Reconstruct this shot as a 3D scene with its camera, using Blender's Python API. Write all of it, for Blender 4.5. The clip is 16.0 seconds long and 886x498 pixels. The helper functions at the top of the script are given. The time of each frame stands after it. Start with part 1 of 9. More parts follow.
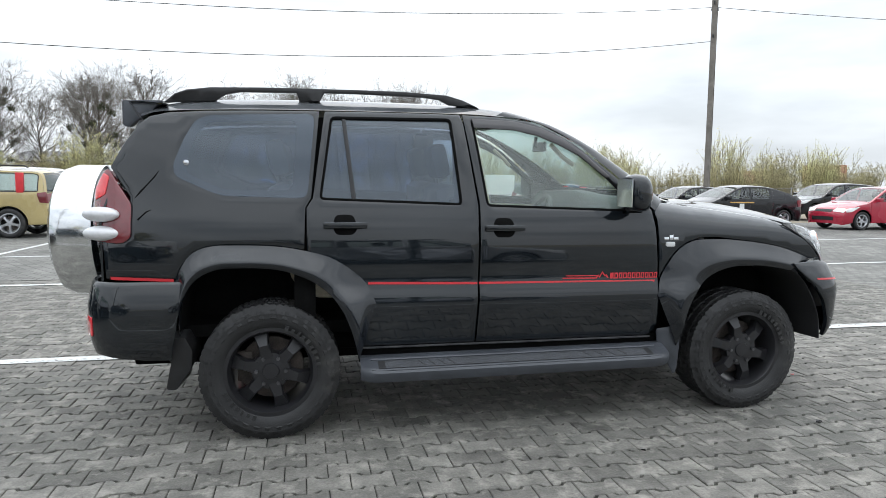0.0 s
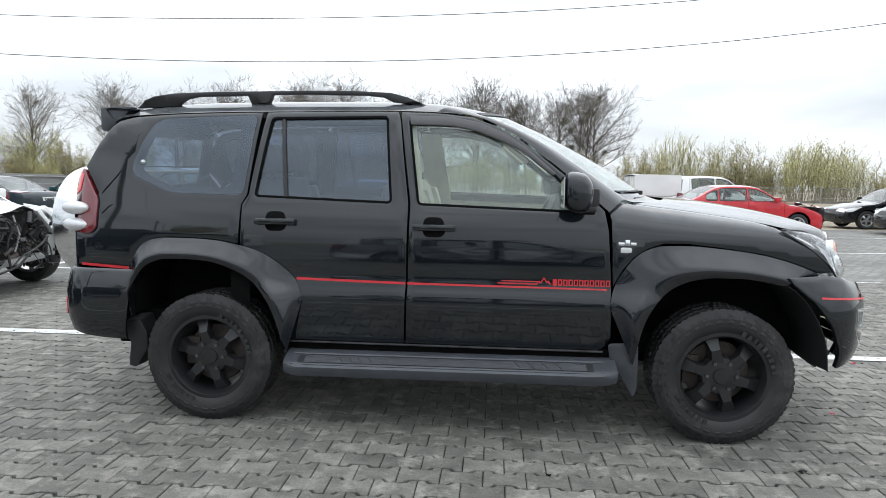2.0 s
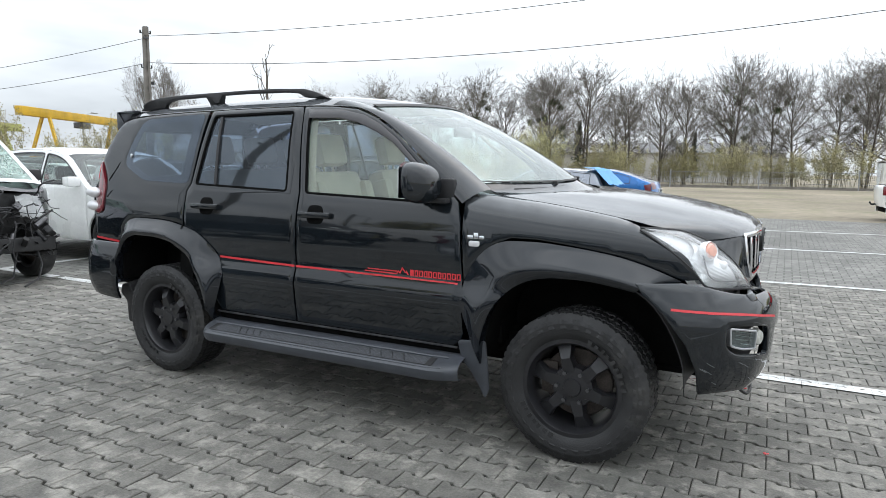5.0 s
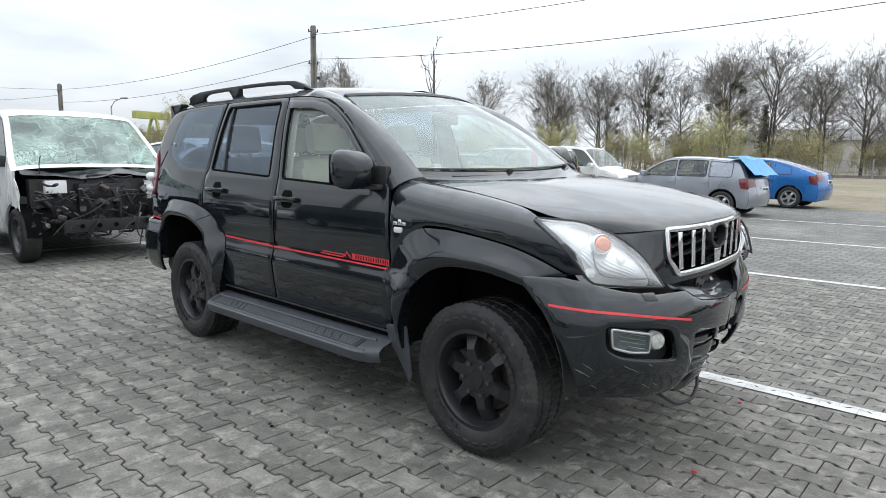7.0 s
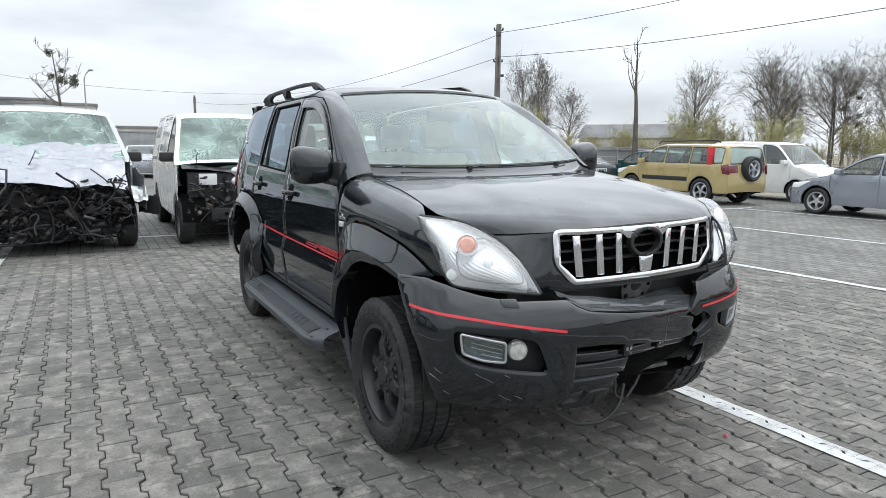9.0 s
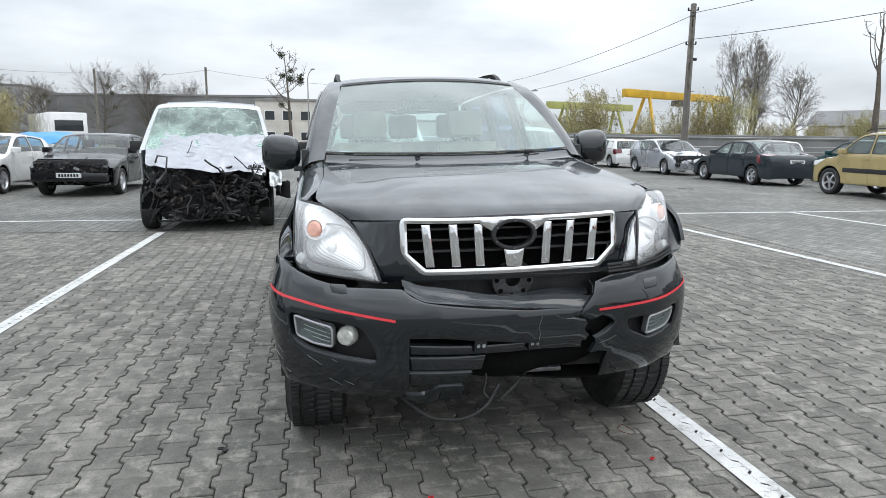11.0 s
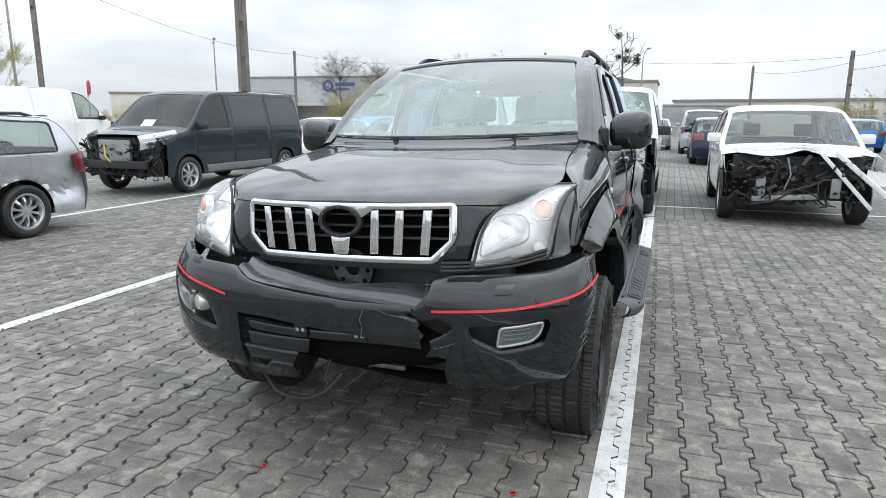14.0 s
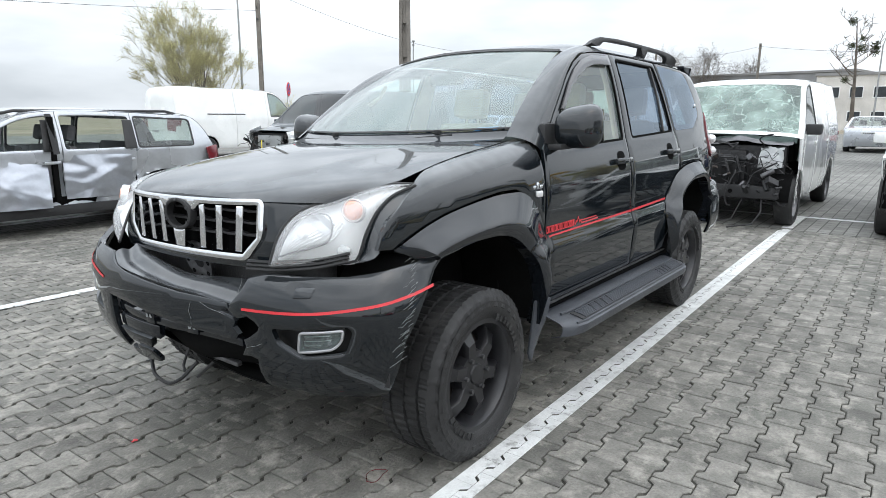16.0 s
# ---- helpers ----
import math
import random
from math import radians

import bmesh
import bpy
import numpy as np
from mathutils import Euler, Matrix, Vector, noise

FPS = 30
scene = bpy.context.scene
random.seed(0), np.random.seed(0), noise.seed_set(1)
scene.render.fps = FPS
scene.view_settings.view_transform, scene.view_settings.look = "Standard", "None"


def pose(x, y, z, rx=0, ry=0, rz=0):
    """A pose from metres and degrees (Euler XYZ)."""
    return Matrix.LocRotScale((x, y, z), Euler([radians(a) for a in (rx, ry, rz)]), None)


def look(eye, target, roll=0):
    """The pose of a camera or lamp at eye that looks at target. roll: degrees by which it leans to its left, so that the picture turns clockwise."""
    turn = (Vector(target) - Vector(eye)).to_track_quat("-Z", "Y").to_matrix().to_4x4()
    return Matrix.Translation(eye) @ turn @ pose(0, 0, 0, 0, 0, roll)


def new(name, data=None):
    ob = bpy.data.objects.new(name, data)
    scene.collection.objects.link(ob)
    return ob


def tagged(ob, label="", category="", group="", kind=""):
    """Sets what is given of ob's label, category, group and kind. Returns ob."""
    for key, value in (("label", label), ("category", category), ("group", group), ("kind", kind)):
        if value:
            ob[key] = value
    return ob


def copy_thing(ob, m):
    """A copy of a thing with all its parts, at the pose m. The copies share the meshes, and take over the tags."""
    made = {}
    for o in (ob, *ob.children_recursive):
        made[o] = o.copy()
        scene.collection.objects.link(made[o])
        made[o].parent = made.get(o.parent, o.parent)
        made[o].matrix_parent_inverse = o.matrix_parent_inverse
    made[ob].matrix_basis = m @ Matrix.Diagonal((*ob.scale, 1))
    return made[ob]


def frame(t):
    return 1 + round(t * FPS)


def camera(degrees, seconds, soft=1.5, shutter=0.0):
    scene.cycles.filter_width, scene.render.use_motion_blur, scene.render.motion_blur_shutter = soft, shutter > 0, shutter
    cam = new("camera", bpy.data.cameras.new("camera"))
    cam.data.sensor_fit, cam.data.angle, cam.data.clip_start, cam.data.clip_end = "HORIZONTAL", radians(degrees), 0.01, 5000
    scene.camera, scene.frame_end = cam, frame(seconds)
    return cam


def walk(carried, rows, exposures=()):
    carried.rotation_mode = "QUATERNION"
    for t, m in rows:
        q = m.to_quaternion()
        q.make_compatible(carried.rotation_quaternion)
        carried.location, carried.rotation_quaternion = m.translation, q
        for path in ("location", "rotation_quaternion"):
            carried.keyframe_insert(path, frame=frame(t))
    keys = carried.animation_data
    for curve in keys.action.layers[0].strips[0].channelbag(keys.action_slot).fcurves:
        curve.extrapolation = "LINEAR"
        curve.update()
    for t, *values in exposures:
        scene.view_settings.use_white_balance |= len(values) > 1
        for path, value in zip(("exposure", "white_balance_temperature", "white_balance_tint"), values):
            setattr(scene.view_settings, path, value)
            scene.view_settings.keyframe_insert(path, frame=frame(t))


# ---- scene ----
cam = camera(69.1, 16.0, 0.7)
METRES, EYE, TILT, LEAN, TURN = 10.834, 1.337, 0.0, 0.0, -11.5
ROWS = [
    (0.0, 0.0, 0.0, 0.0, 0.05, -5.54, -0.53),
    (0.5, 0.0311, 0.0013, -0.0005, 4.42, -5.46, -0.61),
    (1.0, 0.0617, 0.0111, 0.002, 8.25, -5.54, -0.63),
    (1.5, 0.0984, 0.0199, -0.0005, 13.04, -5.69, -0.64),
    (2.0, 0.1284, 0.0266, 0.0003, 17.06, -5.69, -0.74),
    (2.5, 0.162, 0.0351, 0.0018, 21.01, -5.62, -0.72),
    (3.0, 0.1979, 0.0417, 0.0006, 25.19, -5.73, -0.74),
    (3.5, 0.2283, 0.0528, 0.0022, 28.74, -5.75, -0.86),
    (4.0, 0.2522, 0.0725, 0.0029, 32.72, -6.08, -0.81),
    (6.5, 0.3607, 0.1674, 0.0045, 50.17, -8.08, -0.75),
    (7.0, 0.377, 0.1911, 0.0043, 54.74, -8.2, -0.79),
    (7.5, 0.3887, 0.2208, 0.0059, 58.82, -8.39, -0.75),
    (8.0, 0.4048, 0.2467, 0.0046, 63.23, -8.57, -0.75),
    (8.5, 0.4199, 0.2734, 0.0059, 68.13, -8.62, -0.74),
    (11.0, 0.4495, 0.4271, 0.006, 90.98, -9.77, -0.58),
    (11.5, 0.4484, 0.4591, 0.0076, 95.67, -9.92, -0.53),
    (12.0, 0.439, 0.4858, 0.0063, 100.73, -10.11, -0.46),
    (12.5, 0.4289, 0.5136, 0.0073, 105.92, -10.51, -0.37),
    (13.0, 0.4236, 0.5465, 0.0078, 111.18, -10.93, -0.33),
    (13.5, 0.4111, 0.572, 0.0063, 116.12, -11.27, -0.35),
    (14.0, 0.3925, 0.5942, 0.0079, 120.85, -11.53, -0.29),
    (14.5, 0.3756, 0.6197, 0.0066, 125.15, -11.65, -0.25),
    (15.0, 0.3546, 0.6418, 0.0076, 129.6, -11.73, -0.25),
    (15.5, 0.3275, 0.6588, 0.0078, 133.49, -11.74, -0.23),
    (16.0, 0.3002, 0.6827, 0.007, 138.47, -11.75, -0.21),
]
walk(cam, [(t, pose(-1.173, -4.324, EYE, TILT, LEAN, TURN) @ pose(METRES * x, METRES * y, METRES * z, 90 + pitch, roll, yaw)) for t, x, y, z, yaw, pitch, roll in ROWS],
     exposures=((0, 0.66), (3.5, 0.66), (6.5, 0.61), (8, 0.55), (11, 0.52), (13.5, 0.63), (16, 0.77)))

# ---- world and light: a flat overcast afternoon ----
world = bpy.data.worlds.new("overcast_sky")
scene.world = world
world.use_nodes = True
wn, wl = world.node_tree.nodes, world.node_tree.links
wn.clear()
w_out, w_bg = wn.new("ShaderNodeOutputWorld"), wn.new("ShaderNodeBackground")
w_sky = wn.new("ShaderNodeTexSky")
w_sky.sky_type, w_sky.sun_disc = "NISHITA", False
w_sky.sun_elevation, w_sky.sun_rotation, w_sky.dust_density = radians(58), radians(18), 4.0
w_co, w_map, w_noise = wn.new("ShaderNodeTexCoord"), wn.new("ShaderNodeMapping"), wn.new("ShaderNodeTexNoise")
w_map.inputs["Scale"].default_value = (1.2, 1.2, 4.5)
w_noise.inputs["Scale"].default_value, w_noise.inputs["Detail"].default_value = 2.2, 5.0
w_ramp = wn.new("ShaderNodeValToRGB")
w_ramp.color_ramp.elements[0].position, w_ramp.color_ramp.elements[0].color = 0.34, (6.1, 6.65, 7.2, 1)
w_ramp.color_ramp.elements[1].position, w_ramp.color_ramp.elements[1].color = 0.62, (9.1, 9.7, 10.3, 1)
w_mix = wn.new("ShaderNodeMix")
w_mix.data_type, w_mix.inputs[0].default_value = "RGBA", 0.88
wl.new(w_co.outputs["Generated"], w_map.inputs["Vector"])
wl.new(w_map.outputs[0], w_noise.inputs["Vector"])
wl.new(w_noise.outputs["Fac"], w_ramp.inputs[0])
wl.new(w_sky.outputs[0], w_mix.inputs[6])
wl.new(w_ramp.outputs[0], w_mix.inputs[7])
w_xyz, w_up, w_mul = wn.new("ShaderNodeSeparateXYZ"), wn.new("ShaderNodeMapRange"), wn.new("ShaderNodeVectorMath")
w_up.inputs[1].default_value, w_up.inputs[2].default_value, w_up.inputs[3].default_value, w_up.inputs[4].default_value = 0.03, 0.8, 0.84, 1.90
w_side, w_both = wn.new("ShaderNodeMapRange"), wn.new("ShaderNodeMath")
w_side.inputs[1].default_value, w_side.inputs[2].default_value, w_side.inputs[3].default_value, w_side.inputs[4].default_value = -1.0, 1.0, 0.95, 1.04
w_both.operation = "MULTIPLY"
w_mul.operation = "SCALE"
wl.new(w_co.outputs["Generated"], w_xyz.inputs[0])
wl.new(w_xyz.outputs["Z"], w_up.inputs[0])
wl.new(w_mix.outputs[2], w_mul.inputs[0])
wl.new(w_xyz.outputs["Y"], w_side.inputs[0])
wl.new(w_up.outputs[0], w_both.inputs[0])
wl.new(w_side.outputs[0], w_both.inputs[1])
wl.new(w_both.outputs[0], w_mul.inputs["Scale"])
wl.new(w_mul.outputs[0], w_bg.inputs["Color"])
w_bg.inputs["Strength"].default_value = 0.086
wl.new(w_bg.outputs[0], w_out.inputs[0])
sun = new("sun", bpy.data.lights.new("sun", "SUN"))
sun.data.energy, sun.data.angle, sun.data.color = 0.5, radians(150), (1.0, 0.985, 0.96)
sun.matrix_world = look((4, 12, 20), (0, 0, 0))


# ---- materials ----
def mat(name, color, rough=0.5, metal=0.0, var=0.0, scale=8.0, bump=0.0, bscale=60.0, coat=0.0, spec=0.5, rand=0.0, dirt=None, rvar=0.0, dirt2=None, place=False):
    """Principled material with two scales of colour variation, relief and, where asked, a different tone per piece."""
    m = bpy.data.materials.new(name)
    m.use_nodes = True
    n, l = m.node_tree.nodes, m.node_tree.links
    p = n["Principled BSDF"]
    p.inputs["Roughness"].default_value, p.inputs["Metallic"].default_value = rough, metal
    p.inputs["Coat Weight"].default_value, p.inputs["Coat Roughness"].default_value = coat, 0.03
    p.inputs["Specular IOR Level"].default_value = spec
    p.inputs["Base Color"].default_value = (*color, 1)
    m.diffuse_color = (*color, 1)
    if var or bump or rand or dirt or rvar:
        co = n.new("ShaderNodeNewGeometry") if place else n.new("ShaderNodeTexCoord")
        spot = co.outputs["Position" if place else "Object"]
        big, fine = n.new("ShaderNodeTexNoise"), n.new("ShaderNodeTexNoise")
        big.inputs["Scale"].default_value, big.inputs["Detail"].default_value = scale, 6.0
        fine.inputs["Scale"].default_value, fine.inputs["Detail"].default_value = bscale, 8.0
        l.new(spot, big.inputs["Vector"])
        l.new(spot, fine.inputs["Vector"])
        mix1, mix2 = n.new("ShaderNodeMix"), n.new("ShaderNodeMix")
        for q in (mix1, mix2):
            q.data_type = "RGBA"
        lo, hi = [max(0, c * (1 - var)) for c in color], [min(1, c * (1 + var)) for c in color]
        mix1.inputs[6].default_value, mix1.inputs[7].default_value = (*lo, 1), (*hi, 1)
        r = n.new("ShaderNodeMapRange")
        r.inputs[1].default_value, r.inputs[2].default_value = 0.3, 0.7
        l.new(big.outputs["Fac"], r.inputs[0])
        l.new(r.outputs[0], mix1.inputs[0])
        mix2.blend_type, mix2.inputs[0].default_value = "MULTIPLY", min(1, var * 1.5)
        l.new(mix1.outputs[2], mix2.inputs[6])
        g = n.new("ShaderNodeMapRange")
        g.inputs[1].default_value, g.inputs[2].default_value, g.inputs[3].default_value, g.inputs[4].default_value = 0.3, 0.7, 0.6, 1.35
        l.new(fine.outputs["Fac"], g.inputs[0])
        l.new(g.outputs[0], mix2.inputs[7])
        last = mix2.outputs[2]
        if rand:
            info, geo, add, mr, hv = n.new("ShaderNodeObjectInfo"), n.new("ShaderNodeNewGeometry"), n.new("ShaderNodeMath"), n.new("ShaderNodeMapRange"), n.new("ShaderNodeHueSaturation")
            add.operation = "ADD"
            fr = n.new("ShaderNodeMath")
            fr.operation = "FRACT"
            l.new(info.outputs["Random"], add.inputs[0])
            l.new(geo.outputs["Random Per Island"], add.inputs[1])
            l.new(add.outputs[0], fr.inputs[0])
            l.new(fr.outputs[0], mr.inputs[0])
            mr.inputs[3].default_value, mr.inputs[4].default_value = 1 - rand, 1 + rand
            l.new(last, hv.inputs["Color"])
            l.new(mr.outputs[0], hv.inputs["Value"])
            last = hv.outputs[0]
        for dirt in [q for q in (dirt, dirt2) if q]:
            dn, dr, dm = n.new("ShaderNodeTexNoise"), n.new("ShaderNodeMapRange"), n.new("ShaderNodeMix")
            dn.inputs["Scale"].default_value, dn.inputs["Detail"].default_value, dn.inputs["Roughness"].default_value = dirt[1], 9.0, 0.7
            dr.inputs[1].default_value, dr.inputs[2].default_value = dirt[2], dirt[2] + 0.15
            dm.data_type, dm.inputs[7].default_value = "RGBA", (*dirt[0], 1)
            l.new(spot, dn.inputs["Vector"])
            l.new(dn.outputs["Fac"], dr.inputs[0])
            l.new(dr.outputs[0], dm.inputs[0])
            l.new(last, dm.inputs[6])
            last = dm.outputs[2]
        l.new(last, p.inputs["Base Color"])
        if bump:
            b = n.new("ShaderNodeBump")
            b.inputs["Strength"].default_value, b.inputs["Distance"].default_value = bump, 0.01
            l.new(fine.outputs["Fac"], b.inputs["Height"])
            l.new(b.outputs[0], p.inputs["Normal"])
        if rvar:
            rr = n.new("ShaderNodeMapRange")
            rr.inputs[1].default_value, rr.inputs[2].default_value = 0.3, 0.7
            rr.inputs[3].default_value, rr.inputs[4].default_value = max(0.02, rough - rvar), rough + rvar
            l.new(big.outputs["Fac"], rr.inputs[0])
            l.new(rr.outputs[0], p.inputs["Roughness"])
    return m


def glass(name, tint, clear, rough=0.02, ior=1.6, sky_veil=(0.42, 0.44, 0.45)):
    """A pane: tinted see-through film under a clean reflection, with a diffuse colour for the sky's haze."""
    m = bpy.data.materials.new(name)
    m.use_nodes = True
    n, l = m.node_tree.nodes, m.node_tree.links
    n.remove(n["Principled BSDF"])
    out = n["Material Output"]
    tr, dk, gl, mx, mx2 = (n.new("ShaderNode" + k) for k in ("BsdfTransparent", "BsdfDiffuse", "BsdfGlossy", "MixShader", "MixShader"))
    tr.inputs[0].default_value, dk.inputs[0].default_value = (*tint, 1), (*sky_veil, 1)
    gl.inputs["Roughness"].default_value = rough
    lw, p5, sc, ad = n.new("ShaderNodeLayerWeight"), n.new("ShaderNodeMath"), n.new("ShaderNodeMath"), n.new("ShaderNodeMath")
    lw.inputs[0].default_value = 0.5
    f0 = ((ior - 1) / (ior + 1)) ** 2
    p5.operation, p5.inputs[1].default_value = "POWER", 4.5
    sc.operation, sc.inputs[1].default_value = "MULTIPLY", 1 - f0
    ad.operation, ad.inputs[1].default_value = "ADD", f0
    l.new(lw.outputs["Facing"], p5.inputs[0])
    l.new(p5.outputs[0], sc.inputs[0])
    l.new(sc.outputs[0], ad.inputs[0])
    mx.inputs[0].default_value = clear
    l.new(dk.outputs[0], mx.inputs[1])
    l.new(tr.outputs[0], mx.inputs[2])
    l.new(ad.outputs[0], mx2.inputs[0])
    l.new(mx.outputs[0], mx2.inputs[1])
    l.new(gl.outputs[0], mx2.inputs[2])
    l.new(mx2.outputs[0], out.inputs[0])
    m.diffuse_color = (*tint, 1)
    return m


def paint(name, color, rough=0.25, metal=0.0, dirty=0.06, spec=0.3):
    return mat(name, color, rough, metal, var=dirty, scale=1.5, bscale=30, coat=1.0, rvar=0.06, spec=spec)


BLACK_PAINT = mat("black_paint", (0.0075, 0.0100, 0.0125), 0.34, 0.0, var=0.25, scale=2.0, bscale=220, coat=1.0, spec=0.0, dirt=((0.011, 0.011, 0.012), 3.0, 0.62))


def sky_sheen(m, color, most):
    """Puts a mottled sky sheen into the base colour of faces turned upwards."""
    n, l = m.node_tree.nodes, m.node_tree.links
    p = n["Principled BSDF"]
    geo, xyz, up, mottle, mul, mx = (n.new("ShaderNode" + k) for k in ("NewGeometry", "SeparateXYZ", "MapRange", "TexNoise", "Math", "Mix"))
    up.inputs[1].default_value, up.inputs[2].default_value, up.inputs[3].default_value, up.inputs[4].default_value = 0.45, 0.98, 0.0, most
    mottle.inputs["Scale"].default_value, mottle.inputs["Detail"].default_value = 5.0, 8.0
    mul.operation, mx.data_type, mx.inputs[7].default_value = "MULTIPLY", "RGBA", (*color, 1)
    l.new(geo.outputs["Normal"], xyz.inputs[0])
    l.new(geo.outputs["Position"], mottle.inputs["Vector"])
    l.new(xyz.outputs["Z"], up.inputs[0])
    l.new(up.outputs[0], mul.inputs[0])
    l.new(mottle.outputs["Fac"], mul.inputs[1])
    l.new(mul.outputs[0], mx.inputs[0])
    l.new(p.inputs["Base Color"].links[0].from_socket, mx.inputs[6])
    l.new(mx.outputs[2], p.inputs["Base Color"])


BLACK_PAINT.node_tree.nodes["Principled BSDF"].inputs["Coat IOR"].default_value = 1.60
BLACK_PAINT.node_tree.nodes["Principled BSDF"].inputs["Coat Roughness"].default_value = 0.04
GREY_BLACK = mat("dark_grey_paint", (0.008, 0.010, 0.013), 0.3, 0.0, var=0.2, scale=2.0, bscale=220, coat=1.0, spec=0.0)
GREY_BLACK.node_tree.nodes["Principled BSDF"].inputs["Coat IOR"].default_value = 1.6
# skylight on bonnet, roof and flare tops, put into the paint colour
sky_sheen(BLACK_PAINT, (0.19, 0.20, 0.21), 1.0)
sky_sheen(GREY_BLACK, (0.09, 0.097, 0.105), 0.6)
TRIM = mat("black_plastic", (0.018, 0.018, 0.019), 0.55, var=0.25, scale=6, bump=0.15, bscale=350)
GREY_TRIM = mat("grey_plastic", (0.055, 0.060, 0.070), 0.4, var=0.2, scale=6, bump=0.15, bscale=300)
RUBBER = mat("tyre_rubber", (0.016, 0.016, 0.0165), 0.6, var=0.35, scale=9, bump=0.25, bscale=240, dirt=((0.048, 0.046, 0.043), 4.0, 0.54))
RIM_BLACK = mat("black_rim", (0.016, 0.016, 0.018), 0.33, var=0.3, scale=10, bscale=150)
CHROME = mat("chrome", (0.75, 0.76, 0.78), 0.08, 1.0, var=0.05, scale=6)
ALLOY = mat("alloy_silver", (0.55, 0.56, 0.58), 0.3, 0.85, var=0.12, scale=9)
STEEL = mat("bare_metal", (0.13, 0.13, 0.135), 0.42, 0.8, var=0.35, scale=9, bump=0.2, bscale=90)
RUST = mat("rusty_metal", (0.075, 0.062, 0.054), 0.7, 0.3, var=0.5, scale=12, bump=0.3, bscale=120)
ENGINE = mat("engine_black", (0.011, 0.011, 0.012), 0.5, var=0.6, scale=14, bump=0.3, bscale=90)
DARK = mat("dark_underbody", (0.006, 0.006, 0.006), 0.9, var=0.3, scale=8, spec=0.05)
RED_FILM = mat("red_vinyl", (0.62, 0.035, 0.045), 0.35, var=0.1, scale=12)
RED_LENS = mat("red_lens", (0.15, 0.016, 0.022), 0.12, var=0.1, scale=20, coat=1.0)
BRIGHT_RED = mat("bright_red_lens", (0.75, 0.05, 0.06), 0.12, coat=1.0, var=0.1)
ORANGE = mat("orange_lens", (0.74, 0.38, 0.29), 0.2, coat=1.0, var=0.1)
LAMP_SILVER = mat("lamp_reflector", (0.95, 0.96, 0.97), 0.28, 0.1, var=0.05, scale=25)
LAMP_CHROME = mat("lamp_chrome", (0.93, 0.94, 0.95), 0.2, 0.35, var=0.04, scale=25, bump=0.25, bscale=70)
LAMP_GLASS = mat("moulded_lamp_glass", (0.66, 0.68, 0.68), 0.15, 0.3, coat=1.0, var=0.2, scale=40, bump=0.4, bscale=90)
FOG_METAL = mat("fog_lamp_reflector", (0.16, 0.17, 0.18), 0.25, 0.6, var=0.3, scale=40, bump=0.6, bscale=70)
SCUFF = mat("pale_scuff", (0.18, 0.19, 0.19), 0.8, var=0.3, scale=60)
WHITE_PLASTIC = mat("white_plastic", (0.75, 0.76, 0.76), 0.4, var=0.06)
CREAM = mat("cream_leather", (0.52, 0.46, 0.35), 0.5, var=0.15, scale=8, bump=0.15, bscale=120)
CREAM_TRIM = mat("beige_trim", (0.45, 0.40, 0.31), 0.6, var=0.12, scale=8)
FABRIC = mat("grey_seat_fabric", (0.10, 0.10, 0.105), 0.85, var=0.2, scale=30)
# pale sky reflections on panes and lamp lens are mixed in as diffuse colour
CLEAR = glass("clear_glass", (0.86, 0.96, 0.92), 0.86, ior=1.75, sky_veil=(0.50, 0.58, 0.54))
SCREEN = glass("windscreen_glass", (0.80, 0.96, 0.94), 0.70, ior=1.9, sky_veil=(0.48, 0.58, 0.56))
PRIVACY = glass("privacy_glass", (0.22, 0.27, 0.37), 0.94, ior=1.78, sky_veil=(0.34, 0.39, 0.46))
PRIVACY.node_tree.nodes["Glossy BSDF"].inputs["Color"].default_value = (0.80, 0.90, 1.0, 1)
CAR_GLASS = glass("car_glass", (0.70, 0.78, 0.75), 0.94, ior=1.75)
LENS = glass("lamp_lens", (0.97, 0.98, 0.98), 0.75, ior=1.9, sky_veil=(0.90, 0.91, 0.92))



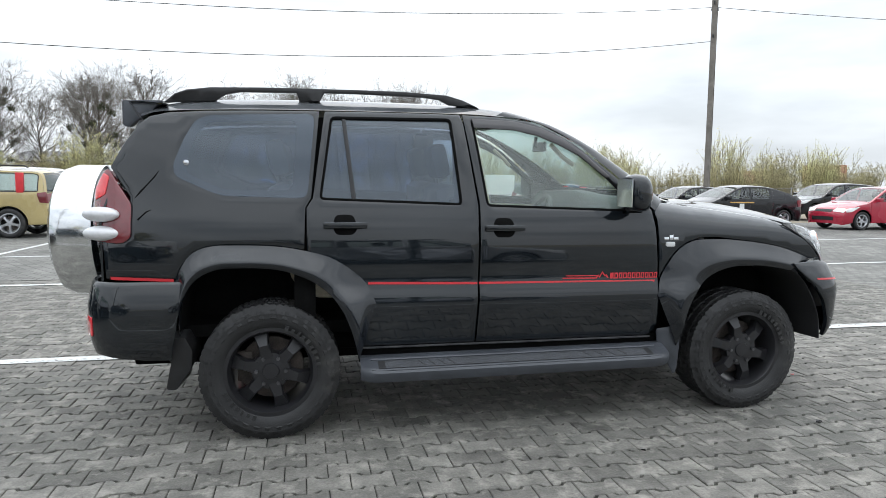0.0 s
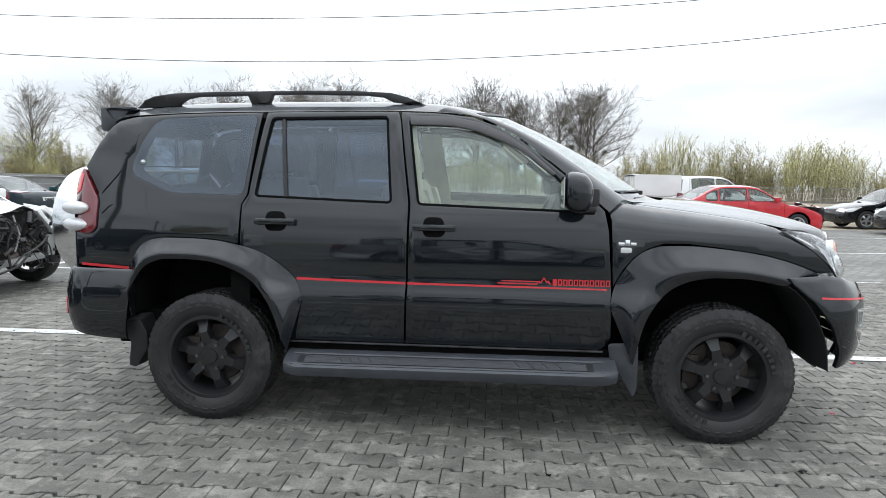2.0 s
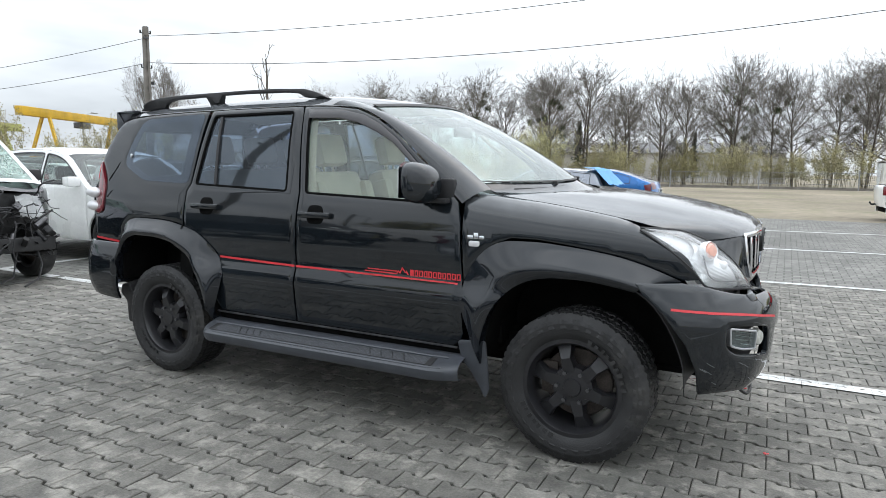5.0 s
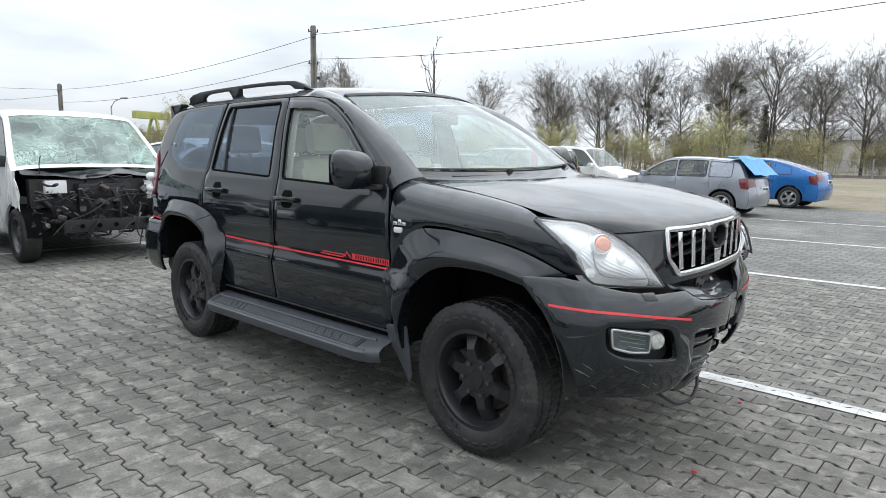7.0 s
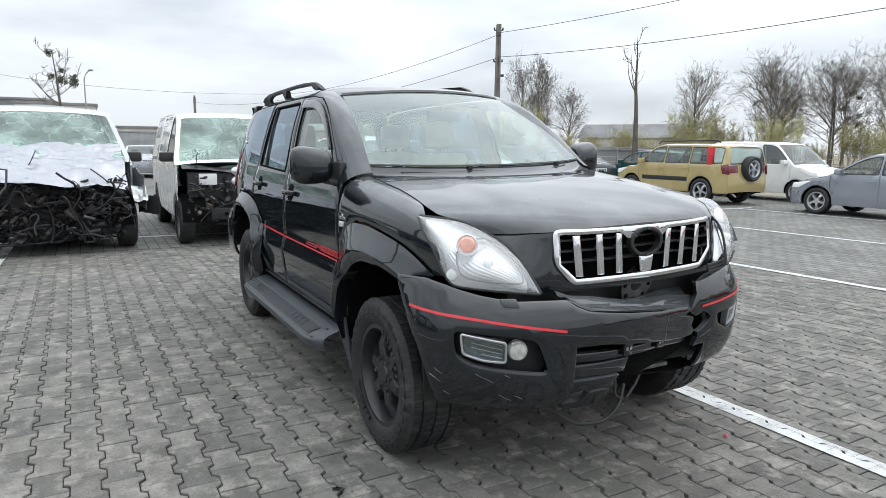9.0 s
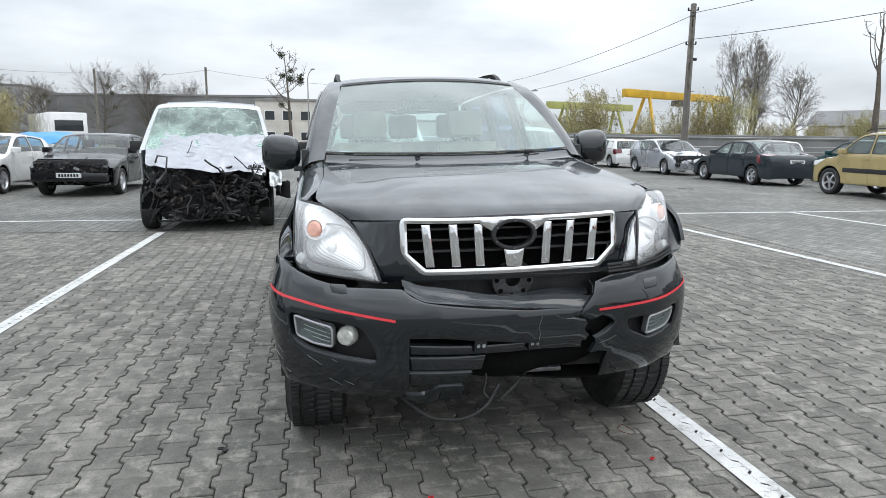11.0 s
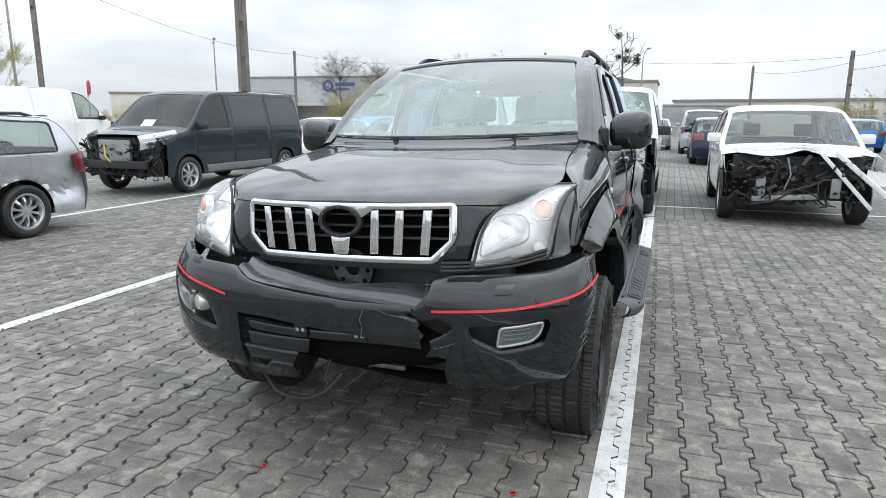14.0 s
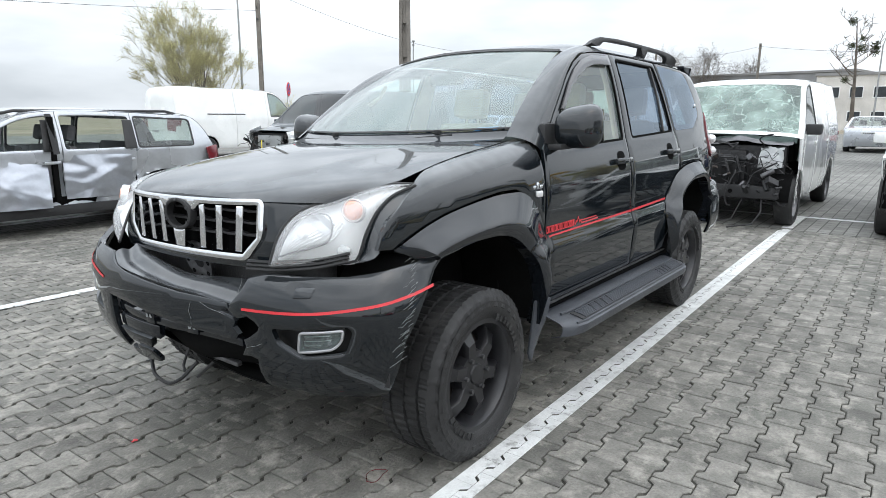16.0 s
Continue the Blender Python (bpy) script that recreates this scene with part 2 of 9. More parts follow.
def shattered():
    """Laminated screen gone to a green-white net of cracks, milky in places."""
    m = glass("shattered_screen", (0.60, 0.86, 0.76), 0.93)
    n, l = m.node_tree.nodes, m.node_tree.links
    out = n["Material Output"]
    old = out.inputs[0].links[0].from_socket
    co = n.new("ShaderNodeTexCoord")
    warp, bent = n.new("ShaderNodeTexNoise"), n.new("ShaderNodeMix")
    warp.inputs["Scale"].default_value, warp.inputs["Detail"].default_value = 3.0, 3.0
    bent.data_type, bent.blend_type, bent.inputs[0].default_value = "RGBA", "ADD", 0.55
    l.new(co.outputs["Object"], warp.inputs["Vector"])
    l.new(co.outputs["Object"], bent.inputs[6])
    l.new(warp.outputs["Color"], bent.inputs[7])
    lines = []
    for scale, wide in ((2.6, 0.012), (7.0, 0.022), (30.0, 0.10)):
        v, q = n.new("ShaderNodeTexVoronoi"), n.new("ShaderNodeMath")
        v.feature, v.inputs["Scale"].default_value, v.inputs["Randomness"].default_value = "DISTANCE_TO_EDGE", scale, 1.0
        q.operation, q.inputs[1].default_value = "LESS_THAN", wide
        l.new(bent.outputs[2], v.inputs["Vector"])
        l.new(v.outputs["Distance"], q.inputs[0])
        lines.append(q.outputs[0])
    soft = []
    for scale, lo, hi in ((2.2, 0.42, 0.72), (1.3, 0.38, 0.66)):
        z, r = n.new("ShaderNodeTexNoise"), n.new("ShaderNodeMapRange")
        z.inputs["Scale"].default_value, z.inputs["Detail"].default_value = scale, 6.0
        r.inputs[1].default_value, r.inputs[2].default_value = lo, hi
        l.new(co.outputs["Object"], z.inputs["Vector"])
        l.new(z.outputs["Fac"], r.inputs[0])
        soft.append(r.outputs[0])

    def op(kind, a, b):
        q = n.new("ShaderNodeMath")
        q.operation = kind
        for i, x in enumerate((a, b)):
            if isinstance(x, float):
                q.inputs[i].default_value = x
            else:
                l.new(x, q.inputs[i])
        return q.outputs[0]

    net = op("MAXIMUM", op("MULTIPLY", lines[0], 0.8), op("MAXIMUM", op("MULTIPLY", lines[1], soft[0]), op("MULTIPLY", lines[2], soft[1])))
    fac = op("MAXIMUM", op("MULTIPLY", net, 0.75), op("ADD", op("MULTIPLY", soft[0], 0.45), 0.10))
    white, mx = n.new("ShaderNodeBsdfPrincipled"), n.new("ShaderNodeMixShader")
    white.inputs["Base Color"].default_value, white.inputs["Roughness"].default_value = (0.52, 0.70, 0.62, 1), 0.25
    l.new(fac, mx.inputs[0])
    l.new(old, mx.inputs[1])
    l.new(white.outputs[0], mx.inputs[2])
    l.new(mx.outputs[0], out.inputs[0])
    return m


SHATTER = shattered()


# ---- mesh tools ----
def part(name, bm, material, parent=None, label="", smooth=35, kind=""):
    me = bpy.data.meshes.new(name)
    bmesh.ops.recalc_face_normals(bm, faces=bm.faces)
    bm.to_mesh(me)
    bm.free()
    for q in (material if isinstance(material, (list, tuple)) else [material]):
        me.materials.append(q)
    if smooth:
        for f in me.polygons:
            f.use_smooth = True
        me.set_sharp_from_angle(angle=radians(smooth))
    ob = new(name, me)
    if parent:
        ob.parent = parent
    if label or kind:
        tagged(ob, label, kind=kind)
    return ob


def thing(name, m, label, category, group="", kind=""):
    ob = new(name)
    ob.matrix_basis = m
    ob.empty_display_size = 0.2
    return tagged(ob, label, category, group, kind)


def add_box(bm, x0, x1, y0, y1, z0, z1, bevel=0.0, m=None, mi=0):
    vs = [bm.verts.new((x, y, z)) for x in (x0, x1) for y in (y0, y1) for z in (z0, z1)]
    fs = [bm.faces.new([vs[i] for i in q]) for q in ((0, 1, 3, 2), (4, 6, 7, 5), (0, 4, 5, 1), (2, 3, 7, 6), (0, 2, 6, 4), (1, 5, 7, 3))]
    for f in fs:
        f.material_index = mi
    if bevel:
        r = bmesh.ops.bevel(bm, geom=list({e for f in fs for e in f.edges}), offset=bevel, segments=2, affect="EDGES", profile=0.6)
        vs = list({v for f in r["faces"] for v in f.verts} | {v for v in vs if v.is_valid})
    if m is not None:
        bmesh.ops.transform(bm, matrix=m, verts=[v for v in vs if v.is_valid])
    return vs


def box(x0, x1, y0, y1, z0, z1, bevel=0.0, m=None):
    bm = bmesh.new()
    add_box(bm, x0, x1, y0, y1, z0, z1, bevel, m)
    return bm


def add_tube(bm, pts, r, seg=8, close=True):
    """A round bar through points; r is one radius or one per point."""
    pts = [Vector(p) for p in pts]
    rs = r if isinstance(r, (list, tuple)) else [r] * len(pts)
    rings, up = [], None
    for i, p in enumerate(pts):
        d = (pts[min(i + 1, len(pts) - 1)] - pts[max(i - 1, 0)]).normalized()
        if up is None:
            up = d.orthogonal().normalized()
        up = (up - d * up.dot(d)).normalized()
        side = d.cross(up)
        rings.append([bm.verts.new(p + (up * math.cos(a) + side * math.sin(a)) * rs[i]) for a in (2 * math.pi * k / seg for k in range(seg))])
    for a, b in zip(rings, rings[1:]):
        for k in range(seg):
            bm.faces.new((a[k], a[(k + 1) % seg], b[(k + 1) % seg], b[k]))
    if close and seg > 2:
        bm.faces.new(rings[0][::-1])
        bm.faces.new(rings[-1])
    return rings


def tube(pts, r, seg=8):
    bm = bmesh.new()
    add_tube(bm, pts, r, seg)
    return bm


def lathe(profile, seg=48, axis="y"):
    """Turns (radius, along) pairs round an axis."""
    bm = bmesh.new()
    rings = []
    for r, h in profile:
        ring = []
        for k in range(seg):
            a = 2 * math.pi * k / seg
            c, s = r * math.cos(a), r * math.sin(a)
            ring.append(bm.verts.new((c, h, s) if axis == "y" else (c, s, h) if axis == "z" else (h, c, s)))
        rings.append(ring)
    for a, b in zip(rings, rings[1:]):
        for k in range(seg):
            bm.faces.new((a[k], a[(k + 1) % seg], b[(k + 1) % seg], b[k]))
    return bm


def inside(p, poly):
    x, y, c = p[0], p[1], False
    for (x0, y0), (x1, y1) in zip(poly, poly[1:] + poly[:1]):
        if (y0 > y) != (y1 > y) and x < (x1 - x0) * (y - y0) / (y1 - y0) + x0:
            c = not c
    return c


def area(poly):
    return sum(a[0] * b[1] - b[0] * a[1] for a, b in zip(poly, poly[1:] + poly[:1])) / 2


def inset(poly, d):
    """Moves every edge of an outline inwards by d."""
    s, out, n = (1 if area(poly) > 0 else -1), [], len(poly)
    for i in range(n):
        a, b, c = (Vector(poly[j % n]) for j in (i - 1, i, i + 1))
        e1, e2 = (b - a).normalized(), (c - b).normalized()
        n1, n2 = Vector((-e1.y, e1.x)) * s, Vector((-e2.y, e2.x)) * s
        h = n1 + n2
        h = h / max(h.dot(n1), 0.35) if h.length > 1e-6 else n1
        out.append(tuple(b + h * d))
    return out


def soften(poly, r, seg=4):
    """Rounds the corners of an outline."""
    out, n = [], len(poly)
    for i in range(n):
        a, b, c = (Vector(poly[j % n]) for j in (i - 1, i, i + 1))
        d1, d2 = (a - b), (c - b)
        k = min(r, d1.length * 0.45, d2.length * 0.45)
        p, q = b + d1.normalized() * k, b + d2.normalized() * k
        for t in (j / seg for j in range(seg + 1)):
            out.append(tuple(p * (1 - t) ** 2 + b * 2 * t * (1 - t) + q * t * t))
    return out


def resample(poly, step):
    out = []
    for a, b in zip(poly, poly[1:] + poly[:1]):
        a, b = Vector(a), Vector(b)
        k = max(1, int((b - a).length / step + 0.5))
        out += [tuple(a.lerp(b, j / k)) for j in range(k)]
    return out


def sheet(outline, surf, holes=(), grid=0.06, thick=0.02, off=0.0, gap=0.0, edge=0.006, bm=None, mi=0):
    """A shaped panel: an outline in a surface's own two coordinates, laid on that surface, with rounded, turned-in edges.
    surf(u, v) gives the place; inwards is found from the surface itself."""
    from mathutils.geometry import delaunay_2d_cdt
    bm = bm or bmesh.new()
    outer = resample(inset(outline, gap) if gap else list(outline), grid)
    rings = [outer] + [resample(list(h), grid) for h in holes]
    lips = [inset(outer, edge)] + [inset(h, -edge) for h in rings[1:]] if edge else []
    pts, edges = [], []
    for ring in rings + lips:
        k = len(pts)
        pts += ring
        edges += [(k + j, k + (j + 1) % len(ring)) for j in range(len(ring))]
    us, vs = [p[0] for p in outer], [p[1] for p in outer]
    core, hol = inset(outer, edge + grid * 0.35), [inset(h, -(edge + grid * 0.35)) for h in rings[1:]]
    u = min(us) + grid * 0.5
    while u < max(us):
        v = min(vs) + grid * 0.5
        while v < max(vs):
            if inside((u, v), core) and not any(inside((u, v), h) for h in hol):
                pts.append((u, v))
            v += grid
        u += grid
    v2, _, f2, *_ = delaunay_2d_cdt([Vector(p) for p in pts], edges, [], 0, 1e-5)
    e = 1e-3

    def place(p, sink):
        a = Vector(surf(*p))
        n = (Vector(surf(p[0] + e, p[1])) - a).cross(Vector(surf(p[0], p[1] + e)) - a)
        n = n.normalized() if n.length > 1e-12 else Vector((0, 1, 0))
        return a + n * (off - sink)

    nb = sum(len(r) for r in rings)
    from collections import defaultdict
    lut = {}
    for i, p in enumerate(pts[:nb]):
        lut[(round(p[0], 5), round(p[1], 5))] = i
    made = [bm.verts.new(place(p, 0.5 * edge if (round(p[0], 5), round(p[1], 5)) in lut else 0.0)) for p in v2]
    good = []
    for f in f2:
        c = (sum(v2[i][0] for i in f) / len(f), sum(v2[i][1] for i in f) / len(f))
        if inside(c, outer) and not any(inside(c, h) for h in rings[1:]):
            try:
                face = bm.faces.new([made[i] for i in f])
                face.material_index = mi
                good.append(f)
            except ValueError:
                pass
    if thick:
        count = defaultdict(int)
        for f in good:
            for a, b in zip(f, (*f[1:], f[0])):
                count[(a, b)] += 1
        low = {}
        for (a, b) in list(count):
            if (b, a) not in count:
                for i in (a, b):
                    if i not in low:
                        low[i] = bm.verts.new(place(v2[i], thick))
                face = bm.faces.new((made[b], made[a], low[a], low[b]))
                face.material_index = mi
    used = [v for v in made if not v.link_faces]
    for v in used:
        bm.verts.remove(v)
    return bm

# materials of the surroundings
BARK = mat("grey_bark", (0.11, 0.095, 0.08), 0.9, var=0.35, scale=3, bump=0.5, bscale=25)
REED = mat("tan_shrub_stems", (0.27, 0.235, 0.15), 0.9, var=0.3, scale=0.6)
WILLOW_BUD = mat("pale_willow_buds", (0.62, 0.61, 0.30), 0.8, var=0.3, scale=0.4, rand=0.3)
TWIG = mat("bare_twigs", (0.165, 0.15, 0.135), 0.9, var=0.3, scale=0.6)
WILLOW = mat("willow_shoots", (0.36, 0.33, 0.20), 0.85, var=0.3, scale=0.6)
MISTLE = mat("mistletoe_leaf", (0.055, 0.068, 0.03), 0.7, var=0.35, scale=2, rand=0.3)
BUD = mat("spring_buds", (0.50, 0.49, 0.22), 0.8, var=0.35, scale=0.4, rand=0.35)
OLIVE = mat("olive_shrub_leaf", (0.34, 0.31, 0.15), 0.8, var=0.4, scale=0.3, rand=0.4)
PINE = mat("dark_conifer", (0.028, 0.038, 0.02), 0.85, var=0.35, scale=1.5, rand=0.3)
CONCRETE = mat("weathered_concrete", (0.19, 0.175, 0.155), 0.9, var=0.25, scale=3, bump=0.4, bscale=40)
WIRE = mat("wire", (0.03, 0.03, 0.032), 0.6)
GALV = mat("galvanised_steel", (0.33, 0.34, 0.34), 0.5, 0.6, var=0.15, scale=4)
CRANE = mat("crane_yellow", (0.62, 0.38, 0.03), 0.5, var=0.2, scale=0.8, bump=0.1)
CRANE_OLD = mat("faded_crane_green_yellow", (0.36, 0.38, 0.12), 0.6, var=0.2, scale=0.8)
FACADE = mat("grey_metal_facade", (0.46, 0.48, 0.50), 0.5, 0.1, var=0.08, scale=0.3)
OFFWHITE = mat("weathered_render", (0.58, 0.56, 0.53), 0.85, var=0.15, scale=0.6, bump=0.2, bscale=12)
DARKWALL = mat("dark_sheet_wall", (0.20, 0.205, 0.21), 0.7, var=0.2, scale=0.3)
ROOF_RED = mat("red_roof_tiles", (0.20, 0.075, 0.05), 0.8, var=0.3, scale=0.8, bump=0.3, bscale=10)
ROOF_GREY = mat("grey_roof", (0.22, 0.22, 0.22), 0.8, var=0.2, scale=0.4)
PANE = mat("dark_window_pane", (0.03, 0.035, 0.04), 0.12, var=0.2, scale=2)


# ---- ground: paved yard, its painted bays, and the rough field behind ----
PAVER = mat("concrete_paver", (0.158, 0.152, 0.136), 0.8, var=0.32, scale=9, bump=0.6, bscale=80, rand=0.26, dirt=((0.100, 0.100, 0.088), 0.8, 0.50), dirt2=((0.31, 0.296, 0.262), 6.5, 0.515), place=True)
JOINT = mat("joint_sand", (0.040, 0.040, 0.032), 0.95, var=0.6, scale=9, bump=0.4, bscale=200, dirt=((0.10, 0.098, 0.085), 3.0, 0.55))
LINE_PAINT = mat("worn_white_road_paint", (0.60, 0.61, 0.60), 0.7, var=0.16, scale=6, bump=0.3, bscale=120, dirt=((0.22, 0.22, 0.21), 11.0, 0.54), place=True)
FIELD = mat("dry_field", (0.24, 0.205, 0.15), 0.95, var=0.35, scale=0.12, bump=0.5, bscale=3, dirt=((0.17, 0.165, 0.09), 0.35, 0.5))

PX, PY = 0.1975, 0.1395
ORIGIN = (0.0685, -1.19)
SKEW = 0.018


def laid(u, v):
    """The place of a point of the paving's own grid, whose courses run slightly askew."""
    return u - SKEW * (v - ORIGIN[1]), v + SKEW * (u - ORIGIN[0])


def bone(w, h, a, grow=0.0):
    """Outline of an interlocking bone-shaped paver."""
    pts = []
    for u, v in ((-0.5, 1), (-0.335, 1), (-0.235, -1), (0.235, -1), (0.335, 1), (0.5, 1)):
        pts.append((u * w, h / 2 + v * a))
    return [(x, y) for x, y in pts] + [(-x, -y) for x, y in pts]


BONE = inset(bone(PX, PY, 0.0125), 0.0026)


def add_paver(bm, x, y, z, tilt=(0, 0)):
    n = len(BONE)
    lo = inset(BONE, 0.0)
    hi = inset(BONE, 0.004)
    rings = []
    for ring, h in ((lo, -0.03), (lo, -0.003), (hi, 0.0)):
        rings.append([bm.verts.new((x + p[0], y + p[1], z + h + p[0] * tilt[0] + p[1] * tilt[1])) for p in ring])
    for a, b in zip(rings, rings[1:]):
        for k in range(n):
            bm.faces.new((a[k], a[(k + 1) % n], b[(k + 1) % n], b[k]))
    bm.faces.new(rings[-1])


def far_ground_material():
    """The same paving where it is too far to tell stones apart."""
    m = mat("far_paving", (0.19, 0.187, 0.172), 0.8, var=0.25, scale=0.6, bump=0.15, bscale=8, dirt=((0.115, 0.114, 0.105), 0.12, 0.5))
    n, l = m.node_tree.nodes, m.node_tree.links
    p = n["Principled BSDF"]
    co, br, mx = n.new("ShaderNodeTexCoord"), n.new("ShaderNodeTexBrick"), n.new("ShaderNodeMix")
    br.inputs["Scale"].default_value = 1.0
    br.inputs["Brick Width"].default_value, br.inputs["Row Height"].default_value, br.inputs["Mortar Size"].default_value = PX, PY, 0.008
    br.inputs["Color1"].default_value, br.inputs["Color2"].default_value, br.inputs["Mortar"].default_value = (1.15, 1.15, 1.15, 1), (0.75, 0.75, 0.75, 1), (0.3, 0.3, 0.28, 1)
    mx.data_type, mx.blend_type, mx.inputs[0].default_value = "RGBA", "MULTIPLY", 1.0
    src = p.inputs["Base Color"].links[0].from_socket
    l.new(co.outputs["Object"], br.inputs["Vector"])
    l.new(src, mx.inputs[6])
    l.new(br.outputs["Color"], mx.inputs[7])
    l.new(mx.outputs[2], p.inputs["Base Color"])
    return m


FAR_PAVING = far_ground_material()
NEAR = (-5.6, 6.6, -6.6, 5.4)

bm = bmesh.new()


def add_quad(b, x0, x1, y0, y1, z=0.0):
    b.faces.new([b.verts.new(q) for q in ((x0, y0, z), (x1, y0, z), (x1, y1, z), (x0, y1, z))])


EAST = NEAR[1] - 0.07
for x0, x1, y0, y1, z in ((NEAR[0] - .4, EAST + .4, NEAR[2] - .4, NEAR[3] + .4, -0.012), (-60, NEAR[0], -45, 18.5, 0), (EAST, 60, -45, 18.5, 0), (NEAR[0], EAST, -45, NEAR[2], 0), (NEAR[0], EAST, NEAR[3], 18.5, 0),
                           (NEAR[0], NEAR[0] + .3, NEAR[2], NEAR[3], -.006), (EAST - .3, EAST, NEAR[2], NEAR[3], -.006), (NEAR[0] + .3, EAST - .3, NEAR[2], NEAR[2] + .3, -.006), (NEAR[0] + .3, EAST - .3, NEAR[3] - .3, NEAR[3], -.006)):
    add_quad(bm, x0, x1, y0, y1, z)
for f in bm.faces:
    f.material_index = 0 if f.calc_center_median().z < -0.009 else 1
for x0, x1, y0, y1 in ((-900, 900, 18.5, 900), (-900, 900, -900, -45), (-900, -60, -45, 18.5), (60, 900, -45, 18.5)):
    add_quad(bm, x0, x1, y0, y1, -0.004)
    bm.faces.ensure_lookup_table()
    bm.faces[-1].material_index = 2
ground = tagged(part("ground", bm, [JOINT, FAR_PAVING, FIELD], smooth=0), "grey concrete paved car yard with dry field around", "ground", kind="structure")


# painted bay lines as bands: x0, y0, x1, y1, width
BANDS = [(-6.9, 0.89, 9.0, 1.08, 0.13), (-6.9, -3.10, 9.0, -3.09, 0.12), (-6.9, 4.80, 14, 6.05, 0.12), (-6.9, 8.45, 16, 11.0, 0.12), (-6.9, 12.6, 16, 15.4, 0.12),
         (-6.9, -7.1, 3.0, -7.15, 0.12), (-6.9, -7.2, -6.9, 13.2, 0.12), (-6.9, -11.2, 3.0, -11.2, 0.12), (-16.5, 4.6, -16.5, 9.5, 0.12)]


def clip_half(poly, px, py, nx, ny):
    out = []
    for a, b in zip(poly, poly[1:] + poly[:1]):
        da, db = (a[0] - px) * nx + (a[1] - py) * ny, (b[0] - px) * nx + (b[1] - py) * ny
        if da >= 0:
            out.append(a)
        if (da >= 0) != (db >= 0):
            t = da / (da - db)
            out.append((a[0] + (b[0] - a[0]) * t, a[1] + (b[1] - a[1]) * t))
    return out


def lay_line(x0, y0, x1, y1, w):
    """A painted band: stone by stone on the near paving, one strip further out."""
    bm = bmesh.new()
    d = Vector((x1 - x0, y1 - y0)).normalized()
    nrm = Vector((-d.y, d.x))
    top = inset(BONE, -0.0018)
    if abs(d.x) > 0.5:
        for j in range(int((NEAR[2] - ORIGIN[1]) / PY), int((NEAR[3] - ORIGIN[1]) / PY) + 1):
            vc = ORIGIN[1] + j * PY
            if abs(vc - (y0 + y1) / 2) > 2:
                continue
            i0 = int((NEAR[0] - ORIGIN[0]) / PX)
            for i in range(i0, int((NEAR[1] - ORIGIN[0]) / PX) + 1):
                uc = ORIGIN[0] + (i + (j % 2) / 2) * PX
                if abs((Vector(laid(uc, vc)) - Vector((x0, y0))).dot(nrm)) < w / 2 + PY:
                    poly = [laid(uc + p[0], vc + p[1]) for p in top]
                    for sg in (1, -1):
                        poly = clip_half(poly, x0 - nrm.x * sg * w / 2, y0 - nrm.y * sg * w / 2, nrm.x * sg, nrm.y * sg) if poly else poly
                    if len(poly) > 2 and abs(area(poly)) > 1e-4:
                        bm.faces.new([bm.verts.new((p[0], p[1], 0.0045)) for p in poly])
        spans = [(x0, NEAR[0] - PX / 2), (NEAR[1], x1)]
        if not NEAR[2] < y0 < NEAR[3]:
            spans = [(x0, x1)]
        for a, b in spans:
            if b > a:
                ya, yb = (y0 + (y1 - y0) * (q - x0) / (x1 - x0) for q in (a, b))
                bm.faces.new([bm.verts.new(q) for q in ((a, ya - w / 2, 0.007), (b, yb - w / 2, 0.007), (b, yb + w / 2, 0.007), (a, ya + w / 2, 0.007))])
    else:
        add_quad(bm, x0 - w / 2, x0 + w / 2, y0, y1, 0.006)
    return part("bay_line", bm, LINE_PAINT, None, smooth=0)


for band in BANDS:
    tagged(lay_line(*band), "worn white painted parking bay line on paving", "road marking", "bay lines", "structure")


# ---- wheels ----
WHEEL_CACHE = {}


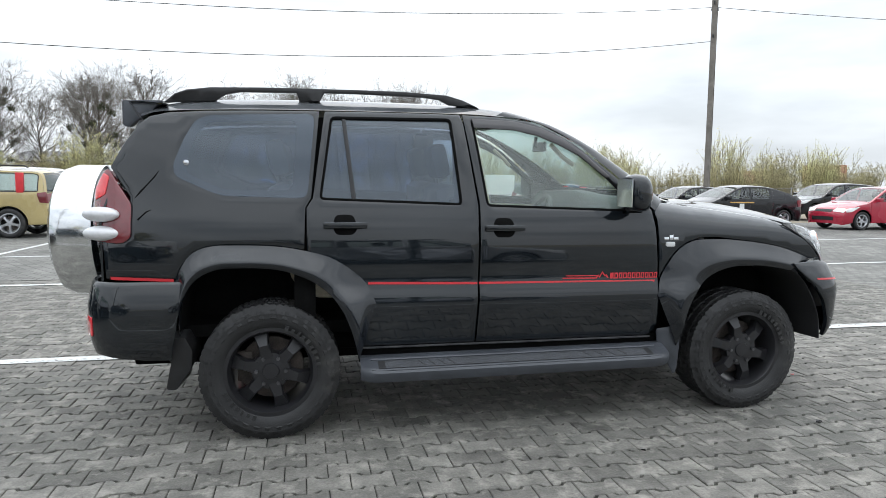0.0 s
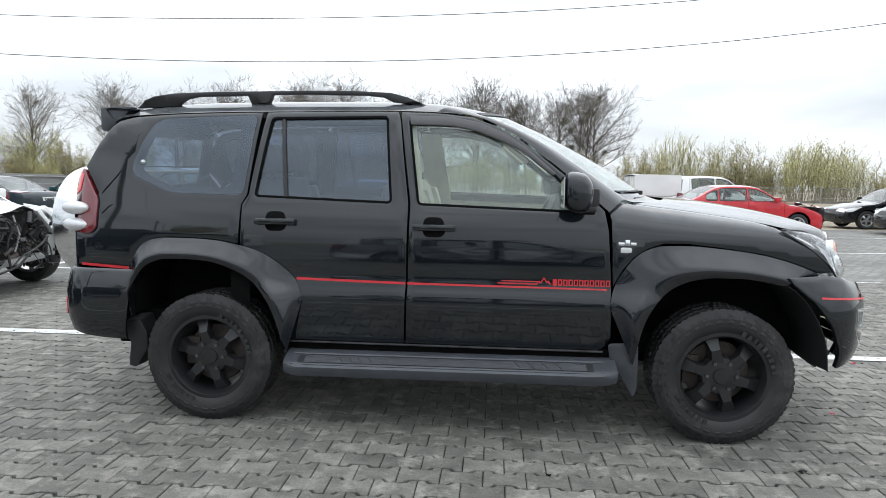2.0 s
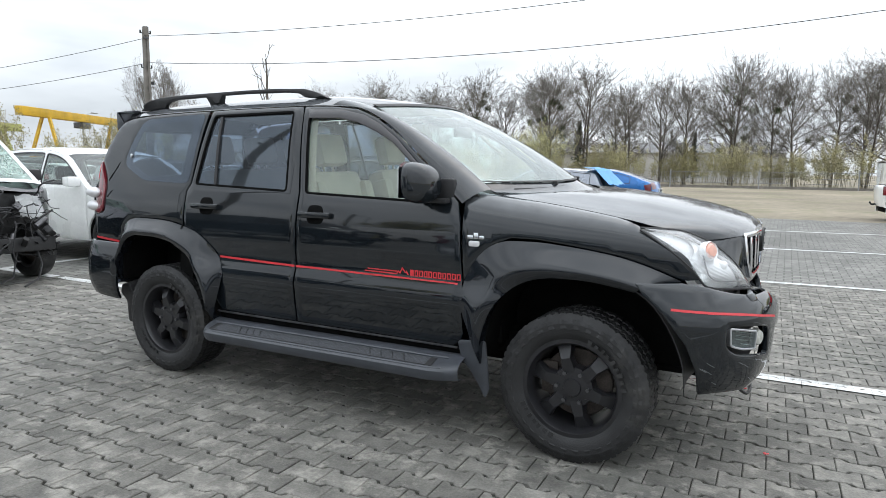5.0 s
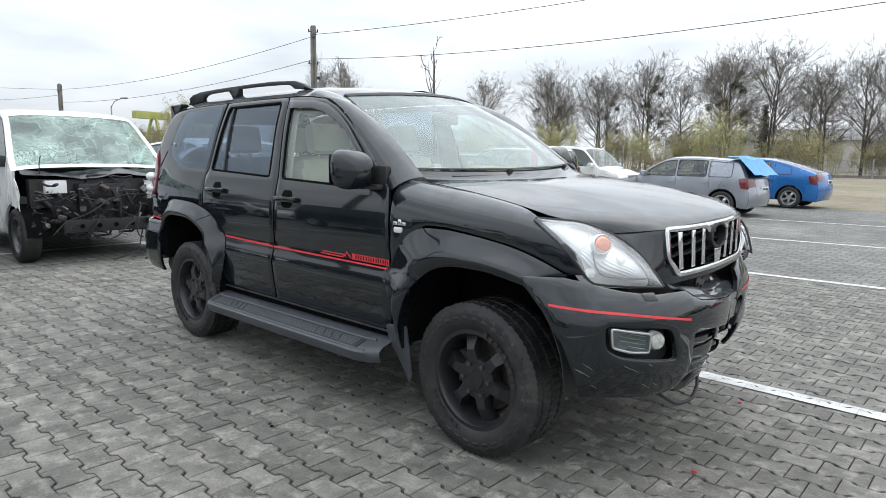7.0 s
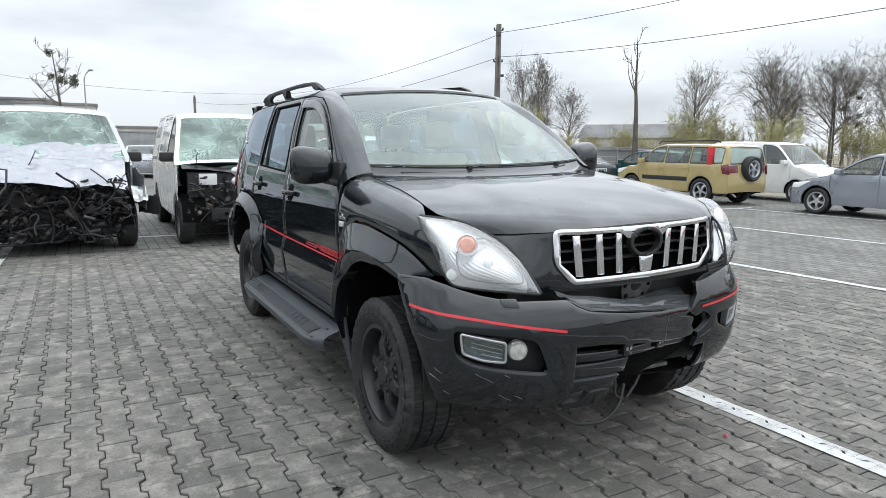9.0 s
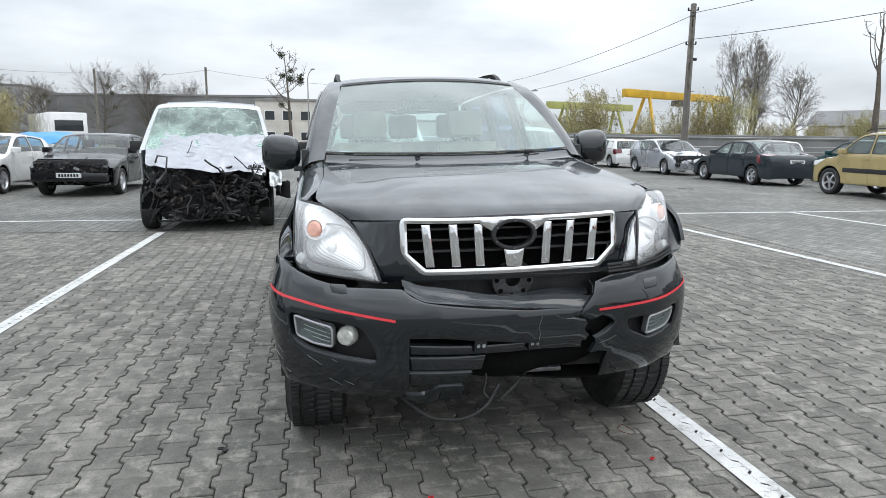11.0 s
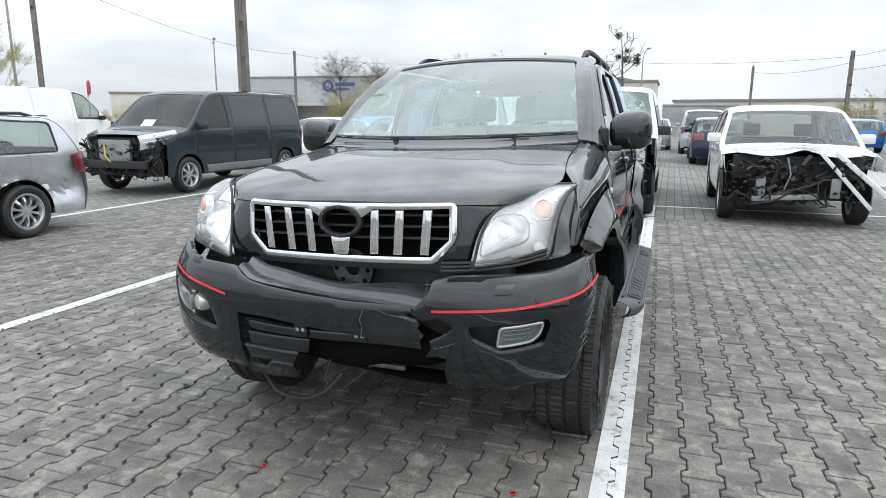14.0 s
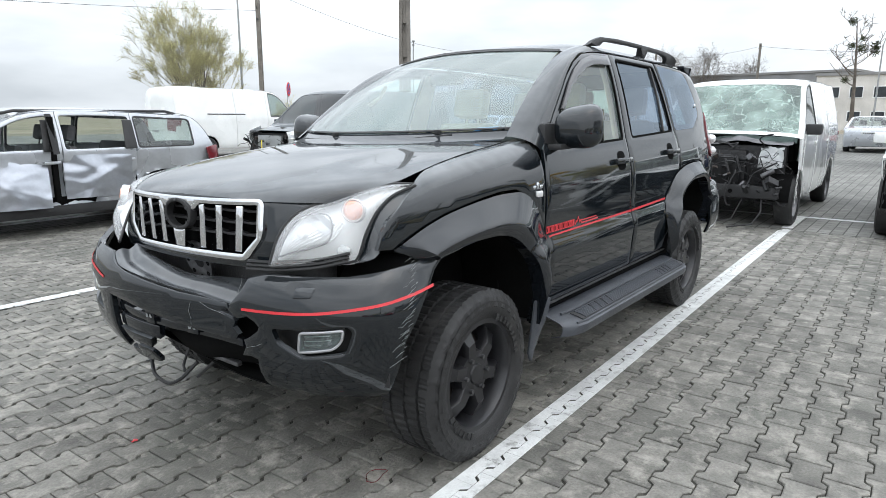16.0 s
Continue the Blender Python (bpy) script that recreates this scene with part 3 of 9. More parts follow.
def wheel(parent, m, r, w, style, rim_mat, name="wheel", tread=False, out=1):
    """A wheel whose outer face looks along local -y; parts: tyre, rim, hub cap and brake disc."""
    key = (round(r, 3), round(w, 3), style, rim_mat.name, tread)
    hold = new(name)
    hold.parent, hold.matrix_basis = parent, m
    hold.empty_display_size = 0.1
    if key not in WHEEL_CACHE:
        h, rr = w / 2, r * (0.635 if tread else 0.655)
        prof = [(rr, -h * 0.80), (rr + 0.012, -h * 0.93), (rr + (r - rr) * 0.35, -h * 1.04), (rr + (r - rr) * 0.65, -h * 1.05), (r - 0.028, -h * 0.97), (r - 0.010, -h * 0.86),
                (r - 0.002, -h * 0.6), (r, 0), (r - 0.002, h * 0.6), (r - 0.010, h * 0.86), (r - 0.028, h * 0.97), (rr + (r - rr) * 0.5, h * 1.05), (rr, h * 0.8)]
        bm = lathe(prof, 64)
        if tread:
            # blocks and grooves pressed into one skin
            bm.free()
            rows = [(-1.0, .026, 0), (-.93, .010, 0), (-.90, .0, 0), (-.62, .0, 1), (-.60, .011, 1), (-.52, .011, 1), (-.50, .0, 1), (-.30, .0, 2), (-.10, .0, 2), (-.08, .009, 2), (.0, .009, 2), (.02, .0, 3), (.24, .0, 3), (.46, .0, 3), (.48, .011, 3), (.56, .011, 3), (.58, .0, 4), (.90, .0, 4), (.93, .010, 4), (1.0, .026, 4)]
            seg = 256
            bm = bmesh.new()
            rings = []

            def ring(rad, y, lug=0.0):
                rings.append([bm.verts.new((rad(k) * math.cos(2 * math.pi * k / seg), y - lug * ((k // 4) % 2), rad(k) * math.sin(2 * math.pi * k / seg))) for k in range(seg)])
            for rad, y in prof[:4]:
                ring(lambda k, q=rad: q, y)
            ring(lambda k: r - .072, -h * 1.045)
            ring(lambda k: r - .068, -h * 1.045, .0035)
            ring(lambda k: r - .030 - (.004 if k % 4 == 0 else 0), -h * .985, .0035)
            for y, dep, band in rows:
                sh_ = (0, 2, 1, 3, 2)[band]
                ring(lambda k, d_=dep, s_=sh_, e_=abs(y) > .9: r + .001 - d_ - (.006 if (k + s_) % 4 == 0 and d_ < .02 else 0) - .0035 * ((k // 4 + s_) % 5 == 0), y * h * .95)
            ring(lambda k: r - .030, h * .985)
            for rad, y in prof[-2:]:
                ring(lambda k, q=rad: q, y)
            for a_, b_ in zip(rings, rings[1:]):
                for k in range(seg):
                    bm.faces.new((a_[k], a_[(k + 1) % seg], b_[(k + 1) % seg], b_[k]))
            # moulded marks on the sidewall
            for a0_, n_ in ((20, 9), (200, 7)):
                for j in range(n_):
                    turn_ = Matrix.Rotation(radians(a0_ + 7.5 * j), 4, "Y")
                    add_box(bm, -.010 + .003 * (j % 3), .010, -h * 1.045 - .0035, -h * 1.03, r - .125, r - .098 - .006 * (j % 2), 0, turn_)
        tyre = part("tyre", bm, RUBBER)
        q = rr
        bm = lathe([(q + 0.004, -h * 0.84), (q + 0.012, -h * 0.90), (q - 0.010, -h * 0.90), (q - 0.022, -h * 0.74), (q - 0.03, -h * 0.2), (q - 0.035, h * 0.7), (q + 0.004, h * 0.80)], 64)
        hub = 0.092 if tread else 0.06
        face = -h * (0.72 if tread else 0.70)
        n, wide = {"six": (6, 0.062), "five": (5, 0.06), "ten": (10, 0.034), "seven": (7, 0.045), "steel": (0, 0)}[style]
        for k in range(n):
            rot = Matrix.Rotation(2 * math.pi * k / n + 0.26, 4, "Y")
            a0, a1 = hub * 0.7, q - 0.012
            vs = []
            for x, ww, dy in ((a0, wide * 0.62, 0.004), ((a0 + a1) * 0.5, wide * 0.44, -0.002), (a1 - 0.03, wide * 0.62, 0.022), (a1 + 0.004, wide * 0.85, 0.034)):
                vs.append([bm.verts.new(rot @ Vector((x, face + dy + e, z))) for z, e in ((-ww, 0.014), (-ww * 0.8, 0.0), (ww * 0.8, 0.0), (ww, 0.014), (ww, 0.05), (-ww, 0.05))])
            for a, b in zip(vs, vs[1:]):
                for j in range(6):
                    bm.faces.new((a[j], a[(j + 1) % 6], b[(j + 1) % 6], b[j]))
        if style == "steel":
            add = lathe([(0.02, face), (0.10, face + 0.005), (0.13, face + 0.03), (q - 0.05, face + 0.035), (q - 0.03, face + 0.06), (q, face + 0.06)], 40)
            tmp = bpy.data.meshes.new("tmp")
            add.to_mesh(tmp)
            add.free()
            bm.from_mesh(tmp)
            bpy.data.meshes.remove(tmp)
        rim = part("rim", bm, rim_mat, smooth=30)
        bm = lathe([(0.001, face - 0.006), (hub * 0.44, face - 0.006), (hub * 0.48, face + 0.002), (hub * 1.05, face + 0.006), (hub * 1.12, face + 0.03), (hub * 1.12, face + 0.06)], 32)
        cap = part("hub", bm, rim_mat, smooth=30)
        nuts = []
        for k in range(6 if tread else 0):
            a, c = 2 * math.pi * k / 6, hub * 0.82
            nuts.append(part("wheel_nut", tube([(c * math.cos(a), face - 0.012, c * math.sin(a)), (c * math.cos(a), face + 0.01, c * math.sin(a))], 0.010, 6), STEEL))
        bm = lathe([(0.03, h * 0.0), (q * 0.72, h * 0.0), (q * 0.74, h * 0.05), (q * 0.74, h * 0.15), (0.03, h * 0.15)], 32)
        add_box(bm, -q * 0.78, -q * 0.42, -h * 0.12, h * 0.3, -0.07, 0.09, 0.01)
        disc = part("brake_disc", bm, RUST)
        WHEEL_CACHE[key] = [tyre, rim, cap, disc, *nuts]
        for o in WHEEL_CACHE[key]:
            o.parent = hold
    else:
        for o in WHEEL_CACHE[key]:
            c = o.copy()
            scene.collection.objects.link(c)
            c.parent = hold
    return hold


# ---- a wreck's open engine bay ----
def engine_bay(parent, x0, x1, y0, y1, z0, z1, seed, label="exposed crushed engine bay with torn hoses", pieces=230, name="engine_bay"):
    rnd = random.Random(seed)
    bm = bmesh.new()
    add_box(bm, x0 - 0.05, x0 + 0.1, y0 + 0.03, y1 - 0.03, z0, z1, 0.02)
    for k in range(pieces):
        x, y, z = rnd.uniform(x0, x1), rnd.uniform(y0, y1), rnd.uniform(z0, z1 - 0.05)
        s = rnd.uniform(0.012, 0.034) if rnd.random() < 0.75 else rnd.uniform(0.035, 0.075)
        q = pose(x, y, z, rnd.uniform(-50, 50), rnd.uniform(-50, 50), rnd.uniform(0, 180))
        kind = rnd.random()
        if kind < 0.5:
            add_box(bm, -s, s, -s * rnd.uniform(0.3, 1), s * rnd.uniform(0.3, 1), -s * rnd.uniform(0.2, 0.8), s * rnd.uniform(0.2, 0.8), s * 0.12, q, rnd.choice((0, 0, 0, 0, 0, 1, 2)))
        elif kind < 0.75:
            r = add_tube(bm, [q @ Vector((-s * 1.3, 0, 0)), q @ Vector((s * 1.3, 0, 0))], s * 0.5, 12)
            for ring in r:
                for v in ring:
                    for f in v.link_faces:
                        f.material_index = k % 3
        else:
            add_tube(bm, [q @ Vector((-s * 2, 0, 0)), q @ Vector((s * 2, 0, 0))], s * 0.18, 8)
    core = part(name, bm, [ENGINE, STEEL, RUST], parent, label)
    for k in range(pieces // 5):
        pts = []
        p = Vector((rnd.uniform(x0, x1 + 0.05), rnd.uniform(y0, y1), rnd.uniform(z0 + 0.1, z1)))
        d = Vector((rnd.uniform(-0.3, 0.4), rnd.uniform(-1, 1), rnd.uniform(-0.8, 0.5))) * 0.07
        for j in range(6):
            pts.append(p.copy())
            p += d
            d += Vector((rnd.uniform(-0.05, 0.05), rnd.uniform(-0.09, 0.09), rnd.uniform(-0.1, 0.06)))
        pts = [Vector((min(max(q.x, x0 - 0.1), x1 + 0.12), min(max(q.y, y0 - 0.05), y1 + 0.05), max(q.z, z0 - 0.04))) for q in pts]
        part("hose", tube(bend(pts), rnd.choice((0.004, 0.006, 0.009, 0.014)), 6), rnd.choice((ENGINE, ENGINE, ENGINE, TRIM)), core)
    return core


def crumpled(surf, nu, nv, amp, seed, freq=3.0, side=False):
    """A creased sheet over the unit square; side sheets fold along sharp straight ridges."""
    rnd_f = random.Random(int(seed * 10))
    planes = [[(rnd_f.gauss(0, 1.1), rnd_f.gauss(0, 1.1), rnd_f.uniform(-.35, .35)) for _ in range(9)] for _ in range(3)]

    def folds(u, v):
        a, b, c = (max(gu * (u - .5) + gv * (v - .5) + h for gu, gv, h in ps) for ps in planes)
        return .55 * (a - b) - .35 * max(0, c - .35)
    bm = bmesh.new()
    rows = []
    for i in range(nu + 1):
        row = []
        for j in range(nv + 1):
            p = Vector(surf(i / nu, j / nv))
            q = Vector((i / nu * freq, j / nv * freq, seed * 3.7))
            n = noise.noise(q) + 0.6 * abs(noise.noise(q * 2.3)) + 0.3 * noise.noise(q * 5)
            m = 0.25 * noise.noise(q + Vector((9, 0, 0)))
            if side:
                n = folds(i / nu, j / nv) + 0.10 * noise.noise(q * 6)
            row.append(bm.verts.new(p + Vector((0.3 * n, n, m) if side else (0.3 * n, m, n)) * amp))
        rows.append(row)
    for a, b in zip(rows, rows[1:]):
        for j in range(nv):
            bm.faces.new((a[j], b[j], b[j + 1], a[j + 1]))
    bm.normal_update()
    bmesh.ops.solidify(bm, geom=bm.faces[:], thickness=0.004)
    return bm


# ---- parked cars ----
class Shell:
    """A car's skin: a side surface y(x, z) and a top strip that follows the outline of the car seen from the side."""

    def __init__(self, prof, W, H, belt, crown=0.05, bow=0.14, taper=0.80, round_end=0.5):
        self.p, self.W, self.H, self.belt, self.crown, self.bow_, self.taper, self.re = [Vector(q) for q in prof], W, H, belt, crown, bow, taper, round_end
        self.xf, self.xr = max(q[0] for q in prof), min(q[0] for q in prof)

    def y(self, x, z):
        h = self.W / 2
        k = max(0.0, (z - self.belt) / (self.H - self.belt))
        f = 1 - (1 - self.taper) * k ** 1.15
        lowz = max(0.0, (0.55 * self.belt - z) / self.belt)
        f -= 0.10 * lowz * lowz * 4
        for end, s in ((self.xf, 1), (self.xr, -1)):
            d = self.re - (end - x) * s
            if d > 0:
                f -= 0.20 * (d / self.re) ** 2.2
        return h * f

    def bow(self, x):
        a = max(0.0, 1 - (self.xf - x) / 0.9) if x > 0 else -max(0.0, 1 - (x - self.xr) / 0.7)
        return self.bow_ * a

    def at(self, s):
        s = min(max(s, 0), len(self.p) - 1.0001)
        i = int(s)
        n = len(self.p)
        p0, p1, p2, p3 = self.p[max(i - 1, 0)], self.p[i], self.p[i + 1], self.p[min(i + 2, n - 1)]
        t = s - i
        m1, m2 = (p2 - p0) * 0.5, (p3 - p1) * 0.5
        lim = (p2 - p1).length
        m1, m2 = (m * min(1, lim / max(m.length, 1e-6)) for m in (m1, m2))
        return (2 * t**3 - 3 * t**2 + 1) * p1 + (t**3 - 2 * t**2 + t) * m1 + (-2 * t**3 + 3 * t**2) * p2 + (t**3 - t**2) * m2

    def edge(self, s):
        q = self.at(s)
        return (q.x - self.bow(q.x), q.y - self.crown)

    def top(self, s, u):
        q = self.at(s)
        ex, ez = self.edge(s)
        yw = self.y(ex, ez)
        a = abs(u)
        k = a ** 2 * 0.55 + a ** 8 * 0.45
        return Vector((q.x + (ex - q.x) * (a ** 2.2), yw * u, q.y + (ez - q.y) * k))

    def side(self, sg):
        return lambda x, z: Vector((x, sg * self.y(x, z), z))

    def strip(self, s0, s1, name, material, parent, off=0.0, u0=-1.0, u1=1.0, label="", per=6, nu=18, thick=0.0):
        bm = bmesh.new()
        n = max(2, int((s1 - s0) * per))
        rows = [[bm.verts.new(self.top(s0 + (s1 - s0) * i / n, u0 + (u1 - u0) * j / nu)) for j in range(nu + 1)] for i in range(n + 1)]
        for a, b in zip(rows, rows[1:]):
            for j in range(nu):
                bm.faces.new((a[j], b[j], b[j + 1], a[j + 1]))
        bmesh.ops.recalc_face_normals(bm, faces=bm.faces)
        if off or thick:
            bm.normal_update()
            c = sum((v.co for v in bm.verts), Vector()) / len(bm.verts)
            s = 1 if sum((v.co - Vector((0, 0, 0.7))).dot(v.normal) for v in bm.verts) > 0 else -1
            for v in list(bm.verts):
                v.co += v.normal * s * off
        if thick:
            bm.normal_update()
            bmesh.ops.solidify(bm, geom=bm.faces[:], thickness=thick)
        return part(name, bm, material, parent, label)


def seat(parent, x, y, z, material, w=0.46, head=True):
    bm = bmesh.new()
    add_box(bm, x - 0.25, x + 0.27, y - w / 2, y + w / 2, z, z + 0.16, 0.05)
    add_box(bm, -0.08, 0.06, y - w / 2, y + w / 2, 0, 0.58, 0.05, pose(x - 0.25, 0, z + 0.1, 0, -16, 0))
    if head:
        add_box(bm, -0.06, 0.05, y - 0.13, y + 0.13, 0.64, 0.84, 0.04, pose(x - 0.25, 0, z + 0.1, 0, -14, 0))
        for s in (-0.06, 0.06):
            add_tube(bm, [(x - 0.41, y + s, z + 0.62), (x - 0.44, y + s, z + 0.78)], 0.008, 6)
    return part("seat", bm, material, parent)


def clip_x(poly, lo, hi):
    for lim, sg in ((lo, 1), (hi, -1)):
        out = []
        for a, b in zip(poly, poly[1:] + poly[:1]):
            ia, ib = (a[0] - lim) * sg >= 0, (b[0] - lim) * sg >= 0
            if ia:
                out.append(a)
            if ia != ib:
                t = (lim - a[0]) / (b[0] - a[0])
                out.append((lim, a[1] + (b[1] - a[1]) * t))
        poly = out
        if len(poly) < 3:
            return []
    return poly


TYPES = {
    # outline from the nose's foot over hood, screen and roof to the tail's foot; which stretches are hood, windscreen, roof, rear window, tail; side doors
    "hatch": dict(L=4.15, W=1.75, H=1.48, wb=2.55, fo=0.82, zb=0.93, prof=[(0, .22), (.02, .45), (-.02, .62), (-.16, .74), (-.55, .87), (-1.05, .97), (-1.85, 1.42), (-2.5, 1.48), (-3.4, 1.43), (-3.78, 1.36), (-4.03, .98), (-4.1, .75), (-4.15, .5), (-4.08, .26)], cuts=(5, 6, 9, 10), doors=(-1.12, -2.2, -3.05), win=(-1.2, -2.2, -3.0, -3.62)),
    "coupe": dict(L=4.05, W=1.70, H=1.43, wb=2.47, fo=0.85, zb=0.93, prof=[(0, .22), (.02, .45), (-.02, .60), (-.16, .70), (-.6, .84), (-1.1, .95), (-1.85, 1.37), (-2.4, 1.43), (-3.2, 1.37), (-3.6, 1.29), (-3.93, .98), (-4.0, .75), (-4.05, .5), (-3.98, .26)], cuts=(5, 6, 9, 10), doors=(-1.15, -2.5), win=(-1.25, -2.5, -3.35)),
    "sedan": dict(L=4.6, W=1.80, H=1.45, wb=2.72, fo=0.88, zb=0.94, prof=[(0, .22), (.02, .45), (-.02, .60), (-.16, .70), (-.7, .86), (-1.25, .95), (-2.0, 1.39), (-2.6, 1.45), (-3.25, 1.40), (-3.98, 1.04), (-4.45, .98), (-4.58, .84), (-4.6, .5), (-4.52, .26)], cuts=(5, 6, 8, 9), doors=(-1.3, -2.35, -3.2), win=(-1.4, -2.35, -3.2, -3.6)),
    "liftback": dict(L=4.45, W=1.74, H=1.49, wb=2.70, fo=0.85, zb=0.95, prof=[(0, .22), (.02, .45), (-.03, .62), (-.2, .76), (-.6, .92), (-.95, 1.04), (-1.75, 1.42), (-2.3, 1.49), (-3.1, 1.43), (-3.95, 1.18), (-4.3, 1.06), (-4.4, .84), (-4.45, .5), (-4.38, .26)], cuts=(5, 6, 8, 10), doors=(-1.1, -2.2, -3.1), win=(-1.15, -2.2, -3.0, -3.6)),
    "wagon": dict(L=4.75, W=1.82, H=1.50, wb=2.79, fo=0.90, zb=0.95, prof=[(0, .22), (.02, .45), (-.02, .62), (-.16, .72), (-.7, .88), (-1.25, .98), (-2.0, 1.43), (-2.7, 1.50), (-3.8, 1.46), (-4.3, 1.40), (-4.62, 1.02), (-4.7, .8), (-4.75, .5), (-4.66, .28)], cuts=(5, 6, 9, 10), doors=(-1.35, -2.45, -3.35), win=(-1.45, -2.45, -3.35, -4.2)),
    "suv": dict(L=4.65, W=1.90, H=1.66, wb=2.80, fo=0.88, zb=1.06, prof=[(0, .28), (.02, .5), (-.02, .78), (-.16, .90), (-.7, 1.0), (-1.2, 1.08), (-1.95, 1.56), (-2.7, 1.66), (-3.7, 1.61), (-4.15, 1.52), (-4.5, 1.12), (-4.6, .85), (-4.65, .55), (-4.55, .32)], cuts=(5, 6, 9, 10), doors=(-1.3, -2.4, -3.3), win=(-1.4, -2.4, -3.3, -4.05)),
    "offroader": dict(L=4.4, W=1.75, H=1.70, wb=2.62, fo=0.80, zb=1.08, prof=[(0, .34), (.02, .55), (0, .80), (-.1, .92), (-.6, 1.02), (-1.0, 1.08), (-1.65, 1.62), (-2.3, 1.68), (-3.7, 1.66), (-4.2, 1.60), (-4.33, 1.12), (-4.36, .9), (-4.4, .6), (-4.35, .38)], cuts=(5, 6, 9, 10), doors=(-1.1, -2.1, -3.0), win=(-1.15, -2.1, -3.0, -4.1)),
    "van": dict(L=5.0, W=1.92, H=1.97, wb=3.05, fo=0.88, zb=1.16, prof=[(0, .28), (.02, .5), (-.03, .85), (-.14, 1.0), (-.5, 1.14), (-.85, 1.22), (-1.62, 1.86), (-2.2, 1.96), (-3.9, 1.97), (-4.82, 1.90), (-4.94, 1.2), (-4.97, .9), (-5.0, .6), (-4.95, .32)], cuts=(5, 6, 9, 10), doors=(-1.05, -2.1, -3.35), win=(-1.1, -2.05)),
    "minibus": dict(L=5.2, W=1.95, H=1.97, wb=3.25, fo=0.93, zb=1.16, prof=[(0, .28), (.02, .5), (-.03, .85), (-.14, 1.0), (-.55, 1.14), (-.95, 1.24), (-1.7, 1.86), (-2.3, 1.96), (-4.0, 1.97), (-4.98, 1.90), (-5.12, 1.2), (-5.17, .9), (-5.2, .6), (-5.13, .32)], cuts=(5, 6, 9, 10), doors=(-1.15, -2.3, -3.6), win=(-1.2, -2.2, -3.55, -4.85)),
    "panelvan": dict(L=5.6, W=2.05, H=2.28, wb=3.45, fo=0.95, zb=1.28, prof=[(0, .30), (.02, .55), (-.02, .9), (-.12, 1.12), (-.45, 1.26), (-.75, 1.38), (-1.45, 2.12), (-2.0, 2.26), (-3.9, 2.28), (-5.4, 2.24), (-5.56, 1.5), (-5.58, .9), (-5.6, .6), (-5.55, .36)], cuts=(5, 6, 9, 10), doors=(-.95, -2.0, -3.3), win=(-1.0, -1.9)),
    "mpv": dict(L=4.2, W=1.75, H=1.80, wb=2.7, fo=0.80, zb=1.08, prof=[(0, .26), (.02, .5), (-.03, .76), (-.16, .9), (-.55, 1.04), (-.9, 1.12), (-1.55, 1.70), (-2.1, 1.79), (-3.3, 1.80), (-4.0, 1.74), (-4.12, 1.15), (-4.16, .9), (-4.2, .6), (-4.14, .32)], cuts=(5, 6, 9, 10), doors=(-1.0, -2.05, -3.0), win=(-1.05, -2.05)),
}


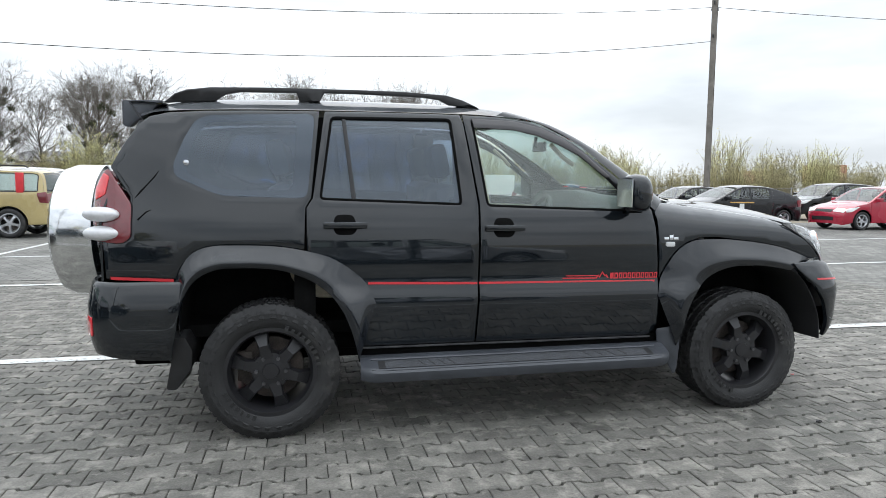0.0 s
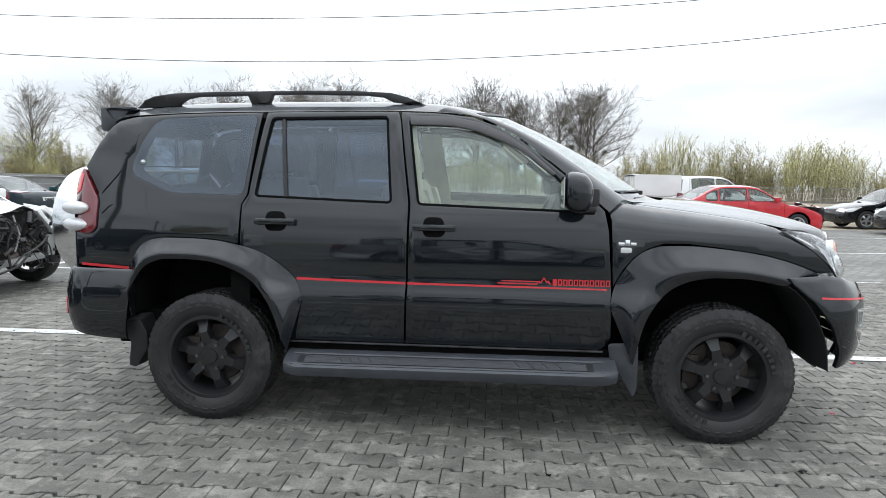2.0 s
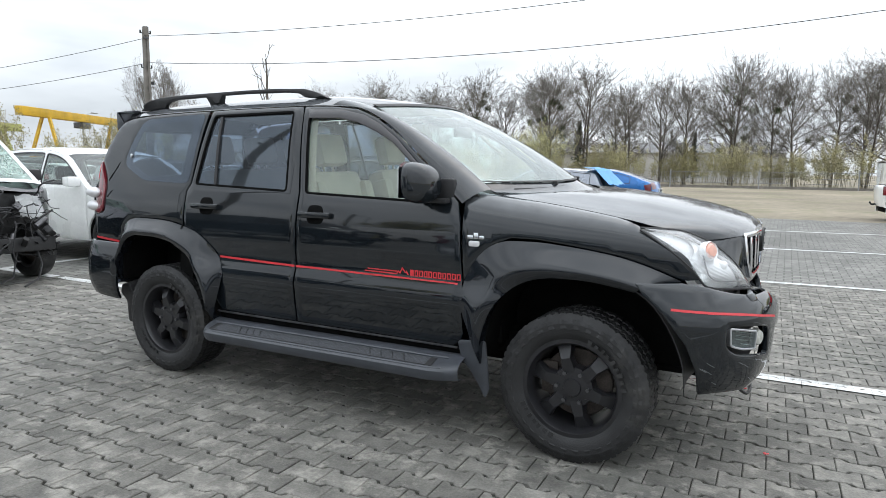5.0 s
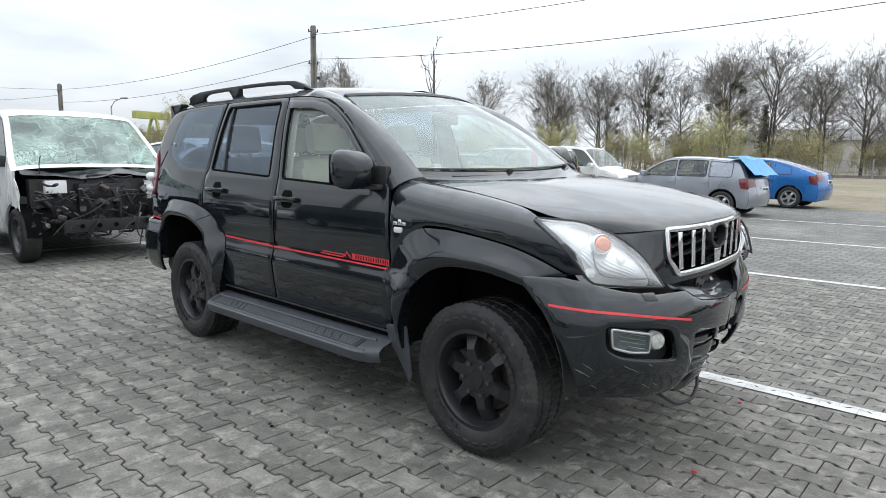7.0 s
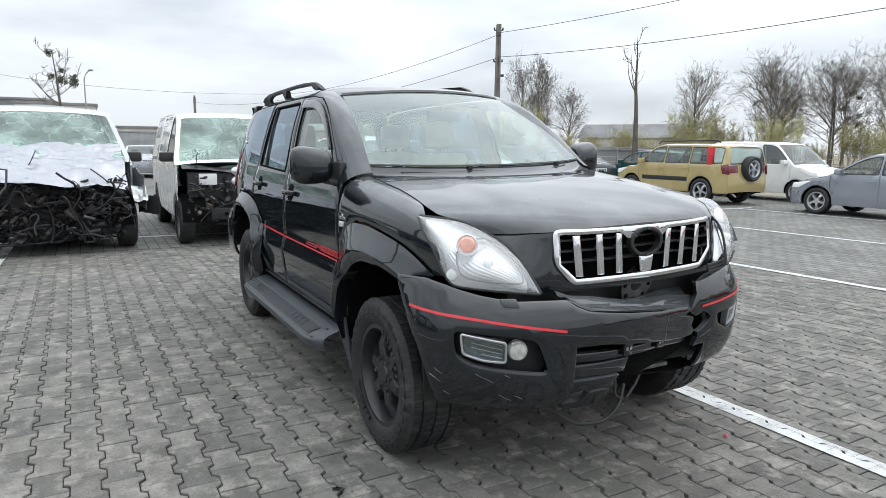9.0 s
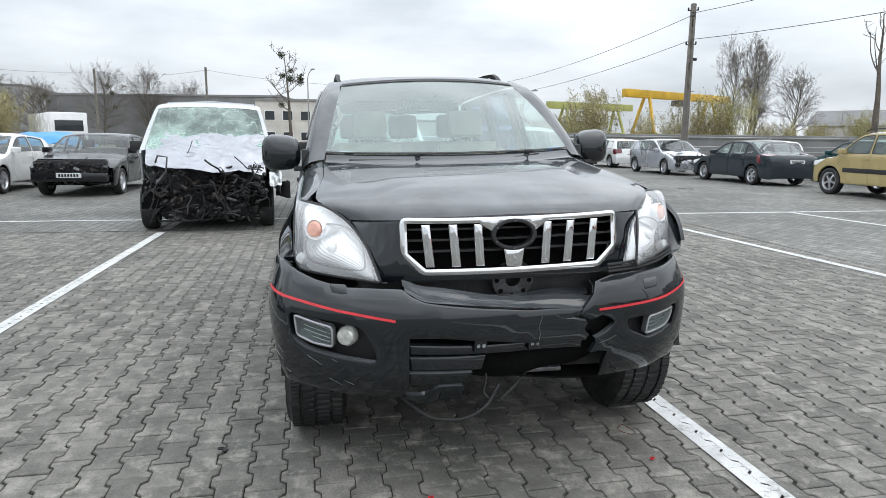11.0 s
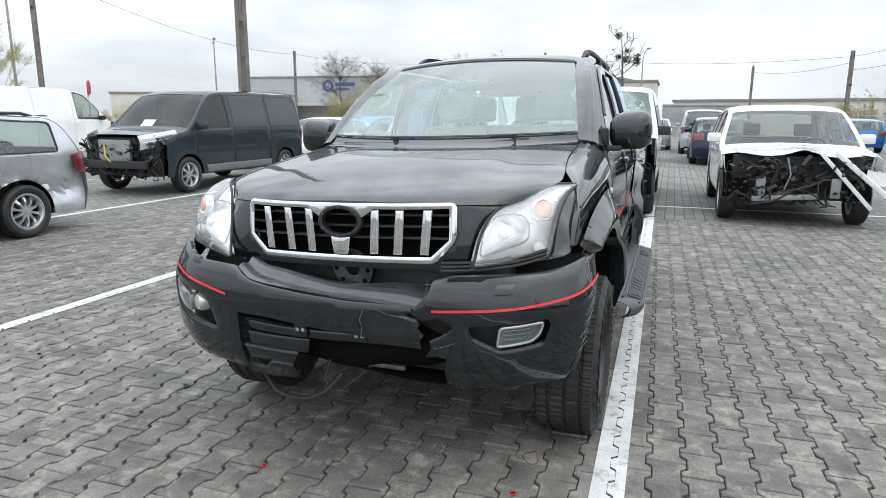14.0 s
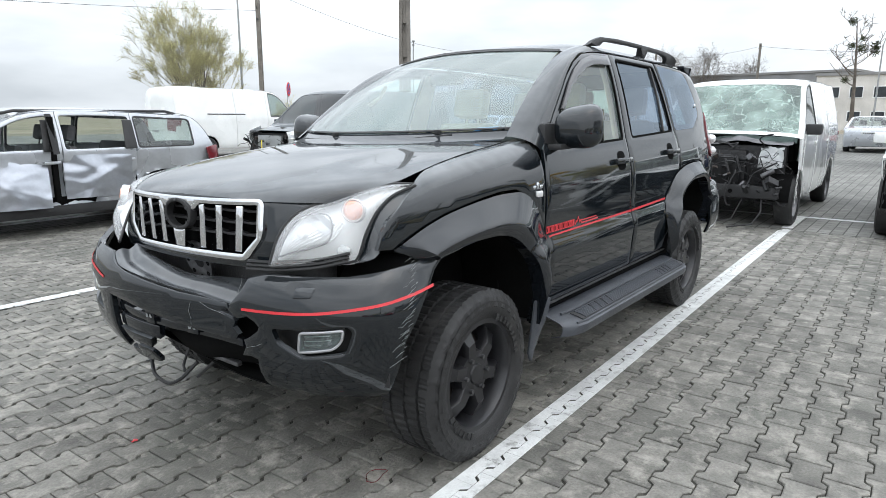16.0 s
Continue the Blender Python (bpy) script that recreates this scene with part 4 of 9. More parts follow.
def car(name, kind, m, material, label, category="car", rims=("five", None), crash=None, group="parked cars", seed=1, glass_mat=None, wheel_r=None, plate=True, tail=None, gone=(), dents=0.0, seats=FABRIC, screen=None):
    """A parked car at m (its wheelbase's middle on the ground, looking along local x). crash: metres of the nose that are torn off."""
    t = TYPES[kind]
    H, wb = t["H"], t["wb"]
    xo = wb / 2 + t["fo"]
    prof = [(x + xo, z) for x, z in t["prof"]]
    sh = Shell(prof, t["W"], H, t["zb"])
    top = thing(name, m, label, category, group)
    r = wheel_r or (0.36 if kind in ("suv", "offroader") else 0.34 if "van" in kind or kind == "minibus" else 0.315)
    glass_mat = glass_mat or CAR_GLASS
    last = len(prof) - 1
    c0, c1, c2, c3 = t["cuts"]
    # the side's outline, cut round the wheels
    s_first = 0.0
    if crash:
        while sh.edge(s_first)[0] > xo - crash and s_first < c0:
            s_first += 0.1
        s_first = min(s_first, c0 - 0.05)
    line = [sh.edge(s_first + (last - s_first) * i / 60) for i in range(61)]
    zs = 0.24 if kind not in ("suv", "offroader", "van", "panelvan", "minibus") else 0.32
    ra = r + 0.055

    def arch(xc):
        return [(xc + ra * math.cos(a), max(zs, r + ra * math.sin(a))) for a in (math.pi - math.pi * k / 14 for k in range(15))]

    low_line = [(line[-1][0], zs)] if line[-1][1] > zs + 0.02 else []
    for xc in (-wb / 2, wb / 2):
        if xc + ra < line[0][0] - 0.03 or xc < 0:
            low_line += [(xc - ra, zs)] + arch(xc)[1:-1] + [(xc + ra, zs)]
        else:
            low_line += [(xc - ra, zs)] + [q for q in arch(xc)[1:-1] if q[0] < line[0][0] - 0.04 and q[1] < line[0][1]]
    if line[0][1] > zs + 0.02 and (not crash or line[0][0] > wb / 2 + ra):
        low_line += [(line[0][0], zs)]
    outline = line + low_line
    # windows
    edge_top = sorted((q for q in (sh.edge(c0 + (c3 - c0) * i / 80) for i in range(81))), key=lambda q: q[0])

    def top_z(x):
        for a, b in zip(edge_top, edge_top[1:]):
            if a[0] <= x <= b[0]:
                return a[1] + (b[1] - a[1]) * (x - a[0]) / max(b[0] - a[0], 1e-6)
        return 0

    wins = []
    for a, b in zip(t["win"], t["win"][1:]):
        xa, xb = a + xo - 0.035, b + xo + 0.035
        tops = [(x, top_z(x) - 0.055) for x in (xb + (xa - xb) * i / 10 for i in range(11))]
        tops = [q for q in tops if q[1] > t["zb"] + 0.10]
        if len(tops) < 2:
            continue
        poly = [(tops[0][0], t["zb"] + 0.05), *tops, (min(xa, tops[-1][0] + 0.12), t["zb"] + 0.045)]
        wins.append(soften(poly, 0.035, 3))
    cut = [99, *[d + xo for d in t["doors"]], -99]
    names = ["front_fender"] + ["door"] * (len(cut) - 3) + ["rear_quarter"]
    for sg in (-1, 1):
        surf = (lambda x, z: Vector((x, -sh.y(x, z), z))) if sg < 0 else (lambda x, z: Vector((-x, sh.y(-x, z), z)))
        fl = (lambda P: P) if sg < 0 else (lambda P: [(-x, z) for x, z in P])
        for i in range(len(cut) - 1):
            poly = clip_x(outline, cut[i + 1], cut[i])
            if len(poly) < 3 or abs(area(poly)) < 0.01:
                continue
            keep = [q for q in poly]
            poly = [q for q, w in zip(keep, keep[1:] + keep[:1]) if (Vector(q) - Vector(w)).length > 1e-4]
            hs = [w for w in wins if all(cut[i + 1] < q[0] < cut[i] for q in w)]
            if dents and sg > 0 and names[i] != "front_fender":
                base = surf

                def surf_d(x, z, f=base, k=i):
                    v = f(x, z)
                    w = math.exp(-((z - 0.6) / 0.26) ** 2)
                    q = Vector((x * 2.6, z * 3.4, k + seed))
                    v.y -= dents * w * (0.6 + 0.9 * noise.noise(q) + 0.7 * abs(noise.noise(q * 2.7)))
                    return v
                use = surf_d
            else:
                use = surf
            bm = sheet(fl(poly), use, [fl(h) for h in hs], grid=0.05 if use is not surf else 0.11, thick=0.03, gap=0.0035, edge=0.008)
            pan = part(names[i], bm, material, top)
            if names[i] == "door":
                xm = cut[i + 1] + 0.14
                bm = bmesh.new()
                yv = sh.y(xm, t["zb"] - 0.1)
                add_box(bm, xm - 0.09, xm + 0.09, sg * yv - 0.012, sg * yv + 0.022, t["zb"] - 0.12, t["zb"] - 0.085, 0.008)
                part("door_handle", bm, material, pan)
        for k, w in enumerate(wins):
            if (sg, k) in gone:
                continue
            part("side_window", sheet(fl(w), surf, grid=0.15, thick=0.0, off=-0.006, edge=0.0), glass_mat, top)
            part("window_seal", sheet(fl(inset(w, -0.012)), surf, [fl(inset(w, 0.006))], grid=0.15, thick=0.01, off=0.002, edge=0.0), TRIM, top)
        # lamps on the side corners
        if not crash:
            xh = sh.edge(3)[0]
            z1 = sh.edge(3.6)[1]
            part("headlight", sheet(fl(soften([(xh - 0.42, z1 + 0.02), (xh + 0.06, z1 - 0.05), (xh + 0.10, z1 - 0.17), (xh - 0.1, z1 - 0.16)], 0.04)), surf, grid=0.1, thick=0.02, off=0.012), LAMP_SILVER, top, "clear headlight")
        xt = sh.edge(c3)[0]
        zt = t["zb"] - 0.02
        part("tail_light", sheet(fl(soften([(xt - 0.04, zt + 0.06), (xt + 0.16, zt + 0.03), (xt + 0.10, zt - 0.20), (xt - 0.08, zt - 0.22)], 0.03)), surf, grid=0.1, thick=0.02, off=0.012), RED_LENS, top, "red tail light")
        mx = sh.edge(c0 + 0.25)[0]
        bm = bmesh.new()
        add_box(bm, -0.07, 0.07, -0.10, 0.10, -0.07, 0.07, 0.035, pose(mx - 0.12, sg * (t["W"] / 2 + 0.07), t["zb"] + 0.09))
        add_box(bm, -0.03, 0.03, -0.09, 0.05, -0.015, 0.015, 0.01, pose(mx - 0.09, sg * (t["W"] / 2 - 0.0), t["zb"] + 0.04))
        part("mirror", bm, TRIM if kind in ("van", "panelvan") else material, top)
    # top strips
    nu = 14
    if s_first < c0 - 0.3:
        sh.strip(s_first, 2.6, "front_bumper", material, top, nu=nu) if s_first < 2.5 else None
        sh.strip(max(2.6, s_first), c0, "hood", material, top, nu=nu, off=0.004)
    sh.strip(c0, c1, "windscreen", screen or glass_mat, top, u0=-0.93, u1=0.93, nu=nu, off=-0.004)
    for u in (-0.965, 0.965):
        sh.strip(c0, c1, "pillar", material, top, u0=u - 0.036, u1=u + 0.036, nu=3)
    sh.strip(c1, c2, "roof", material, top, nu=nu)
    if kind in ("van", "panelvan"):
        sh.strip(c2, c3, "rear_door", material, top, nu=nu)
    else:
        sh.strip(c2, c3, "rear_window", glass_mat, top, u0=-0.88, u1=0.88, nu=nu, off=-0.004)
        for u in (-0.94, 0.94):
            sh.strip(c2, c3, "rear_pillar", material, top, u0=u - 0.06, u1=u + 0.06, nu=3)
    sh.strip(c3, last - 2, "tailgate", material, top, nu=nu)
    sh.strip(last - 2, last, "rear_bumper", material, top, nu=nu)
    tl = 1.0 if kind in ("van", "panelvan", "mpv") else 0.55
    for s in (-1, 1):
        sh.strip(c3 + 0.05, c3 + 0.95, "tail_light", tail or RED_LENS, top, off=0.010, u0=s * 0.62 if s > 0 else -0.97, u1=0.97 if s > 0 else -0.62, nu=4, label="red tail light", thick=0.008)
        if not crash:
            sh.strip(2.05, 3.0, "headlight", LAMP_SILVER, top, off=0.010, u0=0.52 if s > 0 else -0.95, u1=0.95 if s > 0 else -0.52, nu=5, label="clear headlight", thick=0.008)
    if not crash:
        sh.strip(1.9, 2.5, "grille", TRIM, top, off=0.008, u0=-0.45, u1=0.45, nu=6, thick=0.006)
        sh.strip(0.5, 1.0, "air_intake", TRIM, top, off=0.008, u0=-0.6, u1=0.6, nu=6, thick=0.006)
    if plate:
        q = sh.top(last - 2.2, 0)
        bm = bmesh.new()
        add_box(bm, q.x - 0.03, q.x + 0.02, -0.26, 0.26, q.z - 0.16, q.z - 0.05, 0.006)
        pl = part("number_plate", bm, WHITE_PLASTIC, top)
        for k in range(6):
            part("plate_bar", box(q.x - 0.034, q.x - 0.028, -0.2 + k * 0.07, -0.155 + k * 0.07, q.z - 0.135, q.z - 0.075), TRIM, pl)
    # floor, seats and wheels
    bm = bmesh.new()
    fx = xo - (crash or 0.25)
    add_box(bm, sh.xr + 0.25, min(fx, wb / 2 - ra - 0.02), -t["W"] / 2 + 0.09, t["W"] / 2 - 0.09, zs, zs + 0.12, 0.03)
    add_box(bm, -wb / 2 + ra, wb / 2 - ra, -t["W"] / 2 + 0.05, t["W"] / 2 - 0.05, zs + 0.02, zs + 0.2, 0.02)
    add_box(bm, sh.xr + 0.3, fx, -t["W"] / 2 + 0.36, t["W"] / 2 - 0.36, zs + 0.02, zs + 0.3, 0.03)
    dash = c0 and sh.at(c0).x
    add_box(bm, dash - 0.45, dash - 0.1, -t["W"] / 2 + 0.1, t["W"] / 2 - 0.1, t["zb"] - 0.35, t["zb"] + 0.01, 0.06)
    part("floor_pan", bm, DARK, top)
    zc = zs + 0.12
    for y in (-0.38, 0.38):
        seat(top, dash - 1.05, y, zc, seats)
    if kind not in ("van", "panelvan"):
        seat(top, dash - 2.0, 0, zc + 0.02, seats, 1.25, False)
    bm = bmesh.new()
    pts = [(0.19 * math.cos(a), 0.19 * math.sin(a), 0) for a in (2 * math.pi * k / 20 for k in range(21))]
    add_tube(bm, [pose(dash - 0.55, 0.38, t["zb"] - 0.08, 0, -62, 0) @ Vector(q) for q in pts], 0.016, 6)
    part("steering_wheel", bm, TRIM, top)
    style, rm = rims
    for xc in (-wb / 2, wb / 2):
        for sg in (-1, 1):
            wheel(top, pose(xc, sg * (t["W"] / 2 - 0.115), r, 0, 0, 0 if sg < 0 else 180), r, 0.21, style, rm or ALLOY)
            bm = bmesh.new()
            vs = []
            for k in range(13):
                a = math.pi * k / 12
                vs.append([bm.verts.new((xc + (ra - 0.01) * math.cos(a), sg * yy, r + (ra - 0.01) * math.sin(a))) for yy in (t["W"] / 2 - 0.04, t["W"] / 2 - 0.36)])
            for a, b in zip(vs, vs[1:]):
                bm.faces.new((a[0], a[1], b[1], b[0]))
            bm.normal_update()
            bmesh.ops.solidify(bm, geom=bm.faces[:], thickness=0.004)
            part("wheel_arch_liner", bm, DARK, top)
    if crash:
        engine_bay(top, fx - 0.05, fx + crash * 0.62, -t["W"] / 2 + 0.12, t["W"] / 2 - 0.12, 0.34, t["zb"] - 0.12, seed)
    for o in top.children_recursive:
        if o.type == "MESH" and o.data.materials and o.data.materials[0] in (glass_mat, SHATTER):
            o.visible_shadow = False
    return top, sh


# ---- the black off-road car in the middle ----
def smooth_line(pts):
    """A smooth curve through (t, value...) rows, flat-safe (monotone cubic)."""
    ts = [p[0] for p in pts]
    vals = np.array([p[1:] for p in pts], float)
    d = np.diff(vals, axis=0) / np.diff(ts)[:, None]
    m = np.zeros_like(vals)
    m[0], m[-1] = d[0], d[-1]
    for i in range(1, len(pts) - 1):
        ok = d[i - 1] * d[i] > 0
        m[i] = np.where(ok, 2 * d[i - 1] * d[i] / np.where(ok, d[i - 1] + d[i], 1), 0)

    def f(t):
        t = min(max(t, ts[0]), ts[-1])
        i = min(max(int(np.searchsorted(ts, t)) - 1, 0), len(ts) - 2)
        h = ts[i + 1] - ts[i]
        s = (t - ts[i]) / h
        r = (2 * s**3 - 3 * s**2 + 1) * vals[i] + (s**3 - 2 * s**2 + s) * h * m[i] + (-2 * s**3 + 3 * s**2) * vals[i + 1] + (s**3 - s**2) * h * m[i + 1]
        return float(r[0]) if len(r) == 1 else r
    return f


HALF = smooth_line([(.30, .845), (.44, .872), (.55, .892), (.70, .916), (.745, .922), (.79, .912), (.835, .897), (.86, .897), (.95, .903), (1.05, .901), (1.15, .891), (1.20, .880), (1.25, .868), (1.40, .832), (1.55, .793), (1.70, .742), (1.765, .712), (1.83, .66)])


def half_width(x, z):
    y = HALF(z)
    if x > 1.0:
        y -= .055 * ((x - 1.0) / 1.1) ** 2
    if x < -1.5:
        y -= .05 * ((x + 1.5) / .7) ** 2
    return y


HOOD_Y = smooth_line([(.80, .735), (1.2, .738), (1.45, .757), (1.6, .775), (1.68, .778), (1.80, .735), (1.90, .665), (1.97, .610)])
HOOD_Z = smooth_line([(.80, 1.300), (1.0, 1.272), (1.2, 1.248), (1.45, 1.213), (1.6, 1.187), (1.68, 1.170), (1.80, 1.146), (1.90, 1.106), (1.97, 1.07)])


def fender_surf(x, w):
    """Side of the front wing below w = 1.05, then rolling over to the bonnet's edge at w = 1.30."""
    if w <= 1.05:
        return Vector((x, -half_width(x, w), w))
    t = (w - 1.05) / .25
    a, c = Vector((x, -half_width(x, 1.05), 1.05)), Vector((x, -HOOD_Y(x), HOOD_Z(x)))
    b = Vector((x, -half_width(x, 1.05) + .004, HOOD_Z(x) - .018))
    return a * (1 - t) ** 2 + b * 2 * t * (1 - t) + c * t * t


def sided(surf, sg):
    """The same skin for the right (-1) or left (+1) flank, and the matching turn of an outline."""
    if sg < 0:
        return surf, (lambda P: list(P))

    def flip(u, v):
        q = surf(-u, v)
        return Vector((q.x, -q.y, q.z))
    return flip, (lambda P: [(-x, z) for x, z in P])


def flank(x, z):
    return Vector((x, -half_width(x, z), z))


def loft(f, nu, nv, thick=0.0):
    bm = bmesh.new()
    rows = [[bm.verts.new(f(i / nu, j / nv)) for j in range(nv + 1)] for i in range(nu + 1)]
    for a, b in zip(rows, rows[1:]):
        for j in range(nv):
            try:
                bm.faces.new((a[j], b[j], b[j + 1], a[j + 1]))
            except ValueError:
                pass
    if thick:
        bm.normal_update()
        bmesh.ops.solidify(bm, geom=bm.faces[:], thickness=thick)
    return bm


def mirror_bm(bm):
    for v in bm.verts:
        v.co.y = -v.co.y
    bmesh.ops.reverse_faces(bm, faces=bm.faces)
    return bm


prado = thing("black_offroad_car", pose(0, -0.012, -0.028), "black five-door off-road car with red stripes and damaged front bumper", "car")

REAR_ARC = [(-1.855, .881), (-1.82, .955), (-1.77, 1.018), (-1.70, 1.048), (-1.621, 1.057), (-1.48, 1.056), (-1.343, 1.048), (-1.214, 1.026), (-1.098, .995), (-1.006, .945), (-.94, .895), (-.885, .835), (-.845, .745)]
REAR_OPEN = [(-1.835, .60), (-1.825, .74), (-1.785, .845), (-1.71, .915), (-1.60, .945), (-1.48, .945), (-1.36, .935), (-1.23, .895), (-1.12, .83), (-1.045, .75), (-.99, .64), (-.955, .53), (-.935, .44)]
FRONT_ARC = [(.800, .745), (.825, .85), (.87, .935), (.92, 1.0), (.985, 1.046), (1.07, 1.068), (1.20, 1.070), (1.338, 1.060), (1.46, 1.046), (1.578, 1.027), (1.70, .995), (1.79, .963), (1.854, .937)]
FRONT_OPEN = [(.930, .44), (.948, .58), (.985, .70), (1.045, .795), (1.13, .865), (1.22, .900), (1.32, .914), (1.42, .914), (1.50, .908), (1.57, .897), (1.62, .888), (1.66, .880), (1.70, .868)]


def flare(arc, opening):
    """A wheel-arch extension: slopes out from the wing, then turns down to the opening."""
    fo, fi = (smooth_line([(k, *p) for k, p in enumerate(q)]) for q in (arc, opening))
    n = len(arc) - 1

    def f(u, v):
        a, b = fo(u * n), fi(u * n)
        t = v / .62 if v < .62 else 1.0
        w = .72 * t if v < .62 else .72 + .28 * (v - .62) / .38
        x, z = a[0] + (b[0] - a[0]) * w, a[1] + (b[1] - a[1]) * w
        ends = min(1, u / .10 + .25, (1 - u) / .10 + .25)
        out = (.006 + .058 * (t ** 1.15)) * ends
        if v > .62:
            out -= .012 * ((v - .62) / .38) ** 2
        return Vector((x, -half_width(x, max(z, .745)) - out, z))

    bm = loft(f, 40, 12)
    # inward lip round the opening
    rows = []
    for i in range(41):
        p = f(i / 40, 1.0)
        rows.append((bm.verts.new(p), bm.verts.new(p + Vector((0, .07, .006)))))
    for a, b in zip(rows, rows[1:]):
        bm.faces.new((a[0], b[0], b[1], a[1]))
    bmesh.ops.remove_doubles(bm, verts=bm.verts, dist=1e-4)
    return bm


QUARTER = [(-1.128, 1.768), (-1.45, 1.762), (-1.70, 1.752), (-1.90, 1.738), (-1.99, 1.715), (-2.04, 1.675), (-2.11, 1.57), (-2.172, 1.448), (-2.12, 1.372), (-2.072, 1.30), (-2.085, 1.105), (-2.118, 1.072), (-2.20, 1.078), (-2.19, .885)] + REAR_ARC[:8] + [(-1.21, 1.15), (-1.206, 1.249), (-1.176, 1.30)]
REAR_DOOR = [(-1.105, 1.768), (-.9, 1.772), (-.6, 1.774), (-.352, 1.772), (-.335, 1.72), (-.30, 1.46), (-.272, 1.266), (-.277, .838), (-.289, .50), (-.925, .50), (-.95, .60), (-1.0, .72), (-1.06, .80), (-1.205, .92), (-1.205, 1.249), (-1.172, 1.30)]
FRONT_DOOR = [(-.342, 1.772), (-.137, 1.766), (.051, 1.744), (.19, 1.692), (.328, 1.612), (.448, 1.520), (.568, 1.424), (.68, 1.325), (.769, 1.243), (.79, 1.14), (.797, 1.035), (.812, .85), (.819, .574), (.80, .525), (.755, .50), (-.284, .50), (-.272, .838), (-.266, 1.267), (-.295, 1.46)]
FENDER = [(.795, 1.30), (.78, 1.235), (.80, 1.14), (.806, 1.035), (.818, .835)] + FRONT_ARC[1:] + [(1.93, .945), (1.905, 1.0), (1.85, 1.075), (1.78, 1.145), (1.70, 1.21), (1.655, 1.255), (1.60, 1.285), (1.55, 1.30), (1.2, 1.30)]
Q_GLASS = soften([(-1.70, 1.728), (-1.15, 1.752), (-1.195, 1.292), (-1.637, 1.304), (-1.855, 1.400), (-1.872, 1.455), (-1.828, 1.583), (-1.765, 1.700)], .05, 4)
Q_PANE = soften([(-1.690, 1.690), (-1.245, 1.712), (-1.275, 1.338), (-1.615, 1.338), (-1.812, 1.427), (-1.79, 1.54), (-1.74, 1.65)], .05, 4)
R_GLASS = soften([(-1.065, 1.728), (-.415, 1.736), (-.372, 1.272), (-1.128, 1.298)], .02, 3)
F_GLASS = soften([(-.285, 1.730), (-.043, 1.722), (.112, 1.688), (.236, 1.632), (.357, 1.552), (.508, 1.420), (.60, 1.325), (.60, 1.240), (-.218, 1.266)], .02, 3)

